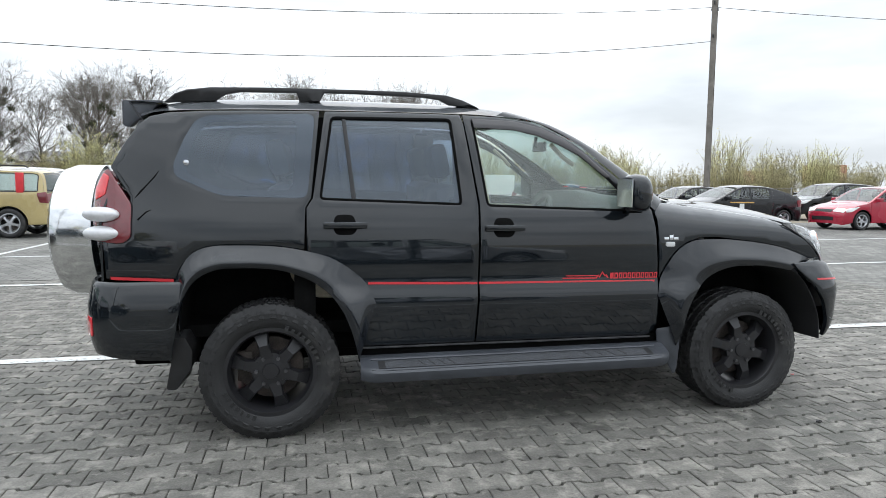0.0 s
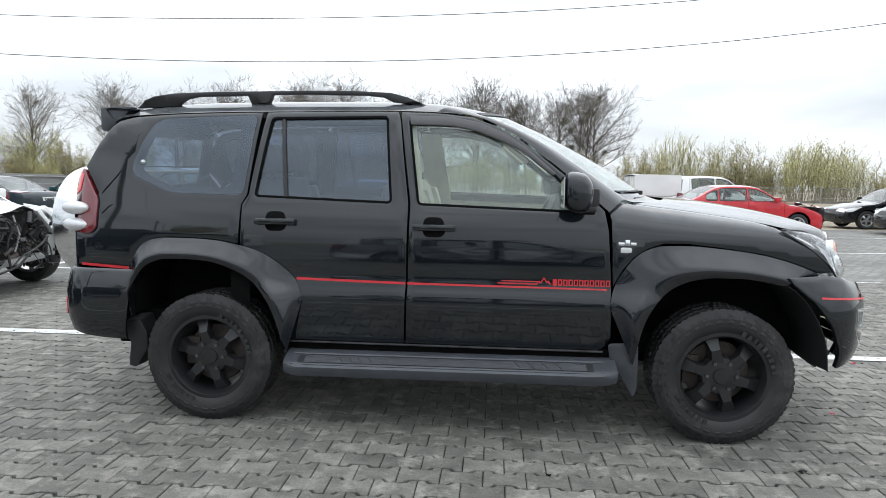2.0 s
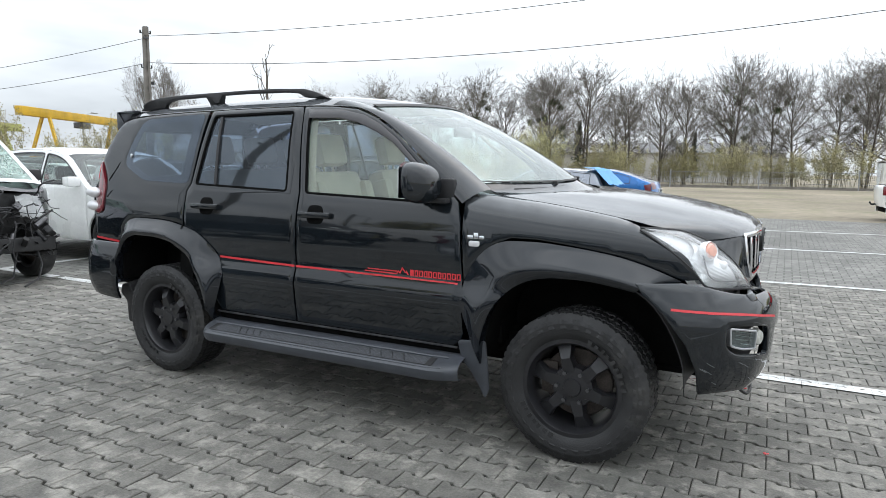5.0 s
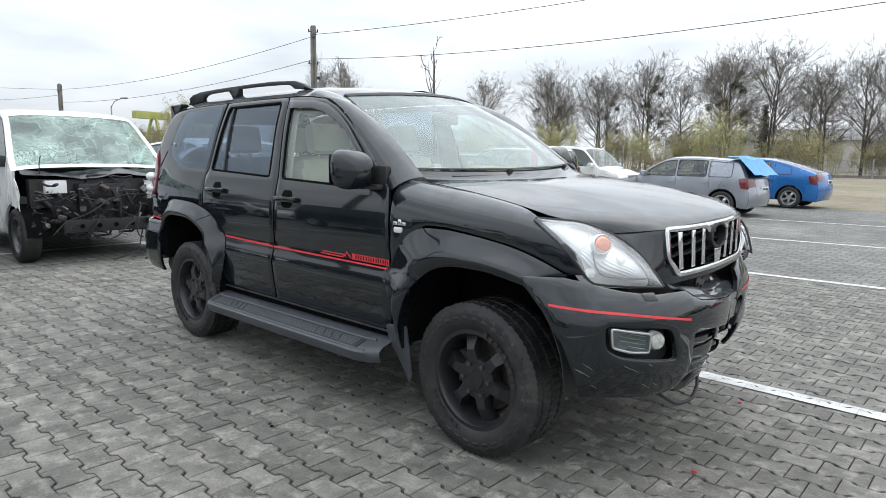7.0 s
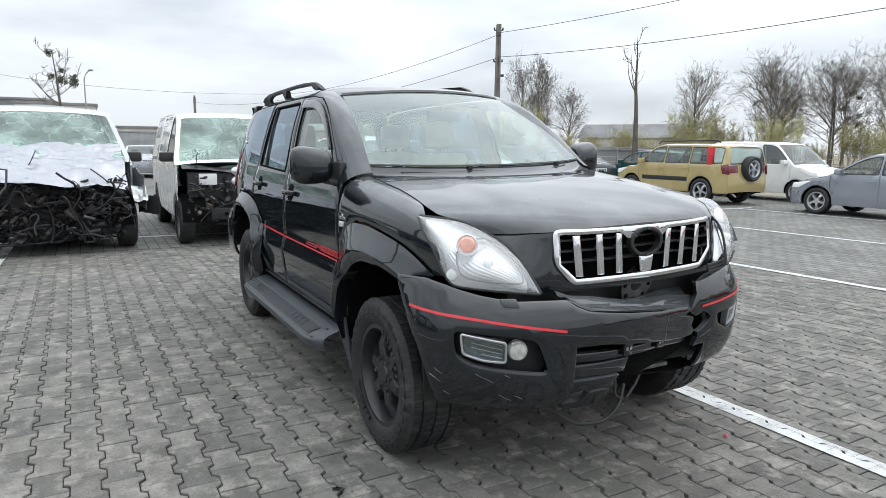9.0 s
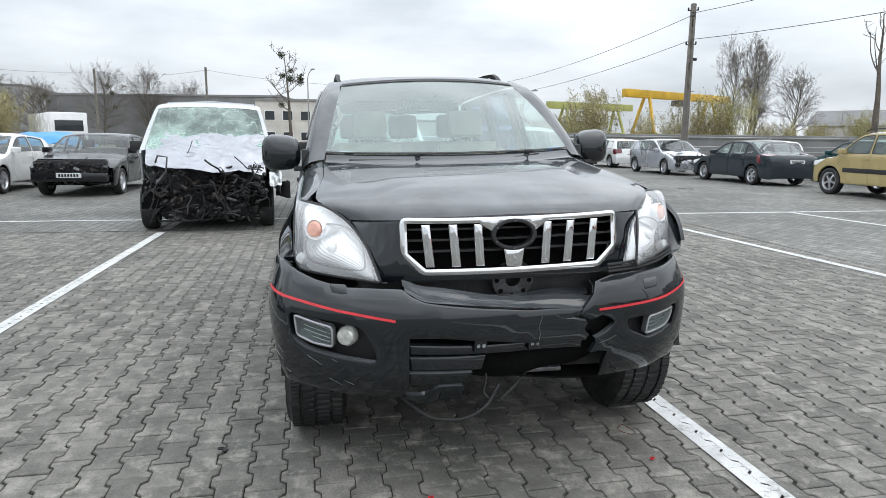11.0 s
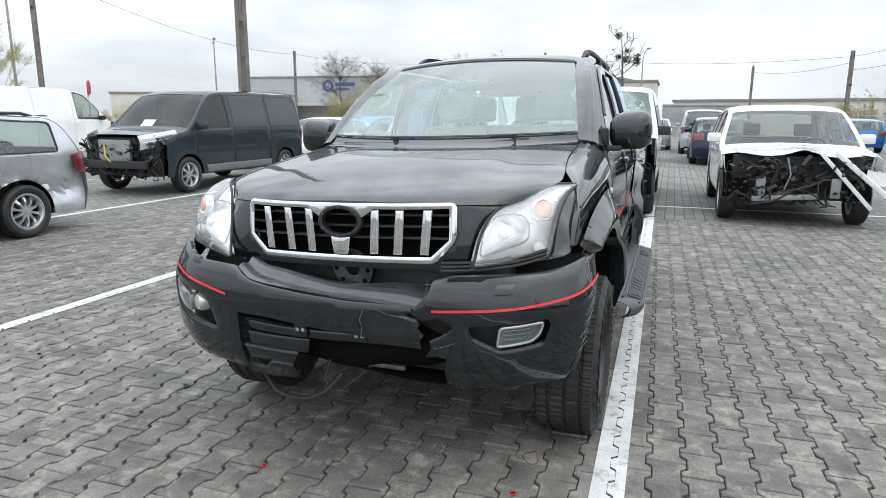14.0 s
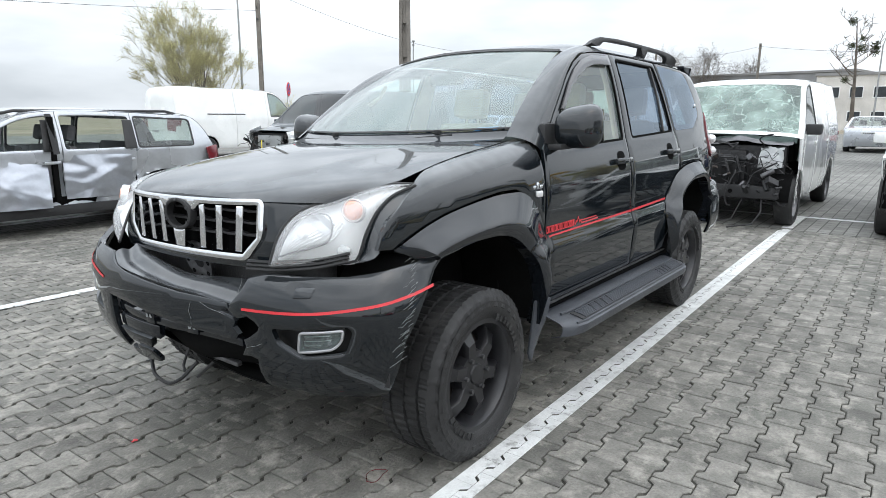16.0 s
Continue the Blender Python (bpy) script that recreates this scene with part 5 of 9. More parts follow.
PEARL = mat("pearl_lamp_shell", (0.66, 0.66, 0.67), 0.3, 0.2, var=0.08, scale=20)
BORDER = mat("dark_glass_border", (0.010, 0.012, 0.016), 0.2, var=0.1, scale=4, coat=1.0, spec=0.0)
BORDER.node_tree.nodes["Principled BSDF"].inputs["Coat IOR"].default_value = 1.5
for sg in (-1, 1):
    S, fl = sided(flank, sg)
    SF, _ = sided(fender_surf, sg)
    pan = part("rear_quarter", sheet(fl(QUARTER), S, [fl(inset(Q_GLASS, .012))], grid=.045, gap=.003, edge=.006), BLACK_PAINT, prado)
    w = part("quarter_window", sheet(fl(Q_GLASS), S, [fl(Q_PANE)], grid=.05, thick=.006, off=-.003, edge=.004), BORDER, prado, "black-edged tinted rear side window")
    part("pane", sheet(fl(inset(Q_GLASS, .004)), S, grid=.08, thick=0, off=.002, edge=0), PRIVACY, w)
    part("latch", lathe([(.001, 0), (.014, -.001), (.014, .006), (.001, .008)], 16), CHROME, w).matrix_basis = pose(-1.80, sg * (half_width(-1.80, 1.475) + .006), 1.475, 0, 0, 0 if sg > 0 else 180)
    for nm, out, g, gm in (("rear_door", REAR_DOOR, R_GLASS, PRIVACY), ("front_door", FRONT_DOOR, F_GLASS, CLEAR)):
        d = part(nm, sheet(fl(out), S, [fl(g)], grid=.045, gap=.003, edge=.006), BLACK_PAINT, prado)
        part("window_pane", sheet(fl(inset(g, -.006)), S, grid=.08, thick=0, off=-.010, edge=0), gm, d, "tinted side window" if gm is PRIVACY else "clear side window")
        part("window_seal", sheet(fl(inset(g, -.009)), S, [fl(inset(g, .004))], grid=.06, thick=.01, off=.0015, edge=.002), DARK, d)
        xh = -1.003 if nm == "rear_door" else -.130
        bm = bmesh.new()
        yv = half_width(xh, 1.15)
        zh = 1.158 if nm == "rear_door" else 1.140
        add_box(bm, xh - .115, xh + .115, -.018, .012, zh - .017, zh + .017, .011)
        for v in bm.verts:
            v.co.y = (-yv - .028 + .018 * (abs(v.co.x - xh) / .115) ** 3) + v.co.y
        if sg > 0:
            mirror_bm(bm)
        part("door_handle", bm, BLACK_PAINT, d)
        cup = soften([(xh - .065, zh - .02), (xh - .055, zh + .055), (xh + .045, zh + .055), (xh + .065, zh - .02), (xh + .04, zh - .052), (xh - .045, zh - .052)], .03, 3)
        part("handle_cup", sheet(fl(cup), S, grid=.03, thick=.004, off=.0025, edge=.004), DARK, d)
    for x0, x1, x2, x3 in ((-1.165, -1.06, -1.16, -1.27), (-.385, -.305, -.225, -.335)):
        part("pillar_backing", sheet(fl([(x0, 1.75), (x3, 1.22), (x3, .62), (x2, .62), (x2, 1.22), (x1, 1.75)]), S, grid=.15, thick=0, off=-.035, edge=0), DARK, prado)
    div = soften([(-1.012, 1.722), (-.992, 1.722), (-.945, 1.292), (-.967, 1.292)], .004, 2)
    part("window_divider", sheet(fl(div), S, grid=.06, thick=.012, off=.003, edge=.003), TRIM, prado)
    rain = [(-.29, 1.742), (-.043, 1.734), (.115, 1.700), (.24, 1.644), (.361, 1.564), (.515, 1.430), (.490, 1.420), (.335, 1.545), (.215, 1.606), (.09, 1.655), (-.043, 1.684), (-.278, 1.692)]
    part("wind_deflector", sheet(fl(rain), S, grid=.05, thick=.012, off=.016, edge=.006), mat("smoked_plastic", (.035, .032, .034), .18, coat=.5, var=.1), prado)
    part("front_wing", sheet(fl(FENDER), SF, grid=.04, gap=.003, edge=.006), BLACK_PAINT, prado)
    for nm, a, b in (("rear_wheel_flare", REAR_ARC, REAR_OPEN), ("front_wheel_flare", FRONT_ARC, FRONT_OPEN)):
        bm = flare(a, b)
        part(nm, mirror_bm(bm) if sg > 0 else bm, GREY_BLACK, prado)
    # stripes, badge, side repeater
    for x0, z0, x1, z1, h in ((-2.165, .893, -1.862, .880, .015), (-.885, .848, -.283, .836, .013), (-.272, .836, .806, .828, .013), (.215, .853, .425, .851, .007), (.235, .866, .425, .865, .006)):
        part("red_stripe", sheet(fl([(x0, z0 - h / 2), (x1, z1 - h / 2), (x1, z1 + h / 2), (x0, z0 + h / 2)]), S, grid=.04, thick=.001, off=.0025, edge=0), RED_FILM, prado)
    peaks = [(.415, .850), (.432, .872), (.440, .862), (.458, .890), (.476, .866), (.482, .874), (.498, .850), (.490, .850), (.480, .862), (.474, .858), (.458, .878), (.442, .852), (.432, .862), (.424, .850)]
    part("red_peak_mark", sheet(fl(peaks), S, grid=.05, thick=.001, off=.0025, edge=0), RED_FILM, prado)
    for k in range(11):
        x0 = .505 + k * .0275
        bar_ = [(x0, .846), (x0 + .0225, .846), (x0 + .0225, .880), (x0, .880)]
        part("red_bar", sheet(fl(bar_), S, [fl(inset(bar_, .0065))] if k != 0 else [], grid=.05, thick=.001, off=.0025, edge=0), RED_FILM, prado)
    badge = bmesh.new()
    for x0, z0, x1, z1 in ((.838, 1.066, .868, 1.082), (.872, 1.066, .896, 1.095), (.900, 1.066, .928, 1.082)):
        sheet(fl([(x0, z0), (x1, z0), (x1, z1), (x0, z1)]), S, grid=.05, thick=.004, off=.004, edge=.001, bm=badge)
    part("chrome_badge", badge, CHROME, prado)
    part("side_repeater", sheet(fl(soften([(.848, 1.028), (.905, 1.028), (.905, 1.056), (.848, 1.056)], .01)), S, grid=.03, thick=.012, off=.010, edge=.004), mat("clear_repeater", (.6, .6, .6), .15, coat=1), prado, "small clear side repeater lamp")
    # sill, running board, mud flaps
    part("sill", sheet(fl([(-.95, .50), (.82, .50), (.84, .40), (-.93, .40)]), S, grid=.08, thick=.03, off=-.02), DARK, prado)
    part("sill_trim", sheet(fl([(-.94, .496), (.78, .498), (.78, .489), (-.94, .487)]), S, grid=.08, thick=.01, off=.004, edge=.002), STEEL, prado)
    bm = bmesh.new()

    def board(u, v, sg=sg):
        x = -.93 + 1.77 * u
        e = min(1, u / .05, (1 - u) / .07)
        prof = smooth_line([(0, .83, .425), (.12, .90, .440), (.25, .965, .428), (.72, 1.045, .405), (.85, 1.065, .385), (.93, 1.055, .345), (1, .98, .330)])
        y, z = prof(v)
        y = .83 + (y - .83) * (.72 + .28 * max(0, e) ** .5)
        return Vector((x, sg * y, z - .012 * (1 - u) + .02))
    rb = part("running_board", loft(board, 40, 18, .004), GREY_TRIM, prado, "grey plastic running board with ribbed tread")
    pad = part("tread_pad", loft(lambda u, v: board(.05 + .88 * u, .29 + .43 * v) + Vector((0, 0, .0045)), 40, 8, .003), TRIM, rb, "black ribbed tread pad")
    for k in range(9):
        part("tread_rib", tube([board(.07 + .84 * q / 16, .32 + .046 * k) + Vector((0, 0, .006)) for q in range(17)], .0032, 5), GREY_TRIM, pad)
    for k in range(8):
        a_ = (.17, .20, .23, .26, .70, .74, .78, .82)[k]
        part("tread_bar", tube([board(a_ + .02 * q / 4, .34 + .34 * q / 4) + Vector((0, 0, .0075)) for q in range(5)], .0035, 5), TRIM, pad)
    part("board_edge", tube([board(.03 + .93 * q / 20, .76) + Vector((0, sg * .002, .002)) for q in range(21)], .006, 6), GREY_TRIM, rb)
    part("board_edge", tube([board(.03 + .93 * q / 20, .24) + Vector((0, 0, .006)) for q in range(21)], .007, 6), GREY_TRIM, rb)
    flap = [(.80, .545), (.955, .560), (.962, .44), (.965, .30), (.945, .25), (.90, .33), (.86, .40), (.82, .44)]
    part("front_mud_flap", sheet(fl(soften(flap, .02)), (lambda f: lambda x, z: f(x, z) + Vector((0, sg * (.05 * (.56 - z) + .02), 0)))(S), grid=.04, thick=.012, off=.01), GREY_TRIM, prado)
    flap = [(-1.955, .50), (-1.915, .565), (-1.825, .575), (-1.79, .50), (-1.80, .40), (-1.885, .285), (-1.935, .29), (-1.90, .44)]
    part("rear_mud_flap", sheet(fl(soften(flap, .015)), S, grid=.04, thick=.25, off=-.02), TRIM, prado)
    # tail lamp with two bulging silver rings
    tl = soften([(-2.178, 1.442), (-2.062, 1.265), (-2.062, 1.10), (-2.10, 1.068), (-2.245, 1.075), (-2.275, 1.20), (-2.262, 1.33), (-2.215, 1.425)], .02, 3)

    def lamp_surf(x, z):
        y = half_width(x, z) + .012
        k = max(0, (-2.13 - x) / .15)
        return Vector((x, -(y - .10 * k ** 2), z))
    LS, _ = sided(lamp_surf, sg)
    lamp = part("tail_light", sheet(fl(tl), LS, grid=.03, thick=.04, edge=.006), RED_LENS, prado, "dark red tail light with silver bulges")
    hot = soften([(-2.20, 1.42), (-2.17, 1.40), (-2.19, 1.31), (-2.25, 1.28), (-2.25, 1.34)], .01, 3)
    part("brake_lens", sheet(fl(hot), LS, grid=.03, thick=.004, off=.004, edge=.003), BRIGHT_RED, lamp)
    for z in (1.212, 1.117):
        bm = bmesh.new()
        bmesh.ops.create_uvsphere(bm, u_segments=20, v_segments=12, radius=1)
        bmesh.ops.transform(bm, matrix=pose(-2.205, sg * .835, z, 0, 0, sg * 16) @ Matrix.Diagonal((.095, .045, .038, 1)), verts=bm.verts)
        part("silver_bulge", bm, PEARL, lamp)
    # wing mirror
    def shell(u, v, e=.62):
        th, ph = math.pi * (u - .5), 2 * math.pi * v
        pw = lambda q: math.copysign(abs(q) ** e, q)
        x, y, z = pw(math.cos(th)) * pw(math.cos(ph)), pw(math.cos(th)) * pw(math.sin(ph)), pw(math.sin(th))
        taper = 1 - .28 * max(0, x) ** 2
        return Vector((.612 + .078 * x, sg * (.985 + .108 * y * (1 - .10 * max(0, x))) - sg * .03 * max(0, x), 1.338 + .100 * z * taper * (1 + .06 * y) - .012 * x))
    bm = loft(shell, 28, 40)
    bmesh.ops.remove_doubles(bm, verts=bm.verts, dist=.0008)
    mh = part("door_mirror", bm, BLACK_PAINT, prado, "black door mirror housing")
    bm = bmesh.new()
    add_box(bm, .60, .72, sg * .86 - .05, sg * .86 + .08, 1.235, 1.262, .010)
    add_box(bm, .60, .74, sg * .845 - .02, sg * .845 + .02, 1.225, 1.36, .015)
    part("mirror_arm", bm, TRIM, mh)
    bm = bmesh.new()
    add_box(bm, .534, .538, sg * .985 - .088, sg * .985 + .088, 1.262, 1.415, .0)
    part("mirror_glass", bm, CHROME, mh)
    # roof rail
    out = [(-1.94, 1.80), (-1.88, 1.845), (-1.82, 1.868), (-1.70, 1.884), (-1.44, 1.893), (-.915, 1.899), (-.655, 1.898), (-.413, 1.887), (-.317, 1.862), (-.205, 1.815)]
    low = [(-.40, 1.835), (-.455, 1.862), (-.55, 1.872), (-.9, 1.878), (-1.10, 1.876), (-1.130, 1.826), (-1.235, 1.822), (-1.252, 1.872), (-1.55, 1.866), (-1.62, 1.852), (-1.68, 1.815)]
    out = [(x, z) for x, z in out]
    RS, fr = sided(lambda x, z: Vector((x, -.632 - .0 * x + (.02 if z < 1.83 else 0), z - .004)), sg)
    part("roof_rail", sheet(fr(out + low), RS, grid=.04, thick=.032, edge=.006), TRIM, prado, "matt black roof rail")
    # A pillar, between screen and door
    DOORLINE = smooth_line([(0, -.137, 1.768), (.2, .051, 1.748), (.36, .19, 1.697), (.52, .328, 1.618), (.66, .448, 1.526), (.80, .568, 1.430), (1, .79, 1.235)])

    def pillar(u, v, sg=sg):
        x, z = DOORLINE(u)
        a = Vector((x, sg * (half_width(x, z) - .002), z + .002))
        b = screen_at(min(1, u * 1.02), sg)
        if u < .15:
            b = b.lerp(Vector((x, sg * .62, 1.815)), (1 - u / .15) * .6)
        m = a.lerp(b, .45) + Vector((.02, sg * .034, .030))
        return a * (1 - v) ** 2 + m * 2 * v * (1 - v) + b * v * v

    def screen_at(t, u):
        top = Vector((.225 - .14 * u * u, .600 * u, 1.795 - .028 * u * u))
        low_ = Vector((1.16 - .27 * u * u, .735 * u, 1.285 + .022 * u * u))
        bul = math.sin(math.pi * t) * .028
        return top.lerp(low_, t) + Vector((bul * .55, 0, bul))
    part("screen_pillar", loft(pillar, 30, 8), BLACK_PAINT, prado)
    # wheels, arches
    for xc, opening in ((-1.395, REAR_OPEN), (1.395, FRONT_OPEN)):
        wheel(prado, pose(xc, sg * .795, .389, 0, 0, 0 if sg < 0 else 180), .361, .262, "six", RIM_BLACK, tread=True)
        fo = smooth_line([(k, *p) for k, p in enumerate(opening)])
        part("wheel_arch_liner", loft(lambda u, v: Vector((fo(u * 12)[0], sg * (.90 - .36 * v), fo(u * 12)[1] + .02)), 24, 3, .004), DARK, prado)
        bm = bmesh.new()
        add_box(bm, xc - .55, xc + .5, sg * .50 - .01, sg * .50 + .01, .42, 1.0)
        part("inner_wing", bm, DARK, prado)
        if xc > 0:
            front = smooth_line([(0, 1.62, .93), (.3, 1.76, .84), (.6, 1.86, .70), (.85, 1.91, .56), (1, 1.92, .45)])
            part("arch_front_liner", loft(lambda u, v: Vector((front(u)[0] - .02 - .02 * math.sin(v * 3.14), sg * ((.934 if sg < 0 else .86) - .42 * v), front(u)[1])), 12, 4, .004), TRIM, prado)

# windscreen, roof, cowl
part("windscreen", loft(lambda u, v: screen_at(.02 + (.885 + .025 * (2 * v - 1) ** 2) * u, -1 + 2 * v), 20, 24), SCREEN, prado, "clear laminated windscreen")
bm = loft(lambda u, v: screen_at(.900 + .025 * (2 * v - 1) ** 2 + .012 * u, -1 + 2 * v) + Vector((.002, 0, .003)), 2, 24, .003)
part("screen_lower_band", bm, TRIM, prado)
bm = loft(lambda u, v: screen_at(-.015 + .04 * u, -1 + 2 * v) + Vector((.003, 0, .004)), 3, 24, .003)
part("screen_upper_band", bm, TRIM, prado)
ROOF_EDGE = smooth_line([(-2.03, 1.712), (-1.95, 1.738), (-1.7, 1.755), (-1.2, 1.768), (-.35, 1.774), (-.10, 1.765), (.06, 1.742)])


ROOF_C = smooth_line([(-2.03, 1.800), (-1.8, 1.838), (-1.4, 1.858), (-.8, 1.865), (-.35, 1.860), (-.10, 1.846), (.08, 1.823), (.225, 1.795)])


def roof(u, v):
    s = -1 + 2 * v
    a = abs(s)
    k = max(0, (u - .70) / .30)
    xc = -2.03 + u * 2.255
    y0 = half_width(min(xc, .06), ROOF_EDGE(min(xc, .06))) * s
    x = xc - .14 * (abs(y0) / .6) ** 2 * k ** 1.5
    xe = min(x, .06)
    ye, ze, zc = half_width(xe, ROOF_EDGE(xe)), ROOF_EDGE(xe), ROOF_C(xc)
    y = ye * math.copysign(a ** .96, s)
    z = zc + (ze - zc) * (.30 * a ** 2 + .70 * a ** 7)
    if k > 0:
        zf = zc - .028 * (abs(y) / .6) ** 2
        if abs(y) > .6:
            zf -= (zf - ze) * ((abs(y) - .6) / max(ye - .6, .01)) ** 1.5
        z += (zf - z) * k * k
    return Vector((x, y, z))


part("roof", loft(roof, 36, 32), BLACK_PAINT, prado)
part("cowl", loft(lambda u, v: screen_at(.908 + .025 * (2 * v - 1) ** 2, -1 + 2 * v).lerp(Vector((1.262 - .33 * (2 * v - 1) ** 2, .735 * (2 * v - 1), 1.283 + .012 * (2 * v - 1) ** 2)), u) - Vector((0, 0, .006 + .010 * math.sin(math.pi * u))), 8, 24, .004), GREY_BLACK, prado)
for y0, y1 in ((.50, .02), (-.16, -.60)):
    arm = part("wiper", tube([screen_at(.945 + .006 * k, y0 / .735 + (y1 - y0) / .735 * k / 6) + Vector((0, 0, -.004)) for k in range(7)], .005, 6), TRIM, prado)
    q = screen_at(.925, y0 / .735 - .10)
    part("washer_jet", box(q.x - .012, q.x + .014, q.y - .014, q.y + .014, q.z - .01, q.z + .012, .005), TRIM, arm)


# bonnet and nose
HOOD_C = smooth_line([(1.24, 1.290), (1.45, 1.268), (1.7, 1.232), (1.9, 1.196), (2.03, 1.165), (2.095, 1.140), (2.125, 1.112)])


def hood(u, v):
    s = -1 + 2 * v
    a = abs(s)
    xc = 1.24 + (2.122 - 1.24) * u
    rear, front = .33 * a * a, .079 * a * a + .13 * a ** 5
    x = xc - rear * (1 - u) - front * u
    xe = xc - .33 * (1 - u) - .209 * u
    y = HOOD_Y(xe) * s
    zc, ze = HOOD_C(xc), HOOD_Z(xe) - .003
    z = zc + (ze - zc) * (.35 * a ** 2 + .65 * a ** 5)
    rise = 1 / (1 + math.exp((a - .62) * 30))
    z += .011 * rise * math.sin(math.pi * min(1, u * 1.08)) if u < .92 else 0
    return Vector((x, y, z + .003))


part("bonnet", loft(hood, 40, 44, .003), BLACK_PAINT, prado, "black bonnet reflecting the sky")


def nose(y, z):
    return Vector((2.122 - .04 * (y / .47) ** 2 - .13 * max(0, (z - .93) / .17) ** 1.3 * (abs(y) / .65) ** 5, y, z + .001))


GRILLE = soften([(-.452, 1.122), (.452, 1.122), (.452, .985), (.372, .898), (-.372, .898), (-.452, .985)], .03, 4)
surround = [(-.648, 1.098), (-.5, 1.116), (-.3, 1.124), (0, 1.130), (.3, 1.124), (.5, 1.116), (.622, 1.100), (.552, 1.06), (.524, 1.01), (.500, .94), (.488, .880), (.44, .872), (-.46, .872), (-.555, .868), (-.568, .93), (-.592, 1.0), (-.618, 1.05)]
part("nose_panel", sheet(surround, nose, [inset(GRILLE, .012)], grid=.04, thick=.03, off=-.004), BLACK_PAINT, prado)
V_RING = [(.092 * math.cos(a) - .004, 1.052 + .062 * math.sin(a)) for a in (2 * math.pi * k / 28 for k in range(28))]
inner = [(-.425, 1.100), (-.145, 1.100), (-.088, 1.062)] + [(-.004 + .078 * math.cos(a), 1.052 + .050 * math.sin(a)) for a in (math.pi * (1 - k / 12) for k in range(13))] + [(.080, 1.062), (.137, 1.100), (.425, 1.100), (.425, .985), (.355, .922), (-.355, .922), (-.425, .985)]
gr = part("grille", sheet(GRILLE, nose, [inner], grid=.035, thick=.03, off=.010, edge=.009), CHROME, prado, "chrome grille frame with vertical bars")
for y, lean in ((-.355, .022), (-.248, .018), (-.148, .012), (.140, -.012), (.240, -.018), (.347, -.022)):
    part("vertical_bar", sheet([(y - .017, 1.095), (y + .017, 1.095), (y + lean * .8 + .017, .930), (y + lean * .8 - .017, .930)], nose, grid=.05, thick=.035, off=.004, edge=.008), CHROME, gr)
for z in (1.075, 1.032, .988):
    part("cross_bar", sheet([(-.43, z - .004), (.43, z - .004), (.43, z + .004), (-.43, z + .004)], nose, grid=.06, thick=.03, off=-.022, edge=.001), TRIM, gr)
part("grille_backing", sheet(surround, nose, grid=.08, thick=.0, off=-.075, edge=0), DARK, gr)
ring = part("emblem_ring", sheet(V_RING, nose, [[((x + .004) * .82 - .004, 1.052 + (z - 1.052) * .78) for x, z in V_RING]], grid=.02, thick=.03, off=.017, edge=.004), TRIM, gr, "empty black emblem ring")
for k in range(6):
    a = math.pi * k / 3 + .5
    q = nose(-.004 + .082 * math.cos(a), 1.052 + .054 * math.sin(a))
    part("screw", tube([q + Vector((.014, 0, 0)), q + Vector((.022, 0, 0))], .005, 6), STEEL, gr)
part("emblem_foot", sheet(soften([(-.046, .995), (.038, .995), (.026, .925), (-.034, .925)], .008), nose, grid=.03, thick=.03, off=.014, edge=.006), CHROME, gr)

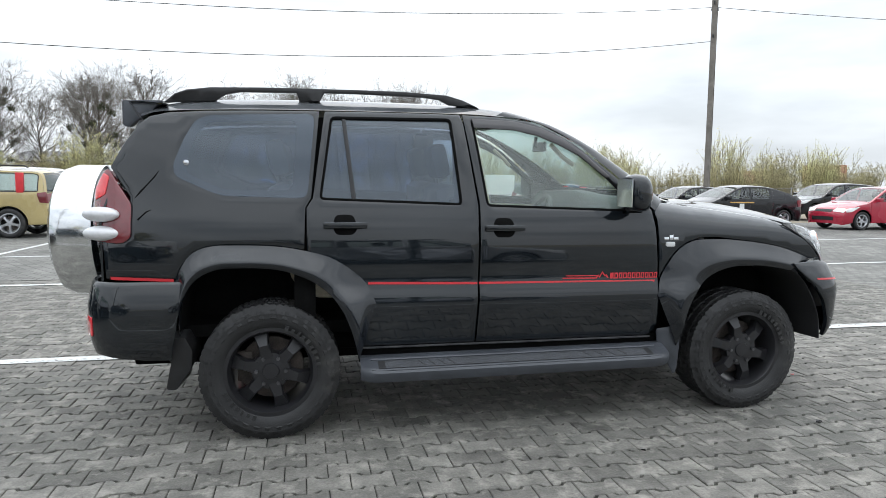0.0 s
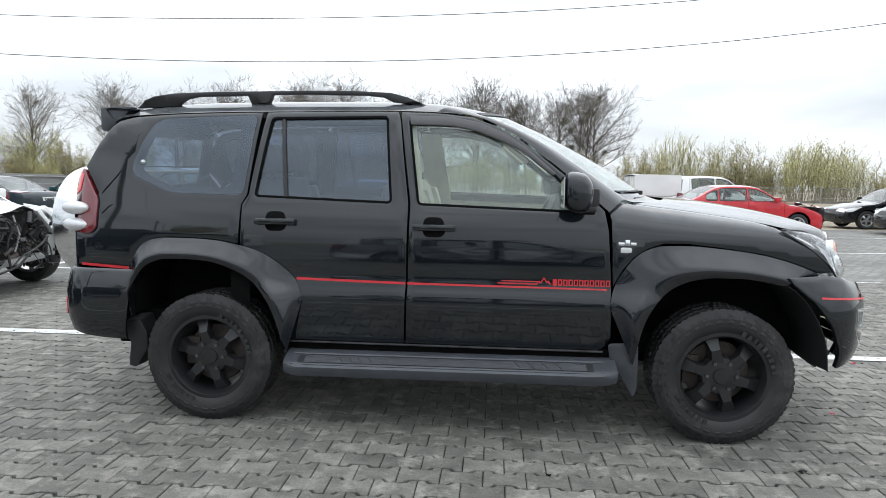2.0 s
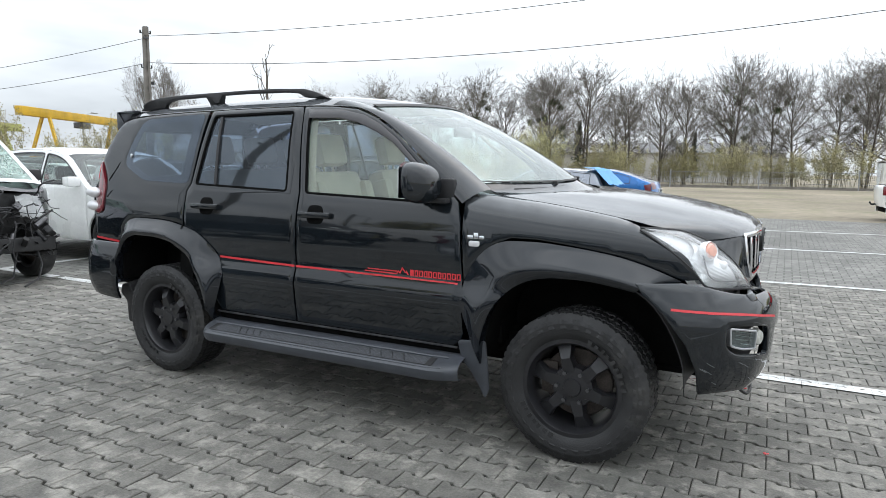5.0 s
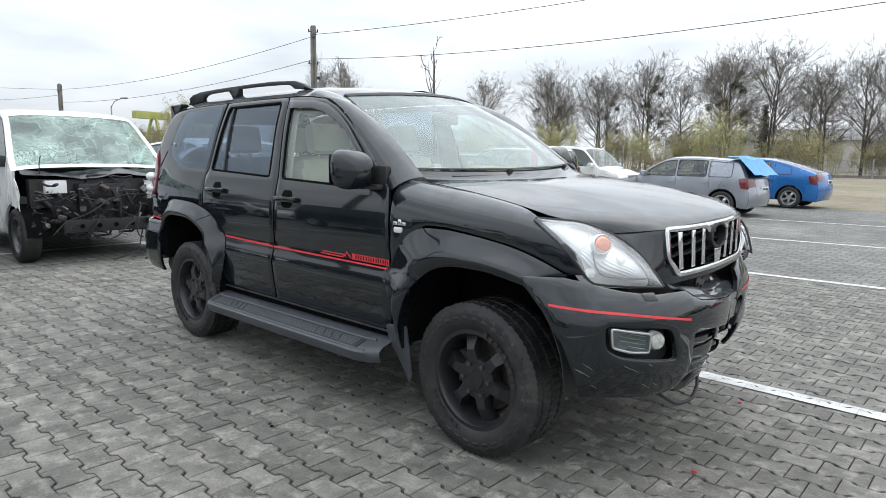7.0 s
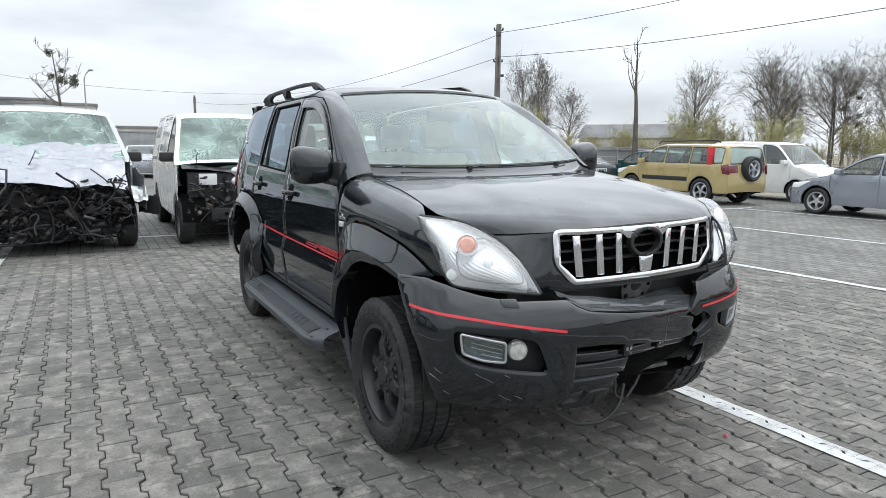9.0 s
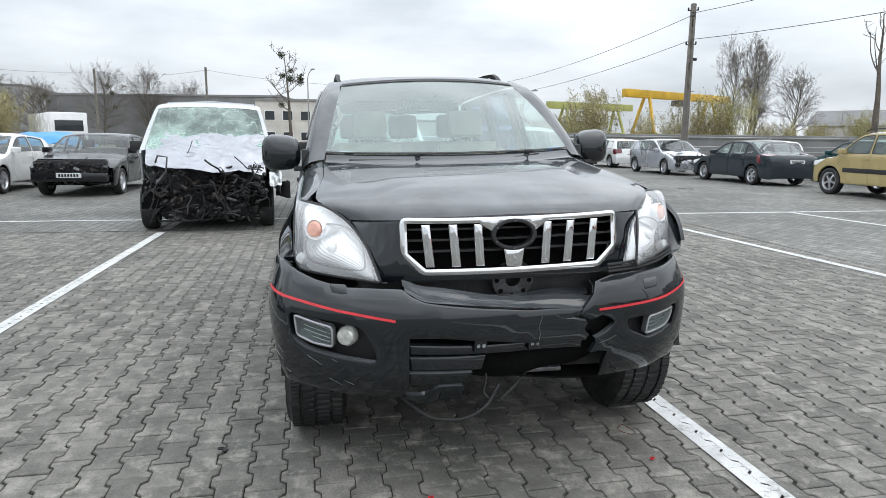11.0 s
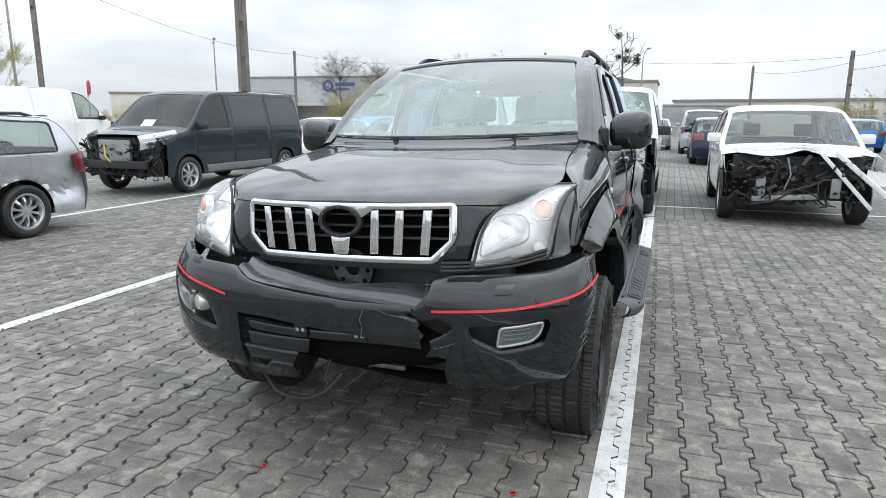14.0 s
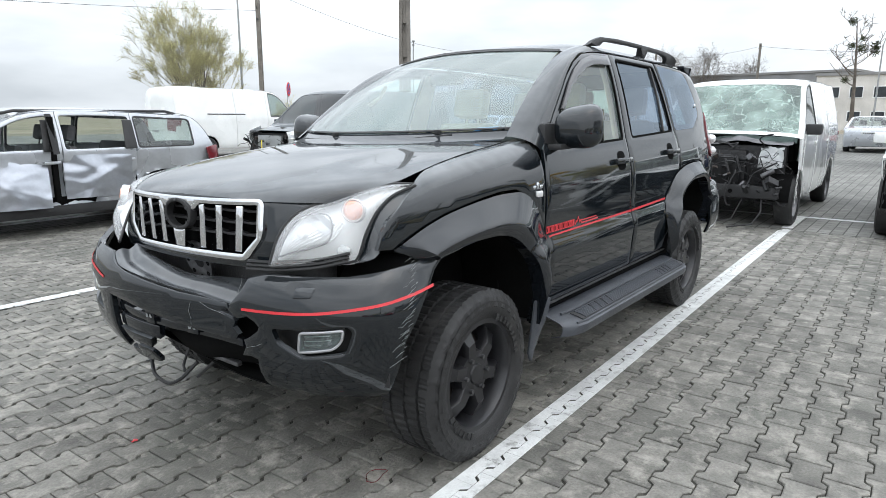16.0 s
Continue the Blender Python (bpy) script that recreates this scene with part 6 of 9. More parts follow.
# headlamps
def headlamp(sg):
    e1 = smooth_line([(0, 1.665, .842, 1.158), (.3, 1.80, .755, 1.150), (.55, 1.915, .662, 1.105), (.8, 2.03, .582, 1.010), (1, 2.112, .536, .886)])
    e2 = smooth_line([(0, 1.665, .850, 1.150), (.25, 1.775, .868, 1.085), (.5, 1.90, .868, .985), (.66, 1.955, .845, .918), (.8, 2.025, .735, .900), (1, 2.112, .541, .881)])
    wing_edge = e2
    if sg > 0:
        # knocked inwards and turned by the blow
        e1 = smooth_line([(0, 1.682, .833, 1.151), (.12, 1.722, .776, 1.156), (.3, 1.786, .699, 1.146), (.5, 1.893, .630, 1.114), (.7, 2.014, .580, 1.080), (.85, 2.081, .548, 1.012), (1, 2.120, .526, .903)])
        e2 = smooth_line([(0, 1.682, .838, 1.148), (.2, 1.782, .818, 1.122), (.4, 1.854, .800, 1.070), (.58, 1.903, .786, .996), (.72, 1.943, .763, .905), (.85, 2.030, .650, .898), (1, 2.120, .530, .896)])

    def f(u, v, deep=0.0):
        a, b = Vector(e1(u)), Vector(e2(u))
        p = a.lerp(b, v)
        k = math.sin(math.pi * v) * math.sin(math.pi * min(1, u * .9 + .1)) ** .7
        p += Vector((.052, .035, .012)) * k
        p -= Vector((.8, .45, .25)) * deep
        p.y *= sg
        return p
    body = part("headlight", loft(lambda u, v: f(u, v, .075), 16, 12), LAMP_SILVER, prado, "large clear headlight with orange indicator")
    part("lens", loft(lambda u, v: f(u, v), 24, 16), LENS, body)
    rim_ = bmesh.new()
    for v, r_ in ((0.0, .006), (1.0, .005)):
        add_tube(rim_, [f(k / 24, v) for k in range(25)], r_, 6)
    part("lamp_edge", rim_, TRIM, body)
    if sg > 0:
        part("lamp_surround", loft(lambda u, v: f(u, 1.0, .012).lerp(Vector(wing_edge(u)) - Vector((.016, .009, .005)) + Vector((-.01, .004, .004)), v), 20, 4), BLACK_PAINT, prado)
    # fluted bowl, bulb, indicator and side light
    u0, du, v0, dv = (.47, .47, .06, .70) if sg < 0 else (.60, .37, .05, .52)
    bowl = part("reflector_bowl", loft(lambda a, b: f(u0 + du * a, v0 + dv * b, .060 - .035 * math.sin(math.pi * a) * math.sin(math.pi * b) + .0014 * math.sin(b * 75)), 14, 72), LAMP_CHROME, body, "fluted chrome reflector")
    for cu, cv, ru, rv, deep in ((u0 + .47 * du, v0 + .51 * dv, .44 * du, .53 * dv, .024),):
        part("reflector_rim", tube([f(cu + ru * math.cos(a), cv + rv * math.sin(a), deep) for a in (2 * math.pi * k / 32 for k in range(33))], .0035, 6), STEEL, body)
    part("reflector_hood", loft(lambda a, b: f(u0 + .07 * du + .21 * du * a, v0 + .14 * dv + .71 * dv * b, .020 + .020 * math.sin(math.pi * a)), 4, 12), ALLOY, body)
    c = f(u0 + .49 * du, v0 + .49 * dv, .018)
    part("bulb_cap", lathe([(.001, .014), (.014, .011), (.020, .0), (.018, -.03)], 18, "x"), LAMP_CHROME, bowl).matrix_basis = Matrix.Translation(c) @ pose(0, 0, 0, 0, 0, sg * 18)
    q = Vector((1.958, -.785, 1.070)) if sg < 0 else f(.49, .55, .022)
    part("indicator", lathe([(.001, .010), (.024, .008), (.033, .0), (.033, -.03)], 24, "x"), ORANGE, body, "orange indicator lens").matrix_basis = Matrix.Translation(q) @ pose(0, 0, 0, 0, -12, sg * 34)
    part("indicator_ring", lathe([(.034, -.004), (.039, .002), (.042, -.004), (.042, -.03)], 24, "x"), LAMP_CHROME, body).matrix_basis = Matrix.Translation(q) @ pose(0, 0, 0, 0, -12, sg * 34)
    part("side_light", lathe([(.001, .006), (.018, .004), (.023, -.002), (.023, -.03)], 20, "x"), LAMP_GLASS, body).matrix_basis = Matrix.Translation(f(.60, .90, .012) if sg < 0 else f(.71, .80, .014)) @ pose(0, 0, 0, 0, -12, sg * 30)
    for k in range(5):
        a, b = f(.05 + k * .07, .12, .058), f(.10 + k * .07, .88, .058)
        part("reflector_rib", tube([a, a.lerp(b, .5) + Vector((.004, 0, 0)), b], .0025, 5), LAMP_CHROME, body)
    return body


for sg in (-1, 1):
    headlamp(sg)


# front bumper: s runs round its plan from the right arch (-) to the left arch (+)
PLAN = smooth_line([(0, 2.245, 0), (.40, 2.222, .40), (.66, 2.175, .655), (.85, 2.085, .81), (1.0, 1.985, .905), (1.15, 1.845, .948), (1.33, 1.665, .960)])
BUMP_OUT = smooth_line([(.42, -.075), (.48, -.035), (.56, -.008), (.66, .0), (.74, .004), (.80, -.006), (.86, -.035), (.93, -.075), (.99, -.11)])


def bumper(s, z):
    x, y = PLAN(abs(s))
    e = 1e-3
    x2, y2 = PLAN(abs(s) + e)
    d = Vector((x2 - x, y2 - y)).normalized() if abs(s) < 1.32 else Vector((-1, 0.05)).normalized()
    n = Vector((d.y, -d.x))
    fade = 1 - .5 * min(1, max(0, (abs(s) - .9) / .4))
    o = BUMP_OUT(z) * fade
    yy = math.copysign(y + n.y * o, s) - .030
    k = min(1, max(0, (yy + .35) / .70))
    return Vector((x + n.x * o - .095 * k * k * (3 - 2 * k), yy, z))


R_PIECE = [(-1.318, .925), (-1.12, .938), (-.98, .922), (-.82, .893), (-.66, .874), (-.53, .872), (-.441, .869), (-.40, .842), (-.351, .822), (-.273, .810), (-.13, .792), (.008, .778), (.062, .770), (.197, .763), (.300, .755),
           (.305, .735), (.268, .722), (.325, .705), (.335, .690), (.322, .665), (.345, .640), (.330, .618), (.246, .617), (.125, .627), (.105, .632), (-.10, .660), (-.141, .665), (-.272, .683), (-.411, .686), (-.412, .60), (-.410, .487), (-.43, .44),
           (-.447, .426), (-.514, .426), (-.64, .438), (-.80, .450), (-.94, .458), (-1.02, .455), (-1.045, .56), (-1.10, .685), (-1.19, .80), (-1.29, .885)]
R_HOLE = soften([(-.92, .766), (-.69, .750), (-.585, .730), (-.550, .66), (-.525, .590), (-.70, .615), (-.84, .634), (-.91, .668)], .03, 3)
L_PIECE = [(1.30, .945), (1.12, .925), (.94, .906), (.826, .893), (.632, .888), (.46, .882), (.379, .857), (.363, .811), (.317, .757), (.302, .730), (.345, .705), (.378, .712), (.400, .722), (.440, .706), (.458, .690), (.452, .674), (.405, .640), (.372, .625), (.380, .60),
           (.356, .559), (.400, .566), (.436, .559), (.428, .50), (.433, .428), (.605, .437), (.80, .441), (.94, .445), (.995, .45), (1.02, .54), (1.05, .655), (1.13, .79), (1.22, .89)]
L_HOLE = soften([(.845, .705), (.83, .727), (.64, .705), (.515, .694), (.535, .645), (.64, .600), (.815, .626)], .015, 3)
fb = part("front_bumper", sheet(R_PIECE, bumper, [R_HOLE], grid=.035, thick=.025, edge=.008), BLACK_PAINT, prado, "scratched black front bumper")
part("bumper_corner", sheet(L_PIECE, bumper, [L_HOLE], grid=.035, thick=.025, edge=.008), BLACK_PAINT, fb, "torn and cracked bumper corner")
for s0, z0, s1, z1 in ((-1.165, .828, -.462, .756), (.382, .747, 1.19, .841)):
    n = 24
    up = [(s0 + (s1 - s0) * k / n, z0 + (z1 - z0) * k / n + (.016 * math.sin(math.pi * k / n) if s0 < 0 else -.014 * math.sin(math.pi * k / n)) + .005) for k in range(n + 1)]
    part("red_stripe", sheet(up + [(s, z - .010) for s, z in reversed(up)], bumper, grid=.05, thick=.001, off=.0025, edge=0), RED_FILM, fb)
for sgn, hole in ((-1, R_HOLE), (1, L_HOLE)):
    part("lamp_recess", sheet(inset(hole, -.02), bumper, grid=.06, thick=0, off=-.07, edge=0), TRIM, fb)
    out = soften([(-.895, .759), (-.705, .729), (-.704, .643), (-.80, .650), (-.885, .672)] if sgn < 0 else [(.816, .718), (.806, .668), (.77, .637), (.622, .613), (.633, .697)], .018, 3)
    fog = part("fog_light", sheet(out, bumper, [inset(out, .009)], grid=.03, thick=.03, off=-.004, edge=.003), ALLOY, fb, "rectangular fog light in a chrome frame")
    part("fog_reflector", sheet(inset(out, .010), bumper, grid=.02, thick=0, off=-.03, edge=0), FOG_METAL, fog)
    part("fog_glass", sheet(inset(out, .012), bumper, grid=.05, thick=0, off=-.010, edge=0), CAR_GLASS, fog)
    for q_ in range(1, 5):
        part("lamp_rib", tube([bumper(sgn * (.645 + .035 * j if sgn > 0 else .715 + .04 * j), .628 + .017 * q_ + (.008 if sgn < 0 else .004) * j + (.018 if sgn < 0 else 0)) + Vector((-.018, 0, 0)) for j in range(4 if q_ > 1 else 3)], .0016, 5), ALLOY, fog)
    flap = soften([(-.722, .853), (-.646, .850), (-.658, .883), (-.741, .883)] if sgn < 0 else [(.607, .813), (.685, .820), (.703, .856), (.613, .852)], .012, 3)
    part("washer_cover", sheet(flap if area(flap) > 0 else flap[::-1], bumper, grid=.03, thick=.004, off=.003, edge=.004), BLACK_PAINT, fb)
q = bumper(-.650, .688)
part("driving_light", lathe([(.001, .012), (.03, .008), (.038, -.002), (.040, -.03)], 24, "x"), mat("lamp_glass_dull", (.55, .56, .52), .2, .4, coat=1, var=.2, scale=30), fb, "small round driving lamp").matrix_basis = Matrix.Translation(q + Vector((-.02, .0, 0))) @ pose(0, 0, 0, 0, 0, -28)
# slats of the lower opening, hanging lip, shelf behind the bar
part("lower_slat", sheet([(-.41, .612), (-.14, .600), (.10, .592), (.33, .576), (.33, .606), (.10, .628), (-.14, .634), (-.41, .648)], bumper, grid=.05, thick=.03, off=-.030, edge=.006), GREY_BLACK, fb)
part("lower_slat", sheet([(-.41, .540), (-.118, .526), (-.102, .593), (-.41, .600)], bumper, grid=.05, thick=.03, off=-.026, edge=.008), GREY_BLACK, fb)
part("lower_slat", sheet([(-.41, .480), (-.19, .478), (-.160, .527), (-.41, .534)], bumper, grid=.05, thick=.03, off=-.012, edge=.006), BLACK_PAINT, fb)
for s in (-.155, .078):
    part("slat_clip", sheet([(s, .604 - .04 * s), (s + .05, .602 - .04 * s), (s + .05, .655 - .08 * s), (s, .657 - .08 * s)], bumper, grid=.03, thick=.012, off=-.012, edge=.004), GREY_BLACK, fb)
    for q_ in (.014, .036):
        part("clip_hole", sheet(soften([(s + q_ - .007, .625 - .06 * s), (s + q_ + .007, .625 - .06 * s), (s + q_ + .007, .640 - .06 * s), (s + q_ - .007, .640 - .06 * s)], .005), bumper, grid=.03, thick=0, off=-.009, edge=0), SCUFF, fb)
part("hanging_lip", sheet(soften([(-.43, .430), (-.345, .425), (-.297, .474), (-.192, .470), (-.180, .412), (-.33, .402), (-.42, .408)], .02, 3), bumper, grid=.03, thick=.02, off=-.004, edge=.008), BLACK_PAINT, fb)
SHELF = smooth_line([(-.43, .860), (-.351, .820), (-.273, .808), (.008, .776), (.197, .761), (.31, .752)])
part("bumper_shelf", loft(lambda u, v: bumper(-.43 + .80 * v, min(.86, SHELF(-.43 + .80 * v))) + Vector((-.01 - .12 * u, 0, -.004 + .055 * u * (1 - .6 * (1 - v) ** 2) + .010 * math.sin(v * 9) * u + .008 * math.sin(u * 9 + v * 4))), 10, 28, .006), BLACK_PAINT, fb)
bm = bmesh.new()
add_box(bm, 1.96, 2.02, -.52, .45, .62, .74, .02)
add_box(bm, 1.9, 2.0, -.62, .62, .46, .95, .02)
part("crash_beam", bm, ENGINE, prado)
bm = lathe([(.03, 0), (.05, .004), (.085, .004), (.085, -.01), (.05, -.01)], 30, "x")
latch = part("latch_plate", bm, STEEL, prado)
latch.matrix_basis = pose(2.07, .0, .868, 0, 15, 0)
for k in range(8):
    a = math.pi * k / 4
    part("plate_hole", lathe([(.001, .0055), (.010, .0055), (.010, .003)], 10, "x"), DARK, latch).matrix_basis = pose(0, .068 * math.cos(a), .068 * math.sin(a))
bm = bmesh.new()
add_box(bm, 1.3, 1.72, -.42, .42, .40, .48, .03)
add_box(bm, -2.2, 1.3, -.62, .62, .42, .56, .04)
add_box(bm, -2.15, 1.7, -.55, -.42, .36, .50, .02)
add_box(bm, -2.15, 1.7, .42, .55, .36, .50, .02)
add_tube(bm, [(-1.395, -.75, .385), (-1.395, .75, .385)], .055, 12)
bmesh.ops.create_uvsphere(bm, u_segments=14, v_segments=10, radius=.15, matrix=pose(-1.395, 0, .385))
add_tube(bm, [(1.395, -.75, .385), (1.395, .75, .385)], .04, 10)
part("chassis", bm, DARK, prado)
def bend(pts, n=24):
    q = smooth_line([(k, *p) for k, p in enumerate(pts)])
    return [Vector(q((len(pts) - 1) * k / n)) for k in range(n + 1)]


part("loose_hose", tube(bend([(2.02, -.52, .47), (2.08, -.42, .37), (2.12, -.32, .315), (2.13, -.22, .31), (2.12, -.12, .35), (2.08, -.05, .43)]), .008, 8), TRIM, prado)
part("loose_cable", tube(bend([(2.05, -.10, .52), (2.09, -.11, .45), (2.10, -.12, .41), (2.11, -.10, .385)]), .006, 6), TRIM, prado)
part("loose_cable", tube([(2.05, .10, .50), (2.08, .02, .42), (2.09, -.04, .37)], .007, 6), TRIM, prado)
part("crash_beam", loft(lambda u, v: Vector((2.06 + .05 * math.sin(math.pi * u) - .10 * (2 * v - 1) ** 2, -.44 + .82 * v, .475 + .17 * u + .012 * math.sin(9 * v))), 6, 24, .01), DARK, prado)
part("undertray", loft(lambda u, v: Vector((1.62 + .46 * u - .08 * (2 * v - 1) ** 2, -.52 + 1.0 * v, .455 + .03 * math.sin(5 * v) * u)), 6, 16, .006), DARK, prado)
part("bent_bracket", box(2.05, 2.075, -.02, .22, .472, .490, .004), STEEL, prado)
# scuffs on the bumper's edges and cracks beside the tear
rs_ = random.Random(17)
for k in range(34):
    zz = .60 + .0105 * k + rs_.uniform(-.006, .006)
    s0 = 1.045 + .10 * max(0, (zz - .56)) ** .8 - rs_.uniform(.0, .02) + .18 * max(0, zz - .66)
    L_ = rs_.uniform(.008, .055)
    part("scuff", tube([bumper(s0 - L_ * j / 3, zz - L_ * rs_.uniform(.3, .6) * j / 3) + Vector((.001, .002, 0)) for j in range(4)], .0009, 4), SCUFF, fb)
for k in range(9):
    s0, zz, L_ = -rs_.uniform(.62, 1.02), rs_.uniform(.48, .60), rs_.uniform(.02, .06)
    part("scuff", tube([bumper(s0 - L_ * j / 3, zz + L_ * .5 * j / 3) + Vector((.0015, -.001, 0)) for j in range(4)], .0009, 4), SCUFF, fb)
for pts_ in (((.112, .632), (.118, .67), (.110, .70), (.124, .74)), ((.17, .745), (.215, .725), (.26, .718), (.29, .712)), ((.39, .60), (.44, .615), (.47, .63)), ((.355, .80), (.36, .84), (.35, .862))):
    part("crack", tube([bumper(*p) + Vector((.0015, 0, 0)) for p in pts_], .0007, 4), SCUFF, fb)
# trim strip hanging below the left headlamp
TRIM_RUN = smooth_line([(0, 2.115, .40, .905), (.3, 2.098, .50, .907), (.7, 2.035, .65, .915), (1, 1.965, .765, .938)])
for k in range(3):
    part("lamp_trim_strip", tube([Vector(TRIM_RUN(j / 10)) + Vector((.004 * k, 0, -.013 * k)) for j in range(11)], .0062, 6), TRIM, prado)

for pts_ in (((-1.935, 1.43), (-1.955, 1.40), (-1.985, 1.365), (-2.02, 1.325), (-2.045, 1.295)), ((-1.965, 1.235), (-1.99, 1.225), (-2.01, 1.205), (-2.03, 1.185))):
    part("scratch", tube([flank(*p) + Vector((0, -.0005, 0)) for p in pts_], [.001, .004, .003, .005, .002][:len(pts_)], 5), DARK, prado)
# tail: bumper, spoiler, tailgate, spare wheel in a polished cover
RPLAN = smooth_line([(0, -2.365, 0), (.40, -2.355, .40), (.72, -2.32, .715), (.93, -2.24, .885), (1.10, -2.10, .945), (1.38, -1.82, .950)])


def rbumper(s, z):
    x, y = RPLAN(abs(s))
    t = smooth_line([(.45, .10), (.52, .04), (.62, .0), (.755, .0), (.80, .02), (.865, .055), (.89, .075)])(z)
    k = min(1, abs(s) / .9)
    return Vector((x + t * (1 - .75 * max(0, k * 1.3 - .3)), math.copysign(y - t * .55 * k, s), z))


def rb_out(sg):
    return [(sg * 1.375, .875), (sg * 1.20, .878), (sg * .95, .878), (sg * .02, .88), (sg * .02, .50), (sg * .6, .50), (sg * .95, .50), (sg * 1.18, .475), (sg * 1.30, .47), (sg * 1.345, .60), (sg * 1.37, .75)]


for sg in (-1, 1):
    o = rb_out(sg)
    f = rbumper
    part("rear_bumper", sheet([(-s, z) for s, z in o], lambda s, z: rbumper(-s, z), grid=.05, thick=.02, edge=.008), BLACK_PAINT, prado)
    part("rear_reflector", sheet(soften([(-sg * .78, .60), (-sg * .90, .60), (-sg * .90, .70), (-sg * .78, .70)], .01), lambda s, z: rbumper(-s, z), grid=.04, thick=.005, off=.004, edge=.003), BRIGHT_RED, prado)
def gate(u, v):
    return Vector((-2.08 - .165 * min(1, u * 1.6) + .04 * (2 * v - 1) ** 2, (.66 + .17 * min(1, u * 1.8)) * (2 * v - 1), 1.70 - .83 * u))


part("tailgate", loft(lambda u, v: gate(.45 + .55 * u, v), 10, 16, .01), BLACK_PAINT, prado)
part("tailgate_header", loft(lambda u, v: gate(.055 * u, v), 2, 16, .01), BLACK_PAINT, prado)
for v0 in (0, .90):
    part("tailgate_pillar", loft(lambda u, v: gate(.055 + .395 * u, v0 + .10 * v), 8, 3, .01), BLACK_PAINT, prado)
part("rear_screen", loft(lambda u, v: gate(.05 + .405 * u, .09 + .82 * v) + Vector((.004, 0, 0)), 6, 10), CAR_GLASS, prado)
part("roof_spoiler", loft(lambda u, v: Vector((-1.95 - .185 * min(1, u / .55) + (.09 * max(0, u - .55) / .45) + .05 * (2 * v - 1) ** 4, (.70 - .0 * u) * (2 * v - 1) * (1 - .03 * u), 1.802 + .012 * math.sin(u * 3) - .13 * max(0, (u - .55) / .45) - .03 * (2 * v - 1) ** 4)), 16, 20, .006), GREY_BLACK, prado)
for sg in (-1, 1):
    ES, fe = sided(lambda x, z: Vector((x, -.675 + .02 * (x + 2.0), z)), sg)
    part("spoiler_end", sheet(fe(soften([(-2.128, 1.792), (-1.93, 1.800), (-1.985, 1.745), (-2.05, 1.700), (-2.10, 1.655), (-2.128, 1.665)], .012, 3)), ES, grid=.05, thick=.06, edge=.008), GREY_TRIM, prado)
cover = part("spare_wheel_cover", lathe([(.001, -.245), (.20, -.243), (.30, -.235), (.355, -.205), (.375, -.15), (.375, .0), (.34, .02)], 56, "x"), mat("polished_steel", (.72, .73, .74), .16, 1.0, var=.06, scale=5, rvar=.06), prado, "polished steel spare wheel cover")
cover.matrix_basis = pose(-2.32, -.24, 1.09)

# cabin
def cabin_seat(x, y, w=.50, head=True):
    s = part("seat", box(x - .27, x + .28, y - w / 2, y + w / 2, .72, .90, .06), CREAM, prado, "cream leather seat")
    bm = bmesh.new()
    add_box(bm, -.09, .07, -w / 2, w / 2, 0, .60, .07, pose(x - .27, y, .80, 0, -15, 0))
    for q in (-1, 1):
        add_box(bm, -.02, .11, q * w / 2 - .05, q * w / 2 + .05, .08, .52, .04, pose(x - .27, y, .80, 0, -15, 0))
    part("backrest", bm, CREAM, s)
    if head:
        n = 1 if w < .7 else 3
        for k in range(n):
            yy = y + (k - (n - 1) / 2) * .45
            bm = bmesh.new()
            add_box(bm, -.06, .05, -.135, .135, .63, .84, .05, pose(x - .27, yy, .80, 0, -13, 0))
            for q in (-.05, .05):
                add_tube(bm, [(x - .44, yy + q, 1.38), (x - .46, yy + q, 1.46)], .008, 6)
            part("headrest", bm, CREAM, s)


for y in (-.38, .38):
    cabin_seat(.02, y)
cabin_seat(-.92, 0, 1.30)
part("dashboard", loft(lambda u, v: Vector((1.02 - .17 * (2 * v - 1) ** 2 - .36 * u, .80 * (2 * v - 1), 1.265 + .03 * math.sin(math.pi * min(1, u * 1.5)) - .30 * max(0, (u - .55) / .45) + .025 * math.exp(-((2 * v - 1 - .5) / .22) ** 2) * math.sin(math.pi * u))), 12, 24, .01), mat("dark_dash", (.06, .058, .052), .6, var=.15, bump=.1, bscale=300), prado)
part("dash_front", box(.55, .62, -.70, .70, .75, 1.02, .03), CREAM_TRIM, prado)
bm = bmesh.new()
M = pose(.50, .38, 1.105, 0, -63, 0)
add_tube(bm, [M @ Vector((.19 * math.cos(a), .19 * math.sin(a), 0)) for a in (2 * math.pi * k / 28 for k in range(29))], .017, 8)
for a in (.0, 2.1, 4.2):
    add_tube(bm, [M @ Vector((.03 * math.cos(a), .03 * math.sin(a), -.03)), M @ Vector((.18 * math.cos(a), .18 * math.sin(a), 0))], .014, 6)
add_box(bm, -.06, .06, -.07, .07, -.045, -.005, .02, M)
part("steering_wheel", bm, mat("dark_leather", (.05, .045, .04), .5, var=.2), prado)
part("rear_view_mirror", box(.36, .385, -.12, .12, 1.60, 1.665, .012), TRIM, prado)
part("mirror_stalk", box(.335, .355, -.012, .012, 1.63, 1.70, .004), TRIM, prado)
part("roof_lining", loft(lambda u, v: roof(.04 + .90 * u, .06 + .88 * v) - Vector((0, 0, .035)), 10, 14), CREAM_TRIM, prado)
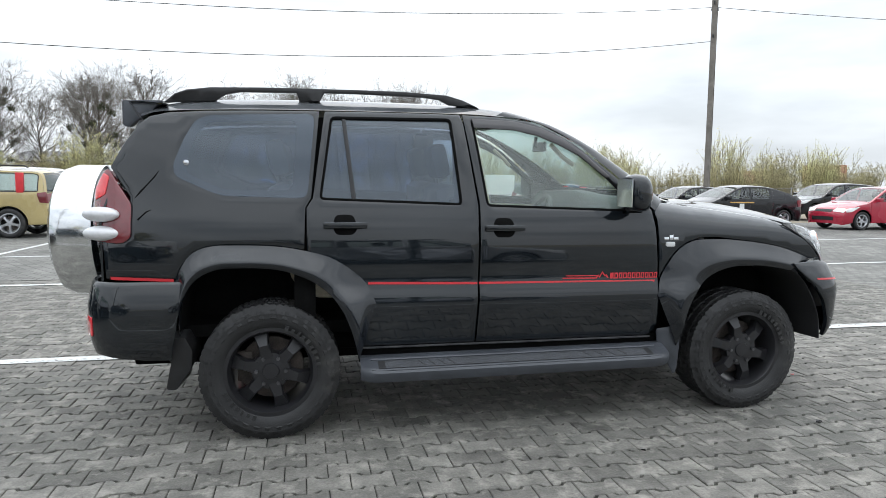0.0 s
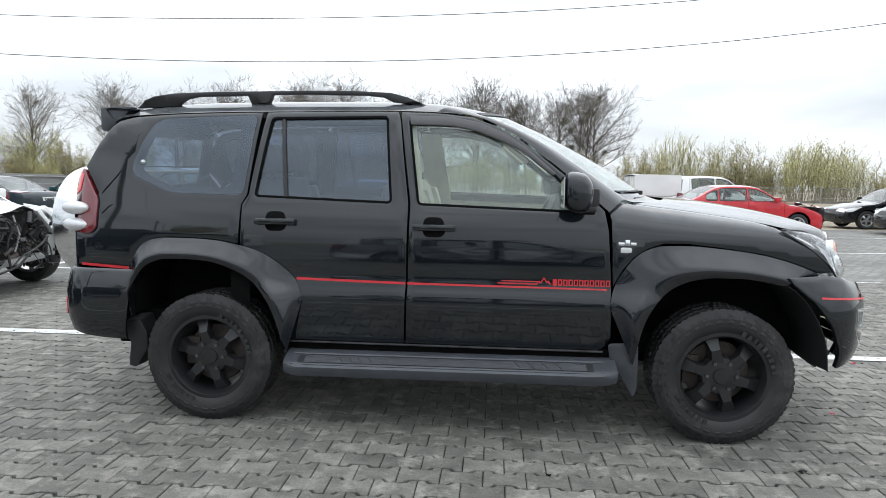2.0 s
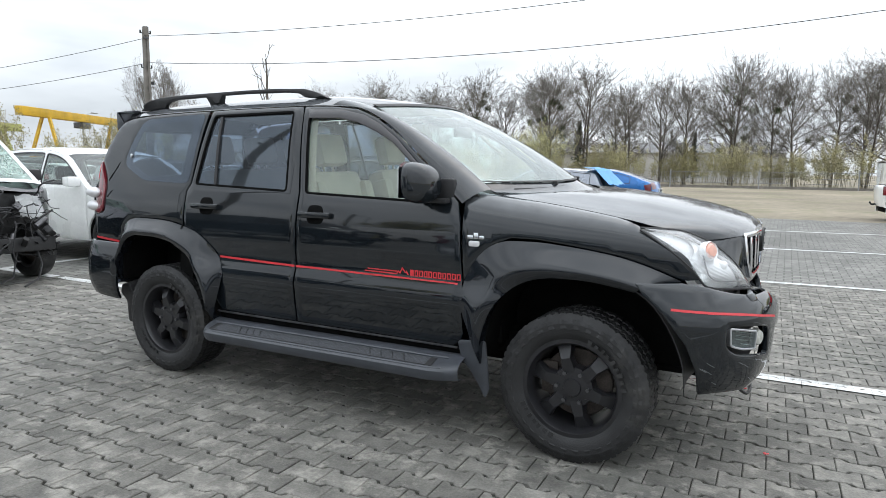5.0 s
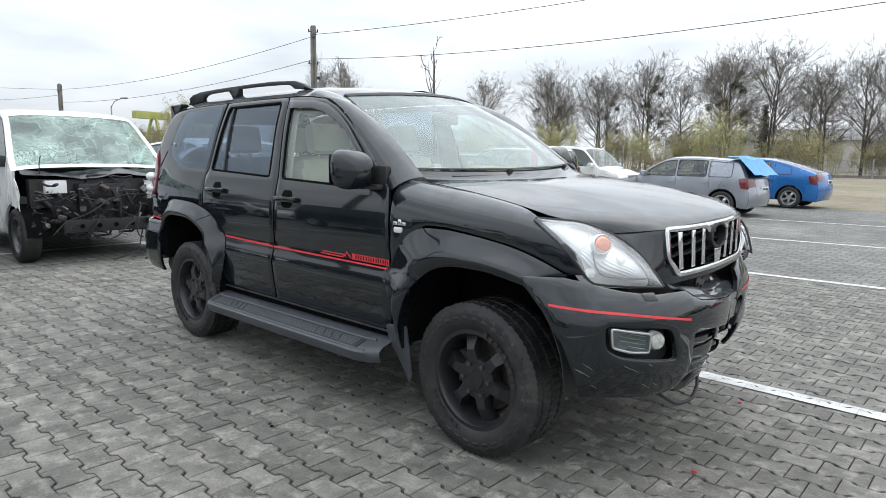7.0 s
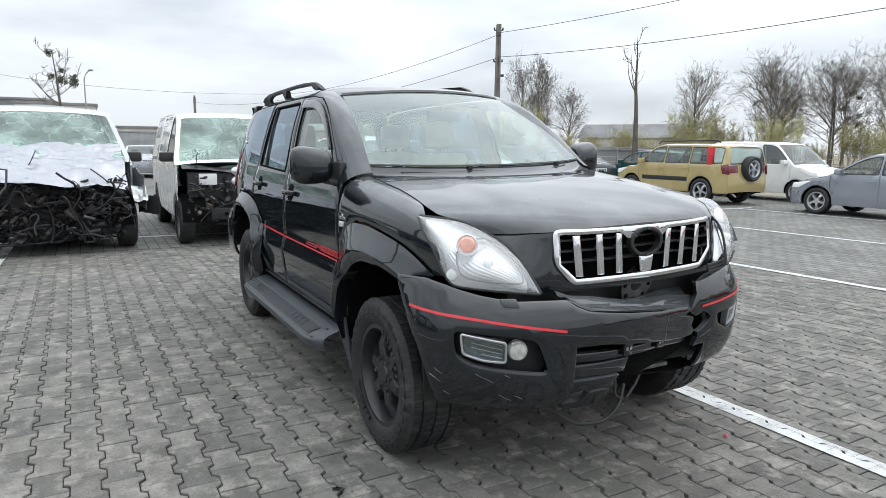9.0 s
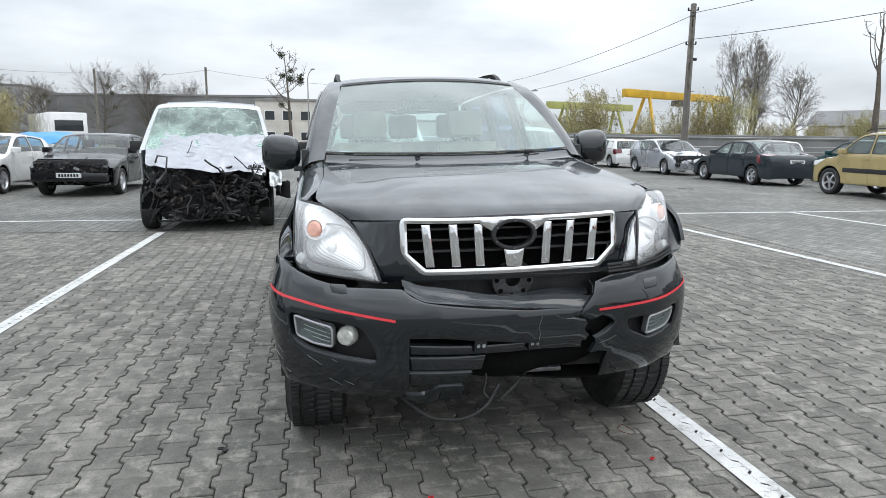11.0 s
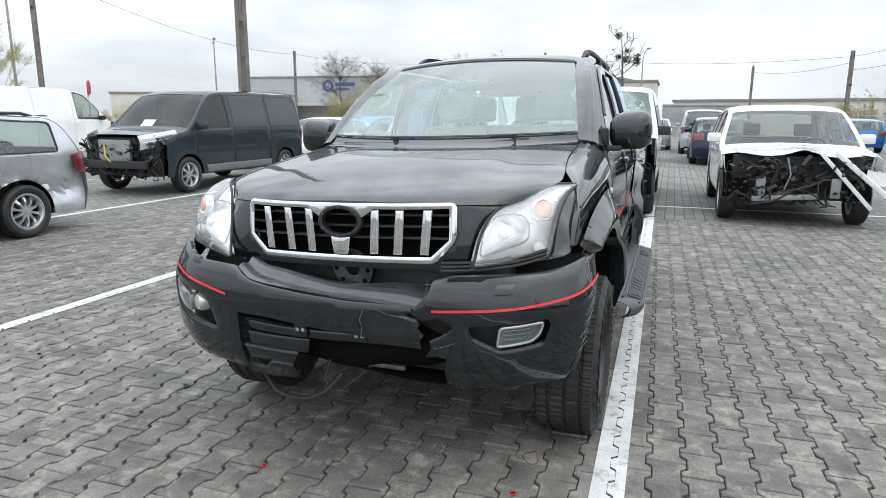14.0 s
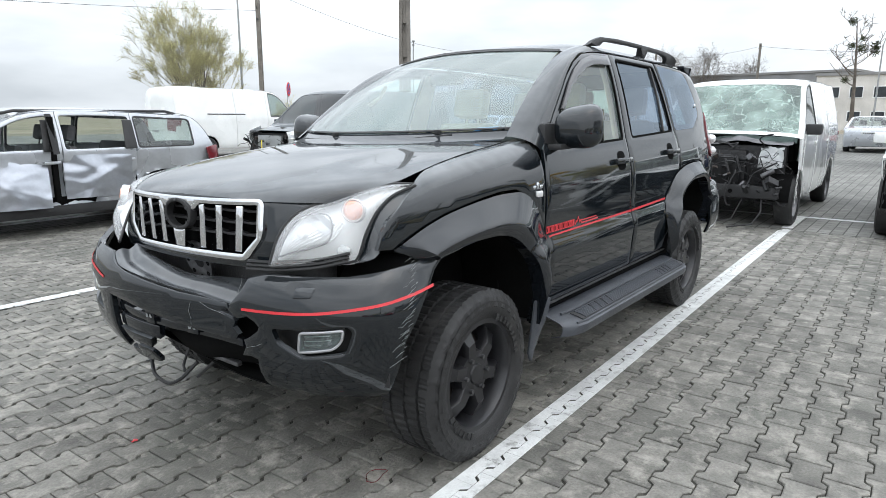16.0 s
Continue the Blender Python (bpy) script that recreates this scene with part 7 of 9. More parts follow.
for sg in (-1, 1):
    S, fl = sided(flank, sg)
    part("door_lining", sheet(fl([(.60, 1.20), (.60, .62), (-.88, .62), (-.92, 1.08), (-2.0, 1.08), (-2.0, 1.27), (-1.2, 1.25)]), S, grid=.15, thick=.0, off=-.07, edge=0), CREAM_TRIM, prado)
    part("inner_pillar", sheet(fl([(-.40, 1.74), (-.26, 1.74), (-.18, 1.2), (-.40, 1.2)]), S, grid=.15, thick=.0, off=-.05, edge=0), CREAM_TRIM, prado)
    part("grab_handle", tube([(.36, sg * .66, 1.50), (.30, sg * .62, 1.55), (.22, sg * .64, 1.62)], .014, 6), CREAM_TRIM, prado)
part("cabin_floor", box(-2.1, .9, -.74, .74, .55, .62, .01), DARK, prado)
part("bulkhead", box(.92, .96, -.72, .72, .5, 1.2, .01), DARK, prado)
for y, w, c in ((-.60, .07, WHITE_PLASTIC), (.62, .05, mat("blue_sticker", (.08, .30, .60), .5, var=.05))):
    u = y / .72
    st = part("windscreen_sticker", loft(lambda a, b: screen_at(.90 + .055 * a, u + (b - .5) * .13) - Vector((.006, 0, .004)), 2, 4), c, prado)
    part("sticker_bar", loft(lambda a, b: screen_at(.918 + .02 * a, u + (b - .35) * .07) - Vector((.003, 0, .002)), 1, 4), TRIM, st)


def lean(p):
    """The body sags on its right-hand springs: the left flank stands higher and leans in."""
    y = min(max(p.y, -.85), 1.1)
    return Vector((p.x, p.y - .026 * (1 + y / .85) * (p.z - .5), p.z + .026 * (y + y * y / 1.7 + .425)))


UPRIGHT = ("wheel", "front_bumper", "chassis", "loose_hose", "loose_cable", "undertray", "bent_bracket", "crash_beam", "latch_plate")
for o in prado.children:
    if o.name.split(".")[0] not in UPRIGHT:
        for q in (o, *o.children_recursive):
            if q.matrix_basis.translation.length > 1e-6:
                q.matrix_basis = Matrix.Translation(lean(q.matrix_basis.translation) - q.matrix_basis.translation) @ q.matrix_basis
            elif q.type == "MESH":
                for v in q.data.vertices:
                    v.co = lean(v.co)

for o in [q for q in bpy.data.objects if q.type == "MESH" and q.data.materials and q.data.materials[0] in (CLEAR, SCREEN, PRIVACY, LENS)]:
    o.visible_shadow = False


# ---- the cars round about ----
WHITE = paint("white_paint", (0.80, 0.81, 0.80))
SILVER = paint("silver_paint", (0.47, 0.49, 0.52), 0.28, 0.5)
BLACK_CAR = paint("black_car_paint", (0.012, 0.012, 0.014), spec=0.05)
ANTHRACITE = paint("anthracite_paint", (0.030, 0.040, 0.048), spec=0.0)
ANTHRACITE.node_tree.nodes["Principled BSDF"].inputs["Coat IOR"].default_value = 1.42
DARK_GLASS = glass("dark_car_glass", (0.16, 0.20, 0.20), 0.99, ior=1.6)
RED = paint("red_paint", (0.55, 0.02, 0.03))
DEEP_RED = paint("deep_red_paint", (0.40, 0.02, 0.045))
BLUE = paint("blue_paint", (0.012, 0.14, 0.42), 0.25, 0.3)
YELLOW = paint("dull_gold_paint", (0.44, 0.35, 0.16))
GREEN = paint("dark_teal_paint", (0.01, 0.06, 0.065), spec=0.05)
NAVY = paint("navy_paint", (0.012, 0.018, 0.045), spec=0.05)
GREY_CAR = paint("blue_grey_paint", (0.30, 0.32, 0.36), 0.3, 0.5)


def put(name, kind, x, y, turn, material, label, front=None, rear=None, **k):
    """front / rear: the place of that axle along the car's own line instead of its middle."""
    wb = TYPES[kind]["wb"]
    d = 1 if abs(turn) < 90 else -1
    if front is not None:
        x = front - d * wb / 2
    if rear is not None:
        x = rear + d * wb / 2
    return car(name, kind, pose(x, y, 0, 0, 0, turn), material, label, **k)


crashed_suv, _ = put("crashed_suv", "suv", 0, 2.77, 0, WHITE, "white crossover with its front torn off", front=-6.0, crash=0.62, seed=3, rims=("five", None))
crashed_van, _ = put("crashed_van", "van", 0, -0.02, 0, WHITE, "white panel van with a crushed open front", front=-6.0, crash=0.75, seed=5, rims=("steel", STEEL), screen=SHATTER)
wrecked_van, _ = put("wrecked_van", "van", 0, -2.62, 5, SILVER, "silver van with crumpled bonnet and shattered windscreen", front=-5.95, crash=0.8, seed=8, rims=("steel", STEEL), screen=SHATTER)
black_sedan, _ = put("black_sedan", "sedan", 0, -6.35, 0, BLACK_CAR, "black sedan with a smashed open front", front=-12.1, crash=0.25, seed=9)
put("white_coupe", "coupe", 0, -9.0, 0, WHITE, "small white three-door hatchback with black wheels", front=-12.4)
dark_minibus, dark_minibus_skin = put("dark_minibus", "minibus", 0, -8.4, 0, ANTHRACITE, "anthracite minibus with its front bumper missing", front=-5.7, crash=0.35, seed=11, rims=("seven", None), glass_mat=DARK_GLASS)
silver_wagon, silver_wagon_skin = put("silver_wagon", "wagon", 0, -6.85, 0, SILVER, "silver estate car with stove-in doors", rear=-1.2, rims=("ten", None), dents=0.10, seed=4, gone=((1, 0), (1, 1)))
white_panel_van, white_panel_van_skin = put("white_panel_van", "panelvan", -10.55, -17.5, 180, WHITE, "long white panel van parked beyond the yard", rims=("steel", STEEL))
gold_offroader, _ = put("gold_offroader", "offroader", 0, 13.7, 180, YELLOW, "dull gold off-road car with a spare wheel on its tail", rear=-8.3)
put("white_delivery_car", "mpv", -9.0, 17.0, 0, WHITE, "white compact delivery car with a tall roof")
grey_hatchback, _ = put("grey_hatchback", "hatch", 0, 14.0, 180, GREY_CAR, "blue-grey hatchback with a blue tarpaulin over its tail", rear=-2.63)
put("blue_liftback", "liftback", -3.7, 18.6, 180, BLUE, "bright blue liftback with red tail lights")
red_sedan, _ = put("red_sedan", "sedan", 0, 16.2, 4, RED, "bright red compact sedan with a damaged front", rear=6.0, crash=0.12, seed=2)
black_liftback, _ = put("black_liftback", "liftback", 0, 16.6, 180, BLACK_CAR, "black liftback with a damaged front corner", front=12.6)
put("dark_sedan", "sedan", 14.0, 20.0, 180, BLACK_CAR, "glossy black sedan parked nose to the aisle")
put("dark_suv", "suv", 21.8, 21.0, 180, BLACK_CAR, "dark grey large off-road car")
put("red_hatchback", "hatch", 18.2, 14.9, 180, DEEP_RED, "cherry red small hatchback")
put("graphite_sedan", "sedan", -15.8, 13.9, 180, ANTHRACITE, "graphite grey sedan seen from its tail")
silver_hatchback, _ = put("silver_hatchback", "hatch", -21.5, 14.0, 0, SILVER, "silver hatchback with a smashed front corner", crash=0.1, seed=6)
put("white_hatchback", "hatch", -20.5, 17.6, 180, WHITE, "white hatchback standing behind the silver one")
put("teal_wagon", "wagon", -14.6, 17.6, 180, GREEN, "dark teal estate car in the back row")
put("white_city_car", "hatch", -28.0, 14.6, 180, WHITE, "white small city car in the far row")
put("black_wagon", "wagon", -27.5, 11.6, 180, BLACK_CAR, "black estate car in the far row")
put("blue_hatchback", "hatch", -30.5, 9.0, 180, BLUE, "dark blue hatchback in the far row")
put("silver_sedan", "sedan", -29.5, 0.2, 180, SILVER, "silver sedan seen from its tail")
put("navy_wagon", "wagon", -19.8, 2.6, 180, NAVY, "navy estate car with steel wheels")
put("silver_mpv", "mpv", -26.0, 2.3, 180, SILVER, "silver people carrier beside the navy estate")


# ---- damage and extras on the cars round about ----
def sheet_part(name, f, material, parent, amp, seed, label="", nu=26, nv=34, freq=3.0, side=False):
    return part(name, crumpled(f, nu, nv, amp, seed, freq, side), material, parent, label, smooth=24)


def strut(parent, name, a, b, w, h, material, teeth=0):
    """A bent beam between two places, with torn tabs along it."""
    a, b = Vector(a), Vector(b)
    d = b - a
    m = Matrix.Translation(a) @ d.to_track_quat("X", "Z").to_matrix().to_4x4()
    bm = bmesh.new()
    add_box(bm, 0, d.length, -w / 2, w / 2, -h / 2, h / 2, min(w, h) * .2, m)
    for k in range(teeth):
        x = d.length * (k + .5) / teeth
        add_box(bm, x - .018, x + .018, w * .35, w * .8, -h * .4, h * .4, 0, m)
    return part(name, bm, material, parent)


# white crossover: bonnet bent up, bare front with loose beams
t = crashed_suv
L = 1.40
sheet_part("bent_bonnet", lambda u, v: (.95 + 1.00 * u - .10 * (2 * v - 1) ** 2, (.80 - .06 * u) * (2 * v - 1), 1.085 - .06 * u - .05 * (2 * v - 1) ** 2 - .07 * u * u * abs(math.sin(v * 6))), WHITE, t, .018, 2.2, "white bonnet with a torn front edge")
part("radiator", box(1.62, 1.68, -.62, .10, .42, .92, .01), TRIM, t)
strut(t, "loose_beam", (1.95, .25, .98), (2.05, .86, .28), .07, .05, WHITE_PLASTIC, 9)
strut(t, "loose_beam", (1.90, .42, 1.0), (2.12, 1.12, .36), .09, .06, WHITE_PLASTIC, 11)
strut(t, "crash_beam", (1.95, -.55, .36), (1.98, .25, .42), .12, .07, GALV, 0)
strut(t, "front_rail", (1.3, -.45, .52), (1.95, -.45, .50), .09, .12, STEEL)
strut(t, "front_rail", (1.3, .45, .52), (1.95, .45, .50), .09, .12, STEEL)
for y in (-.45, .45):
    part("rail_foot", box(1.93, 1.98, y - .06, y + .06, .40, .66, .01), GALV, t)
sheet_part("torn_wing", lambda u, v: (1.30 + .62 * u, -.93 + .03 * v, 1.02 - .22 * v - .1 * u), WHITE, t, .03, 4.0, "", 12, 8)
sheet_part("torn_wing", lambda u, v: (1.25 + .70 * u, .93 + .05 * u, 1.03 - .30 * v - .12 * u), WHITE, t, .03, 5.0, "", 12, 8)
sheet_part("bumper_shred", lambda u, v: (1.98 + .06 * u, .78 + .26 * u, .78 - .16 * v - .05 * u), WHITE, t, .04, 6.0, "", 10, 8)
part("black_pipe", tube([(1.96, -.5, .85), (1.99, -.35, .93), (1.99, -.22, .86), (1.98, -.28, .62), (1.96, -.50, .66)], .013, 8), TRIM, t)
part("black_pipe", tube([(1.97, -.15, .92), (2.0, -.10, .7), (1.98, -.16, .50)], .011, 8), GALV, t)

# white van: smashed face, dark beam, torn wing, engine showing
t = crashed_van
strut(t, "bumper_beam", (1.98, -.55, .46), (2.02, .82, .46), .10, .16, TRIM)
for k in range(6):
    part("beam_hole", lathe([(.001, 0), (.028, 0), (.028, .006)], 12, "x"), DARK, t).matrix_basis = pose(2.055, -.35 + k * .2, .46)
part("engine_block", box(1.45, 1.82, -.30, .36, .50, .98, .04), ENGINE, t)
part("engine_cover", box(1.62, 1.86, -.24, .22, .80, .92, .03), TRIM, t)
part("battery", box(1.55, 1.80, -.66, -.42, .86, 1.02, .01), WHITE_PLASTIC, t)
sheet_part("crushed_scuttle", lambda u, v: (1.35 + .42 * u, .88 * (2 * v - 1), 1.20 - .10 * u - .06 * abs(math.sin(5 * v))), STEEL, t, .05, 1.4, "crushed scuttle panel", 12, 30)
sheet_part("torn_wing", lambda u, v: (1.30 + .66 * u, -.93 - .05 * u, 1.12 - .42 * v * (1 - .3 * u) - .15 * u), WHITE, t, .05, 2.6, "torn white front wing", 14, 12)
sheet_part("torn_wing", lambda u, v: (1.35 + .35 * u, .93 + .03 * u, 1.12 - .75 * v - .05 * u), WHITE, t, .05, 3.6, "", 14, 12)
sheet_part("lamp_shell", lambda u, v: (1.80 + .10 * u, .52 + .28 * v, 1.02 - .26 * u), GALV, t, .04, 7.1, "", 8, 10)
for k, y in enumerate((-.30, .05, .20)):
    part("hose", tube([(1.7, y, .95), (1.86, y + .05, .88), (1.90, y + .12, .70), (1.84, y + .10, .56)], .026 - .004 * k, 8), ENGINE if k else TRIM, t)
part("dangling_wire", tube([(2.0, .62, .40), (2.06, .64, .22), (2.12, .56, .06), (2.30, .30, .02)], .012, 6), TRIM, t)
part("dangling_wire", tube([(2.0, .40, .38), (2.08, .30, .10), (2.2, -.05, .02)], .010, 6), TRIM, t)

# silver van: bonnet folded like foil, screen gone to crumbs, wheel pushed out
t = wrecked_van
WAGON_FOIL = mat("buckled_silver_door", (.40, .42, .46), .30, .75, var=.10, scale=3, bump=.05, bscale=20)
FOIL = mat("creased_silver_panel", (.40, .41, .44), .32, .75, var=.12, scale=3, bump=.1, bscale=20)
sheet_part("crumpled_bonnet", lambda u, v: (1.31 + .80 * u - .16 * (2 * v - 1) ** 2, (.87 - .03 * u) * (2 * v - 1), 1.40 - .36 * u - (.04 + .14 * v) * u * u - .10 * max(0, u - .6) * abs(math.sin(8 * v))), FOIL, t, .065, 5.5, "crumpled silver bonnet folded down", 34, 46, 4.2)
engine_bay(t, 1.62, 2.12, -.72, .80, .20, .98, 77, "crushed engine with a tangle of hoses", 330, "crushed_engine")
sheet_part("torn_wing", lambda u, v: (1.35 + .6 * u, .95 + .10 * u, 1.1 - .45 * v - .1 * u), FOIL, t, .06, 8.8, "", 14, 12)
sheet_part("broken_lamp", lambda u, v: (1.75 + .25 * u, .90 + .18 * v, .84 - .18 * u), LAMP_GLASS, t, .04, 9.1, "", 8, 8)
sheet_part("torn_bumper", lambda u, v: (1.70 + .35 * u, 1.0 + .20 * u, .72 - .24 * v), TRIM, t, .04, 9.7, "", 10, 8)
part("bent_pipe", tube([(2.16, -.66, 1.02), (2.2, -.62, 1.12), (2.18, -.50, 1.10), (2.2, -.52, .90), (2.18, -.66, .72)], .014, 8), STEEL, t)
part("roof_dent_rail", tube([(.15, -.70, 1.93), (.15, 0, 1.97), (.15, .70, 1.93)], .02, 6), FOIL, t)

# black sedan: open nose over its bumper, plate with bars
t = black_sedan
xn = TYPES["sedan"]["wb"] / 2 + TYPES["sedan"]["fo"]
part("bumper_bar", box(xn - .18, xn - .02, -.80, .80, .34, .56, .06), BLACK_CAR, t)
pl = part("number_plate", box(xn - .03, xn - .012, -.26, .26, .44, .55, .004), WHITE_PLASTIC, t)
for k in range(7):
    part("plate_bar", box(xn - .012, xn - .008, -.21 + k * .062, -.17 + k * .062, .462, .530), TRIM, pl)
part("bonnet_edge", box(xn - .42, xn - .25, -.72, .72, .80, .86, .03), BLACK_CAR, t)
tarp = sheet_part("blue_tarpaulin", lambda u, v: (-19.6 + 2.2 * u, -8.3 - 2.2 * v, 1.05 + .42 * math.sin(math.pi * u) ** .6 * math.sin(math.pi * v) ** .4), BLUE_TARP := mat("blue_tarp", (.06, .30, .62), .45, var=.15, scale=4), None, .10, 3.1, "", 20, 20)
tarp_base = thing("covered_car", pose(-18.5, -9.4, 0), "low car wrapped in a bright blue tarpaulin", "car")
part("body", box(-2.1, 2.1, -.8, .8, .25, 1.0, .2), SILVER, tarp_base)
for x_ in (-1.3, 1.3):
    for sg in (-1, 1):
        wheel(tarp_base, pose(x_, sg * .70, .31, 0, 0, 0 if sg < 0 else 180), .31, .2, "five", ALLOY)
tarp.parent, tarp.matrix_parent_inverse = tarp_base, tarp_base.matrix_basis.inverted()

GREY_TRIM_LIGHT = mat("pale_grey_plastic", (.16, .165, .175), .55, var=.15, scale=6)
# minibus: headlamp left, bare front, wiring
t = dark_minibus
xn = TYPES["minibus"]["wb"] / 2 + TYPES["minibus"]["fo"]
for sg in (-1, 1):
    lamp_ = part("headlight", loft(lambda u, v: Vector((xn - .08 - .56 * u - .03 * v, sg * (.58 + .345 * u ** .8 + .035 * math.sin(3.1 * v)), 1.08 + .10 * u - (.25 - .04 * u) * v)), 12, 8, .01), LAMP_GLASS, t, "clear headlight with chrome bars")
    for q_ in (.25, .55):
        part("lamp_bar", tube([Vector((xn - .06 - .56 * u - .03 * q_, sg * (.60 + .345 * u ** .8 + .035 * math.sin(3.1 * q_)), 1.08 + .10 * u - (.25 - .04 * u) * q_)) for u in (.05, .3, .6, .9)], .008, 6), LAMP_CHROME, lamp_)
part("bonnet_lip", loft(lambda u, v: Vector((xn - .50 + .32 * u - .10 * (2 * v - 1) ** 2, .78 * (2 * v - 1), 1.16 - .06 * u - .02 * (2 * v - 1) ** 2)), 6, 16, .008), ANTHRACITE, t)
part("radiator", box(xn - .22, xn - .16, -.42, .30, .50, 1.0, .01), GALV, t)
mb_y = dark_minibus_skin.y
for sg in (-1, 1):
    part("side_moulding", sheet([(-1.05, .36), (1.10, .36), (1.16, .50), (-1.02, .50)] if sg < 0 else [(-1.16, .50), (-1.10, .36), (1.05, .36), (1.02, .50)], (lambda x, z: Vector((x, -mb_y(x, z), z))) if sg < 0 else (lambda x, z: Vector((-x, mb_y(-x, z), z))), grid=.10, thick=.02, off=.014, edge=.005), GREY_TRIM_LIGHT, t)
part("windscreen_paper", box(.0, .001, -.14, .14, -.09, .09, 0, pose(xn - .86, .12, 1.30, 0, -48, 0)), WHITE_PLASTIC, t)
strut(t, "bumper_beam", (xn - .10, -.75, .56), (xn - .08, .75, .56), .08, .14, TRIM)
part("yellow_hose", tube([(xn - .08, -.20, .9), (xn - .04, -.15, .7), (xn - .06, -.05, .6)], .014, 6), mat("yellow_plastic", (.6, .5, .05), .5), t)

# white panel van: sliding-door rail and rubbing strip
pv_y = white_panel_van_skin.y
for sg in (-1, 1):
    part("door_rail", tube([Vector((-1.7 + .12 * k, sg * (pv_y(-1.7 + .12 * k, 1.42) + .004), 1.42)) for k in range(13)], .018, 6), TRIM, white_panel_van)

# silver estate: sprung front door, dark sills, roof bars
t = silver_wagon
for y in (-.72, .72):
    part("roof_bar", tube([(-1.75, y * .93, 1.415), (-1.6, y * .95, 1.45), (.25, y * .95, 1.445), (.42, y * .93, 1.405)], .018, 8), TRIM, t)
part("sill", box(-1.0, .95, .80, .90, .22, .34, .02), TRIM, t)
part("door_gap", box(-.08, -.02, .845, .905, .38, 1.38, .01), DARK, t)
sheet_part("sprung_door_frame", lambda u, v: (-.10 + .10 * v, .80 + .14 * (1 - u) + .08 * v, .95 + .46 * u), TRIM, t, .008, 1.9, "", 12, 4)
sheet_part("stove_in_skin", lambda u, v: (.05 + .95 * u, .945 + .02 * math.sin(5 * u) , .34 + .56 * v), WAGON_FOIL, t, .13, 6.6, "buckled silver door skin", 48, 36, .95, True)
sheet_part("stove_in_skin", lambda u, v: (-.95 + .82 * u, .945 + .02 * math.sin(4 * u), .40 + .52 * v), WAGON_FOIL, t, .12, 2.9, "", 48, 36, .9, True)

w_y = silver_wagon_skin.y
for x0_, x1_ in ((-.10, .06), (-1.06, -.90)):
    zz_ = TYPES["wagon"]["zb"] + .03
    part("pillar_cover", sheet([(-x0_, zz_), (-x0_, zz_ + .36), (-x1_ + .04, zz_ + .36), (-x1_, zz_)][::-1], lambda x, z: Vector((-x, w_y(-x, z), z)), grid=.06, thick=.008, off=.006, edge=.002), TRIM, t)

# gold off-roader: spare wheel, red tape
t = gold_offroader
wheel(t, pose(-2.28, .05, 1.0, 0, 0, -90), .34, .22, "five", ALLOY, "spare_wheel")
part("red_tape", box(-1.66, -1.50, .79, .885, 1.10, 1.58, .01), RED_FILM, t)
part("roof_bar", tube([(-1.7, .62, 1.70), (-1.6, .62, 1.75), (.35, .62, 1.75), (.45, .62, 1.68)], .018, 6), TRIM, t)
part("side_moulding", box(-.85, .85, .865, .885, .62, .74, .01), TRIM, t)

# hatchback with a tarpaulin tied over its tail
t = grey_hatchback
sheet_part("blue_tarpaulin", lambda u, v: (-1.30 - .75 * u - .06 * math.sin(3 * v), .84 * (2 * v - 1) * (1 + .05 * u), 1.47 - .10 * u - .62 * max(0, u - .45) ** .9), BLUE_TARP, t, .06, 4.4, "light blue tarpaulin over the rear window", 20, 24)

# red sedan's nose, black liftback's label, silver hatch's corner
sheet_part("bent_bonnet", lambda u, v: (1.55 + .55 * u, .74 * (2 * v - 1), .90 - .10 * u + .06 * math.sin(3 * v)), RED, red_sedan, .03, 1.1, "", 12, 14)
part("door_tape", box(-.10, .85, .868, .880, .86, .90, .0), mat("orange_tape", (.75, .42, .12), .5), black_liftback)
part("paper_label", box(.28, .46, .868, .880, .62, .84, .0), WHITE_PLASTIC, black_liftback)
sheet_part("torn_bonnet", lambda u, v: (1.2 + .8 * u, -.74 + 1.3 * v, .92 - .14 * u), WHITE, silver_hatchback, .05, 7.7, "", 14, 14)

# white pick-up with a loose canopy on its bed
TYPES["pickup"] = dict(L=5.25, W=1.86, H=1.78, wb=3.1, fo=.92, zb=1.14, prof=[(0, .34), (.02, .55), (-.02, .86), (-.14, 1.0), (-.7, 1.1), (-1.2, 1.16), (-1.85, 1.70), (-2.4, 1.78), (-3.0, 1.77), (-3.4, 1.70), (-3.6, 1.12), (-5.2, 1.08), (-5.25, .8), (-5.2, .45)], cuts=(5, 6, 9, 10), doors=(-1.3, -2.3, -3.2), win=(-1.4, -2.3, -3.15))
pk, _ = put("white_pickup", "pickup", 7.4, 20.2, 3, WHITE, "white pick-up truck with a loose bed canopy", rims=("steel", STEEL))
cv = part("bed_canopy", loft(lambda u, v: Vector((-2.62 + 1.60 * u - (.06 if u < .5 else -.02) * abs(math.sin(math.pi * v)), .82 * max(-1, min(1, 1.45 * math.cos(math.pi * v))), 1.10 + .70 * min(1, 1.6 * math.sin(math.pi * v)) - .05 * abs(math.cos(math.pi * v)))), 10, 28, .02), WHITE, pk, "white hard canopy standing on the bed")
part("canopy_end", box(-2.62, -2.60, -.78, .78, 1.10, 1.74, .01), WHITE, cv)
part("tail_light", box(-2.72, -2.60, -.94, -.90, .78, 1.05, .01), RED_LENS, pk)
part("tow_bar", tube([(-2.6, 0, .5), (-2.85, 0, .48), (-2.9, 0, .56)], .03, 8), TRIM, pk)

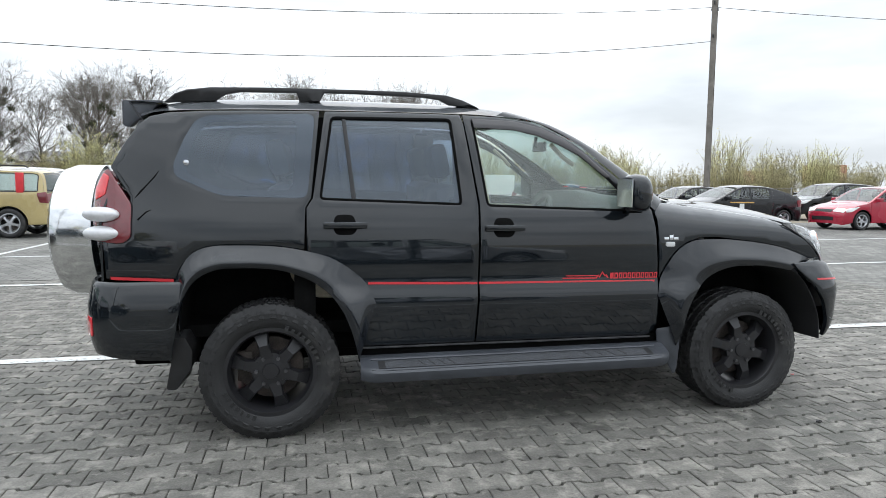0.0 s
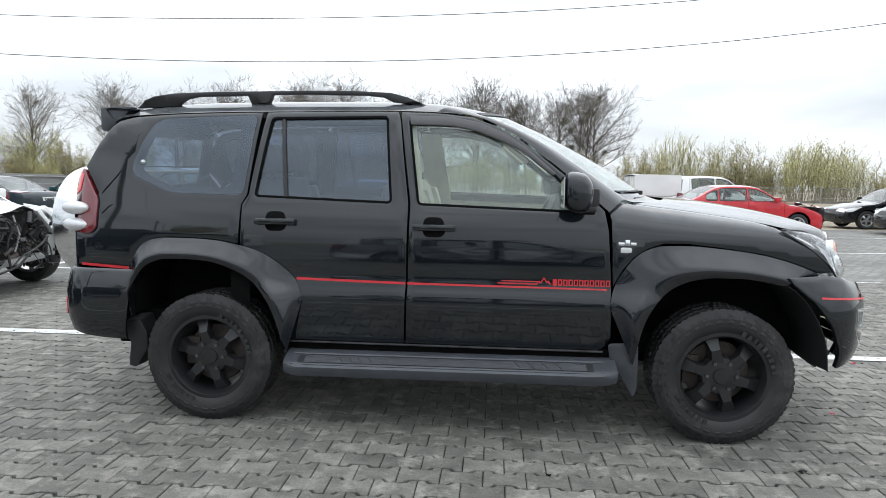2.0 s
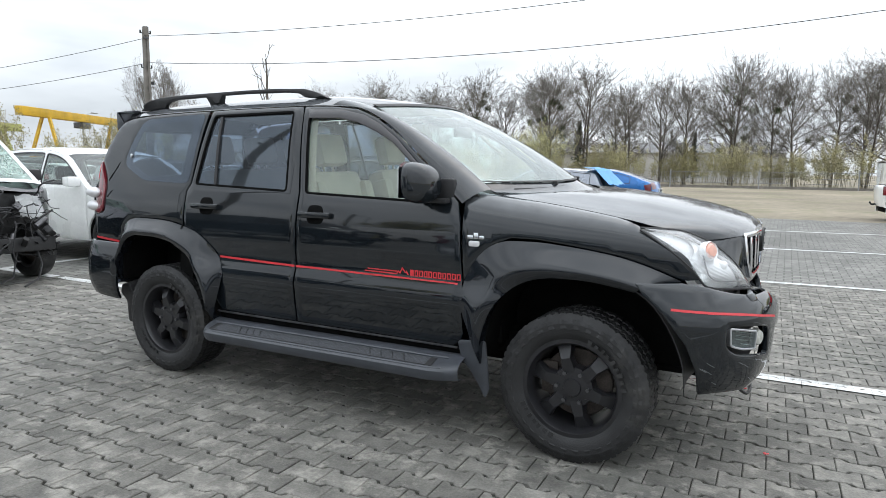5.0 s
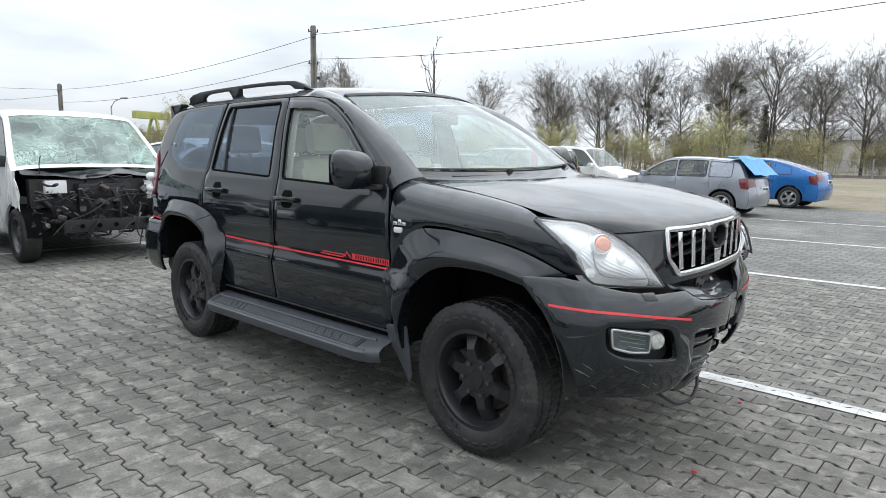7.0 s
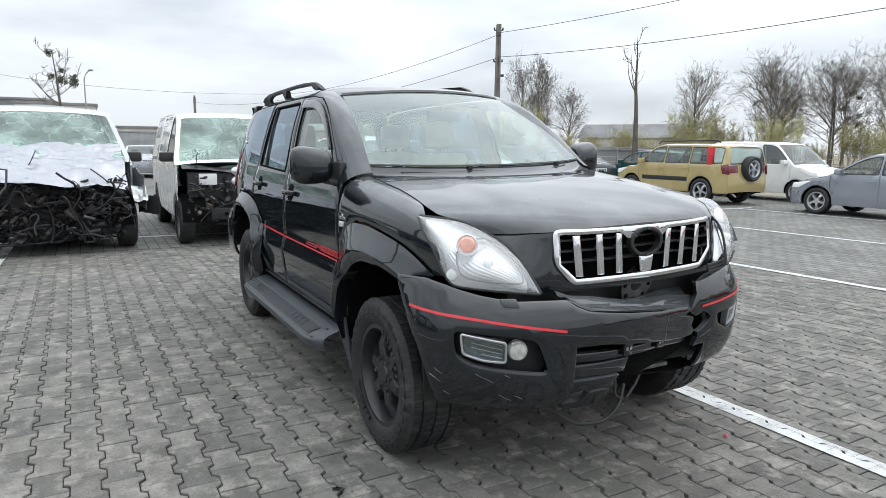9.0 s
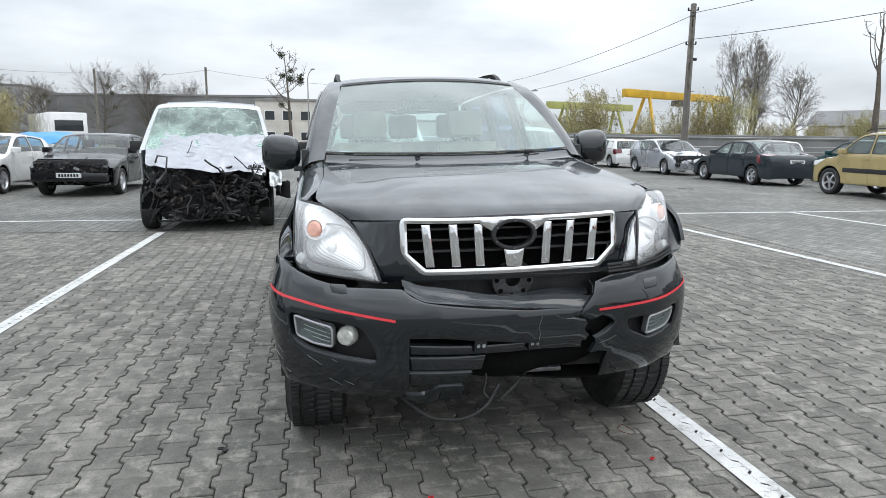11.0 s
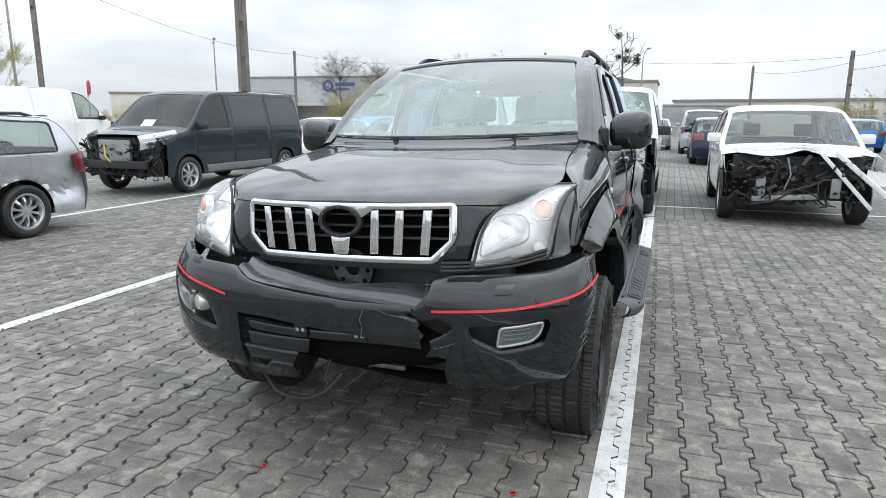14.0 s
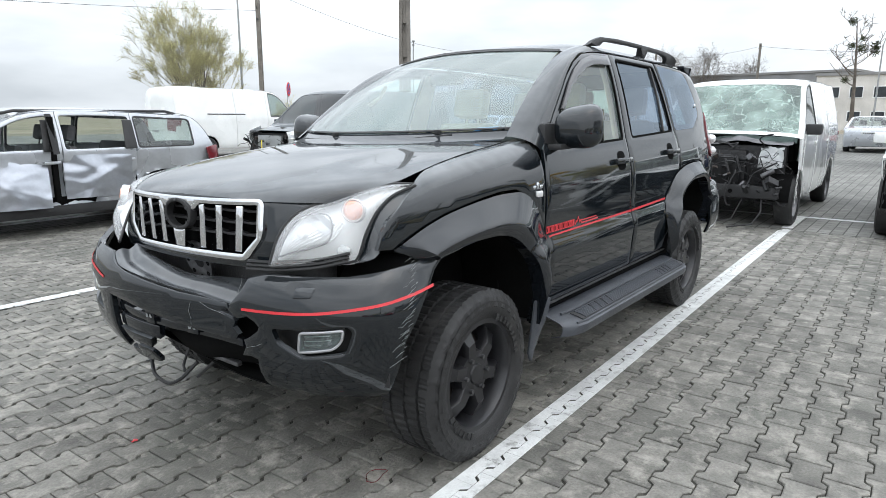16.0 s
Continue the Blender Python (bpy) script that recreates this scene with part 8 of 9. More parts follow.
# shallow puddles left on the paving
PUDDLE = mat("puddle_water", (.035, .036, .036), .03, coat=1.0, var=.1, scale=2)


def puddle(x, y, a, b, turn, seed):
    bm_ = bmesh.new()
    rim_ = [(1 + .30 * noise.noise(Vector((2 * math.cos(q), 2 * math.sin(q), seed)))) for q in (math.pi * k / 24 for k in range(48))]
    lo_, hi_ = [[bm_.verts.new((a * g * e * math.cos(math.pi * k / 24), b * g * e * math.sin(math.pi * k / 24), z)) for k, e in enumerate(rim_)] for g, z in ((1, .001), (.97, .005))]
    for k in range(48):
        bm_.faces.new((lo_[k], lo_[(k + 1) % 48], hi_[(k + 1) % 48], hi_[k]))
    bm_.faces.new(hi_)
    ob_ = part("puddle", bm_, PUDDLE)
    ob_.matrix_basis = pose(x, y, .003, 0, 0, turn)
    return tagged(ob_, "shallow dark rain puddle on the paving", "puddle", "puddles")


for row_ in ((-15.6, 7.65, .34, .70, 8, 1.3), (-15.5, 9.8, .24, .36, 0, 4.1), (-12.8, 9.73, .20, .26, 0, 7.7)):
    puddle(*row_)

# litter on the paving
def litter(name, x, y, m_, label, seed, size):
    rnd_ = random.Random(seed)
    bm_ = bmesh.new()
    for _ in range(4):
        add_box(bm_, -size, size, -size * .5, size * .5, 0, size * .4, size * .1, pose(x + rnd_.uniform(-1, 1) * size, y + rnd_.uniform(-1, 1) * size, .006, 0, 0, rnd_.uniform(0, 180)))
    return tagged(part(name, bm_, m_), label, "litter", "litter")


litter("red_plastic_shard", 2.228, -.37, RED_FILM, "small red plastic shard on the paving", 1, .009)
litter("dark_leaf", .475, -1.42, DARK, "small dark leaf on the paving", 2, .007)
litter("dark_leaf", 1.6, -2.4, DARK, "curled dark leaf on the paving", 3, .008)
litter("dark_leaf", 1.68, -1.226, TRIM, "dark scrap lying between stones", 4, .014)
litter("red_plastic_shard", 2.08, .66, RED_FILM, "red plastic splinter on the paving", 7, .010)
litter("red_plastic_shard", 2.95, .85, RED_FILM, "bent red plastic strip on the paving", 9, .014)
cable = part("red_cable", tube([(1.79 + .055 * math.cos(a * .42), .67 + .03 * math.sin(a * .42) + .01 * math.sin(a), .010) for a in range(15)], .0016, 5), RED_LENS)
tagged(cable, "thin dark red cable lying on the paving", "cable")


# ---- trees, shrubs, fence, poles and buildings round the yard ----


class Twigs:
    """Collects tapered sticks and small leaves and turns them into one mesh."""

    def __init__(self):
        self.v, self.f = [], []

    def stick(self, pts, r0, r1, seg):
        up, k0 = None, len(self.v)
        for i, p in enumerate(pts):
            d = (pts[min(i + 1, len(pts) - 1)] - pts[max(i - 1, 0)]).normalized()
            up = d.orthogonal().normalized() if up is None else (up - d * up.dot(d)).normalized()
            s, r = d.cross(up), r0 + (r1 - r0) * i / (len(pts) - 1)
            self.v += [tuple(p + (up * math.cos(a) + s * math.sin(a)) * r) for a in (2 * math.pi * k / seg for k in range(seg))]
        for i in range(len(pts) - 1):
            a = k0 + i * seg
            self.f += [(a + k, a + (k + 1) % seg, a + seg + (k + 1) % seg, a + seg + k) for k in range(seg)]

    def leaf(self, p, size, rnd):
        a = Vector((rnd.uniform(-1, 1), rnd.uniform(-1, 1), rnd.uniform(-1, 1))).normalized()
        b = a.orthogonal().normalized()
        k = len(self.v)
        self.v += [tuple(p - a * size), tuple(p + b * size * .5), tuple(p + a * size), tuple(p - b * size * .5)]
        self.f.append((k, k + 1, k + 2, k + 3))

    def make(self, name, material, parent, kind=""):
        me = bpy.data.meshes.new(name)
        me.from_pydata(self.v, [], self.f)
        me.materials.append(material)
        ob = new(name, me)
        ob.parent = parent
        return tagged(ob, kind=kind) if kind else ob


def grow(rnd, p, d, length, wob, lift, n=5):
    pts, q = [p.copy()], d.normalized()
    for _ in range(n):
        q = (q + Vector((rnd.uniform(-wob, wob), rnd.uniform(-wob, wob), rnd.uniform(-wob, wob) + lift))).normalized()
        pts.append(pts[-1] + q * length / n)
    return pts


def bare_tree(name, seed, H, label, limbs=24, spread=.40, first=.22, mistletoe=0, buds=None, lean=0.0, trunk_r=.17, category="tree", fine=8, stems=1, lift=.12):
    rnd = random.Random(seed)
    top = thing(name, pose(0, 0, 0), label, category, "yard trees")
    big, thin, leaves, balls = Twigs(), Twigs(), Twigs(), []
    for s in range(stems):
        base = Vector((rnd.uniform(-.4, .4) * (stems > 1), rnd.uniform(-.4, .4) * (stems > 1), -.1))
        trunk = grow(rnd, base, Vector((lean + rnd.uniform(-.12, .12) * (stems > 1), rnd.uniform(-.1, .1) * (stems > 1), 1)), H * (.93 if stems == 1 else rnd.uniform(.7, .95)), .07, .06, 10)
        big.stick(trunk, trunk_r, .03, 7)
        for k in range(limbs):
            h = first + (1 - first) * (k + rnd.random()) / limbs
            i = min(int(h * 10), 9)
            p = trunk[i].lerp(trunk[i + 1], h * 10 - i)
            a = rnd.uniform(0, 2 * math.pi)
            L = H * spread * (1.08 - .72 * h) * rnd.uniform(.7, 1.15)
            limb = grow(rnd, p, Vector((math.cos(a), math.sin(a), rnd.uniform(.35, .9))), L, .16, lift, 6)
            big.stick(limb, max(.025, trunk_r * .42 * (1.1 - h)), .018, 5)
            for m in range(fine):
                t = rnd.uniform(.25, 1) * 5.99
                j = int(t)
                b = limb[j].lerp(limb[j + 1], t - j)
                sub = grow(rnd, b, Vector((rnd.uniform(-1, 1), rnd.uniform(-1, 1), rnd.uniform(.1, 1))), L * rnd.uniform(.25, .5), .22, .12, 4)
                thin.stick(sub, .030, .016, 3)
                for w in range(fine):
                    t2 = rnd.uniform(.2, 1) * 3.99
                    j2 = int(t2)
                    c = sub[j2].lerp(sub[j2 + 1], t2 - j2)
                    tw = grow(rnd, c, Vector((rnd.uniform(-1, 1), rnd.uniform(-1, 1), rnd.uniform(-.1, 1))), L * rnd.uniform(.1, .24), .25, .05, 2)
                    thin.stick(tw, .019, .012, 3)
                    if buds:
                        for _ in range(5):
                            leaves.leaf(tw[-1] + Vector((rnd.uniform(-.15, .15), rnd.uniform(-.15, .15), rnd.uniform(-.15, .15))), rnd.uniform(.06, .11), rnd)
            if len(balls) < mistletoe and rnd.random() < .6:
                balls.append((limb[rnd.randrange(2, 6)], rnd.uniform(.22, .5)))
    big.make("trunk", BARK, top)
    thin.make("crown", TWIG, top)
    if buds:
        leaves.make("foliage", buds, top)
    for c, r in balls:
        t = Twigs()
        for _ in range(150):
            q = Vector((rnd.gauss(0, 1), rnd.gauss(0, 1), rnd.gauss(0, 1)))
            t.leaf(c + q.normalized() * r * rnd.random() ** .5, r * .22, rnd)
        t.make("mistletoe", MISTLE, top)
    return top


def fork_tree(name, seed, H, label, leaders=3, angle=26, bole=.26, depth=6, ratio=.79, mistletoe=0, buds=None, bud=.045, trunk_r=.18, tips=5, lean=0.0, splay=(.35, 1.1), shoots=None):
    """Bare crown that forks again and again into ever finer twigs."""
    rnd = random.Random(seed)
    top = thing(name, pose(0, 0, 0), label, "tree", "yard trees")
    big, thin, leaves, nodes = Twigs(), Twigs(), Twigs(), []

    def turned(d, deg):
        s = d.orthogonal().normalized()
        s = Matrix.Rotation(rnd.uniform(0, 2 * math.pi), 3, d) @ s
        q = (Matrix.Rotation(radians(deg), 3, s) @ d).normalized()
        return (q + Vector((0, 0, .10))).normalized()

    def branch(p, d, L, r, k):
        pts = grow(rnd, p, d, L, .10, .03, 3 if k < 3 else 2)
        (big if k < 3 else thin).stick(pts, r, r * .72, 6 if k < 2 else 4 if k < 3 else 3)
        if 1 < k < depth - 1:
            nodes.append(pts[-1])
        if k >= depth:
            for _ in range(tips):
                q = pts[0].lerp(pts[-1], rnd.uniform(.2, 1))
                e = q + turned(d, rnd.uniform(15, 60)) * rnd.uniform(.5, 1.1) * L
                thin.stick([q, e], .009, .006, 3)
                if buds:
                    for _ in range(3):
                        leaves.leaf(q.lerp(e, rnd.uniform(.2, 1)) + Vector((rnd.gauss(0, .06), rnd.gauss(0, .06), rnd.gauss(0, .06))), bud * rnd.uniform(.7, 1.3), rnd)
            return
        for _ in range(2 if rnd.random() < .68 else 3):
            branch(pts[-1], turned(d, rnd.uniform(.45, 1.25) * angle), L * ratio * rnd.uniform(.82, 1.15), max(.009, r * .64), k + 1)
        if rnd.random() < (.7 if k < 3 else .4):
            branch(pts[1], turned(d, rnd.uniform(1.1, 1.8) * angle), L * ratio * .75, max(.009, r * .5), k + 2)

    trunk = grow(rnd, Vector((0, 0, -.1)), Vector((lean, 0, 1)), H * bole, .05, .06, 4)
    big.stick(trunk, trunk_r, trunk_r * .8, 8)
    for k in range(leaders):
        branch(trunk[-1], turned(Vector((lean, 0, 1)).normalized(), angle * rnd.uniform(*splay)), H * .25 * rnd.uniform(.8, 1.15), trunk_r * .62, 0)
    big.make("trunk", BARK, top)
    thin.make("crown", shoots or TWIG, top)
    if buds:
        leaves.make("foliage", buds, top)
    for _ in range(mistletoe):
        c, r, t = rnd.choice(nodes), rnd.uniform(.25, .6), Twigs()
        for _ in range(150):
            q = Vector((rnd.gauss(0, 1), rnd.gauss(0, 1), rnd.gauss(0, 1)))
            t.leaf(c + q.normalized() * r * rnd.random() ** .5, r * .2, rnd)
        t.make("mistletoe", MISTLE, top)
    return top


def shrub(name, seed, H, W, label, leaf, n=56, per=140, size=.058):
    rnd = random.Random(seed)
    top = thing(name, pose(0, 0, 0), label, "shrub", "shrubs along the fence")
    st, lv = Twigs(), Twigs()
    for _ in range(n):
        b = Vector((rnd.uniform(-W, W) * .8, rnd.uniform(-1, 1), 0))
        pts = grow(rnd, b, Vector((rnd.uniform(-.35, .35), rnd.uniform(-.3, .3), 1)), H * rnd.uniform(.55, 1.05), .12, .1, 4)
        st.stick(pts, .022, .01, 3)
        for _ in range(7):
            t = rnd.uniform(.25, 1) * 3.99
            j = int(t)
            q = grow(rnd, pts[j].lerp(pts[j + 1], t - j), Vector((rnd.uniform(-.8, .8), rnd.uniform(-.8, .8), 1)), H * rnd.uniform(.1, .3), .2, .1, 2)
            st.stick(q, .014, .007, 3)
            for _ in range(per // 7):
                u = rnd.uniform(.2, 1) * 1.99
                i = int(u)
                lv.leaf(q[i].lerp(q[i + 1], u - i) + Vector((rnd.gauss(0, .12), rnd.gauss(0, .12), rnd.gauss(0, .12))), size * rnd.uniform(.6, 1.3), rnd)
    st.make("stem_clump", REED, top, "stuff")
    lv.make("foliage", leaf, top)
    return top


def conifer(seed, H):
    rnd = random.Random(seed)
    top = thing("dark_conifer", pose(0, 0, 0), "dark evergreen conifer among the bare trees", "tree", "yard trees")
    big, lv = Twigs(), Twigs()
    big.stick(grow(rnd, Vector((0, 0, -.1)), Vector((0, 0, 1)), H, .02, .05, 6), .14, .02, 6)
    for k in range(90):
        h = .15 + .83 * k / 90
        a = rnd.uniform(0, 6.28)
        L = H * .2 * (1.05 - h) * rnd.uniform(.7, 1.2)
        pts = grow(rnd, Vector((0, 0, h * H)), Vector((math.cos(a), math.sin(a), -.1)), L, .1, 0, 3)
        big.stick(pts, .03, .008, 3)
        for _ in range(26):
            t = rnd.random() * 2.99
            j = int(t)
            lv.leaf(pts[j].lerp(pts[j + 1], t - j) + Vector((rnd.gauss(0, .1), rnd.gauss(0, .1), rnd.gauss(-.05, .1))), .12, rnd)
    big.make("trunk", BARK, top)
    lv.make("foliage", PINE, top)
    return top


def oval_tree(name, seed, H, label, first=.2, width=.30, limbs=34, steep=48, mistletoe=0, trunk_r=.17, split=1):
    """Bare tree with a straight stem and an oval crown of fine ascending twigs."""
    rnd = random.Random(seed)
    top = thing(name, pose(0, 0, 0), label, "tree", "yard trees")
    big, thin, nodes = Twigs(), Twigs(), []

    def shoot(p, d, L, r, k):
        pts = grow(rnd, p, d, L, .16, .02, 4)
        (big if k < 1 else thin).stick(pts, r, r * .45, 5 if k < 1 else 3)
        if k == 0:
            nodes.append(pts[2])
        if k >= 3:
            return
        for _ in range((7, 4, 3)[k]):
            t = rnd.uniform(.22, 1) * 3.99
            j = int(t)
            side = d.orthogonal().normalized()
            side = Matrix.Rotation(rnd.uniform(0, 6.283), 3, d) @ side
            shoot(pts[j].lerp(pts[j + 1], t - j), (d + side * rnd.uniform(.5, 1.15) + Vector((0, 0, .10))).normalized(), L * rnd.uniform(.34, .60), max(r * .42, .011), k + 1)

    for sp in range(split):
        base = Vector((.35 * (sp - (split - 1) / 2), rnd.uniform(-.2, .2) * (split > 1), -.1))
        stem = grow(rnd, base, Vector((.16 * (sp - (split - 1) / 2), 0, 1)), H * rnd.uniform(.86, .95), .035, .08, 10)
        big.stick(stem, trunk_r, .025, 7)
        for k in range(limbs // split):
            h = first + (.97 - first) * (k + rnd.random()) * split / limbs
            i = min(int(h * 10), 9)
            e = (h - first) / (1 - first)
            L = H * width * max(.16, math.sin(math.pi * (.16 + .80 * e)) ** .75) * rnd.uniform(.75, 1.15)
            a, st = rnd.uniform(0, 6.283), radians(steep * (1.15 - .65 * e) * rnd.uniform(.8, 1.2))
            shoot(stem[i].lerp(stem[i + 1], h * 10 - i), Vector((math.cos(a) * math.sin(st), math.sin(a) * math.sin(st), math.cos(st))), L, trunk_r * .36 * (1.15 - .7 * h), 0)
    big.make("trunk", BARK, top)
    thin.make("crown", TWIG, top)
    for _ in range(mistletoe):
        c, r, t = rnd.choice(nodes), rnd.uniform(.25, .6), Twigs()
        for _ in range(150):
            q = Vector((rnd.gauss(0, 1), rnd.gauss(0, 1), rnd.gauss(0, 1)))
            t.leaf(c + q.normalized() * r * rnd.random() ** .5, r * .2, rnd)
        t.make("mistletoe", MISTLE, top)
    return top


rt = random.Random(21)
kinds = [oval_tree("bare_tree", 31, 13.0, "tall bare alder with fine grey twigs", width=.37, limbs=42),
         oval_tree("bare_tree", 32, 13.5, "tall bare tree hung with dark mistletoe balls", width=.38, mistletoe=16, limbs=36),
         oval_tree("bare_tree", 33, 12.5, "bare tree with two stems and open crown", width=.38, split=2, limbs=48),
         oval_tree("bare_tree", 34, 13.0, "slender bare tree with upright limbs", width=.28, steep=40, first=.2),
         oval_tree("bare_tree", 35, 11.5, "broad bare tree with spreading limbs", width=.46, steep=60, limbs=44, mistletoe=5)]
spots = []
x = 12.0
while x > -54:
    spots.append((x + rt.uniform(-.8, .8), 76 + rt.uniform(-5, 6)))
    x -= rt.uniform(1.9, 3.6)
order = [rt.randrange(5) for _ in spots]
first_use = {}
for (px_, py_), k in zip(spots, order):
    m_ = pose(px_, py_, 0, 0, 0, rt.uniform(0, 360)) @ Matrix.Scale(rt.uniform(.82, 1.06), 4)
    if k not in first_use:
        kinds[k].matrix_basis = m_
        first_use[k] = True
    else:
        c = copy_thing(kinds[k], m_)
        c.matrix_basis = m_
for k in range(5):
    if k not in first_use:
        kinds[k].matrix_basis = pose(-56 - 3 * k, 78, 0)
for k, (px_, py_, s) in enumerate(((-90, -38, .62), (-88, -42, .7), (-82, -34, .6), (-58, 71, .95), (-49.5, 38.5, .78), (-51.5, 39.5, .85), (-53.5, 38.5, .8), (-74, 62, .8), (-84, -46, .8), (-96, -25, .8), (-100, -20, .7), (-92, -30, .8))):
    c = copy_thing(kinds[(4, 2, 4, 0, 3, 3, 0, 0, 4, 2, 0, 4)[k]], pose(0, 0, 0))
    c.matrix_basis = pose(px_, py_, 0, 0, 0, 40 * k) @ Matrix.Diagonal((s * (.62 if 3 < k < 7 else 1), s * (.62 if 3 < k < 7 else 1), s, 1))
for k, (px_, py_, s) in enumerate(((-22, 79, 1.0), (-8, 80, .8), (-62, 76, .55))):
    c = conifer(51, 8.0) if k == 0 else copy_thing(c, pose(0, 0, 0))
    c.matrix_basis = pose(px_, py_, 0, 0, 0, 70 * k) @ Matrix.Scale(s, 4)
snag = bare_tree("pruned_dead_tree", 61, 11.5, "pruned dead tree with few upright limbs", limbs=6, fine=2, spread=.42, first=.52, trunk_r=.30, lift=.45)
snag.matrix_basis = pose(-44, 46, 0) @ Matrix.Scale(1.15, 4)
c = bare_tree("mistletoe_tree", 62, 10.5, "thin leafless tree with mistletoe clumps", limbs=12, fine=4, spread=.40, first=.42, mistletoe=7, trunk_r=.22, lift=.08)
c.matrix_basis = pose(-66, -4.0, 0)
c = fork_tree("budding_willow", 63, 8.6, "round willow with fresh yellow-green buds", leaders=13, bole=.03, angle=15, depth=5, ratio=.80, buds=WILLOW_BUD, bud=.040, trunk_r=.075, tips=5, splay=(.05, 2.4), shoots=WILLOW)
c.matrix_basis = pose(-18, -31, 0) @ Matrix.Diagonal((.84, .84, .76, 1))

bushes = [shrub("shrub", 71, 4.2, 2.4, "loose olive green spring shrub", OLIVE), shrub("shrub", 72, 5.2, 2.2, "tall twiggy shrub with yellow buds", BUD, per=112), shrub("shrub", 73, 3.2, 2.8, "low twiggy olive shrub", OLIVE, n=36)]
used = set()
row = [(x_, 68.5 + rt.uniform(-2, 3)) for x_ in np.arange(-60, 95, 3.4)] + [(x_, 74 + rt.uniform(-2, 3)) for x_ in np.arange(14, 95, 3.7)] + [(-50 + rt.uniform(-2, 2), y_) for y_ in np.arange(13, 64, 3.4)] + [(-62 + rt.uniform(-6, 2), y_) for y_ in (-26, -31, -36, -12)] + [(-30 - 4 * k_, -46 - 2 * k_) for k_ in range(8)]
for px_, py_ in row:
    k = rt.choice((0, 1, 2, 0))
    m_ = pose(float(px_), float(py_), 0, 0, 0, rt.uniform(0, 360) if py_ < 60 else rt.uniform(-20, 20)) @ Matrix.Scale(rt.choice((.6, .8, .95, 1.05, 1.25)) * rt.uniform(.9, 1.1) * (1.15 if px_ > 16 else .55 if py_ < -40 else 1), 4)
    c = bushes[k] if k not in used else copy_thing(bushes[k], pose(0, 0, 0))
    used.add(k)
    c.matrix_basis = m_

# fence
def fence(pts, label, h=1.5, step=2.5, bar=.16):
    top = thing("mesh_fence", pose(0, 0, 0), label, "fence")
    bars = Twigs()
    for (x0, y0), (x1, y1) in zip(pts, pts[1:]):
        a, b = Vector((x0, y0, 0)), Vector((x1, y1, 0))
        L, d = (b - a).length, (b - a).normalized()
        n = int(L / step / 3)
        for k in range(n + 1):
            q = a + d * (L * k / max(n, 1))
            part("post", box(q.x - .05, q.x + .05, q.y - .05, q.y + .05, 0, h + .18, .01), GALV, top)
        for k in range(int(L / bar)):
            q = a + d * bar * k
            bars.stick([q + Vector((0, 0, .1)), q + Vector((0, 0, h))], .010, .010, 3)
        for z in (.12, .5, .95, h):
            bars.stick([a + Vector((0, 0, z)), b + Vector((0, 0, z))], .022, .022, 3)
        part("plinth", box(0, L, -.04, .04, 0, .22, 0, Matrix.Translation(a) @ pose(0, 0, 0, 0, 0, math.degrees(math.atan2(d.y, d.x)))), CONCRETE, top)
    tagged(bars.make("fence_mesh", GALV, top, "stuff"), "grey steel fence mesh")
    return top


fence([(-62, 62), (85, 62)], "grey steel mesh fence between yard field and trees")
fence([(-45, 60), (-43, 12)], "grey steel mesh fence behind the parked row", 1.7)


# poles and wires
def concrete_pole(x, y, h, turn, label, w0=.34, w1=.20):
    top = thing("concrete_pole", pose(x, y, 0, 0, 0, turn), label, "utility pole", "utility poles")
    bm = bmesh.new()
    for s in (-1, 1):
        vs = []
        for z, w in ((-.2, w0), (h, w1)):
            vs.append([bm.verts.new((s * w * .5 + dx, dy, z)) for dx, dy in ((-.045, -.11), (.045, -.11), (.045, .11), (-.045, .11))])
        for k in range(4):
            bm.faces.new((vs[0][k], vs[0][(k + 1) % 4], vs[1][(k + 1) % 4], vs[1][k]))
        bm.faces.new(vs[1])
    z = .3
    while z < h - .1:
        w = w0 + (w1 - w0) * z / h
        add_box(bm, -w * .5, w * .5, -.075, .075, z, z + .62)
        z += .9
    add_box(bm, -w1 * .5, w1 * .5, -.03, .03, 0, h)
    add_box(bm, -w1 * .6, w1 * .6, -.12, .12, h - .35, h + .02)
    part("shaft", bm, CONCRETE, top, smooth=0)
    part("clamp", box(-w1 * .75, w1 * .75, -.15, .15, h - .5, h - .42), STEEL, top)
    bm = bmesh.new()
    for z in (h - .25, h - 1.7):
        add_tube(bm, [(-.22, 0, z), (.22, 0, z)], .025, 6)
        for s in (-.2, .2):
            add_tube(bm, [(s, 0, z), (s, 0, z + .12)], .035, 8)
    part("insulator", bm, WIRE, top)
    part("lamp_bracket", box(w1 * .5, w1 * .5 + .22, -.05, .05, h - 2.4, h - 2.28, .02), WIRE, top)
    return top


def wire(a, b, sag, r=.012):
    a, b = Vector(a), Vector(b)
    pts = [a.lerp(b, k / 24) - Vector((0, 0, 4 * sag * (k / 24) * (1 - k / 24))) for k in range(25)]
    ob = part("overhead_wire", tube(pts, r, 5), WIRE, None)
    return tagged(ob, "thin black overhead wire between poles", "wire", "overhead wires")


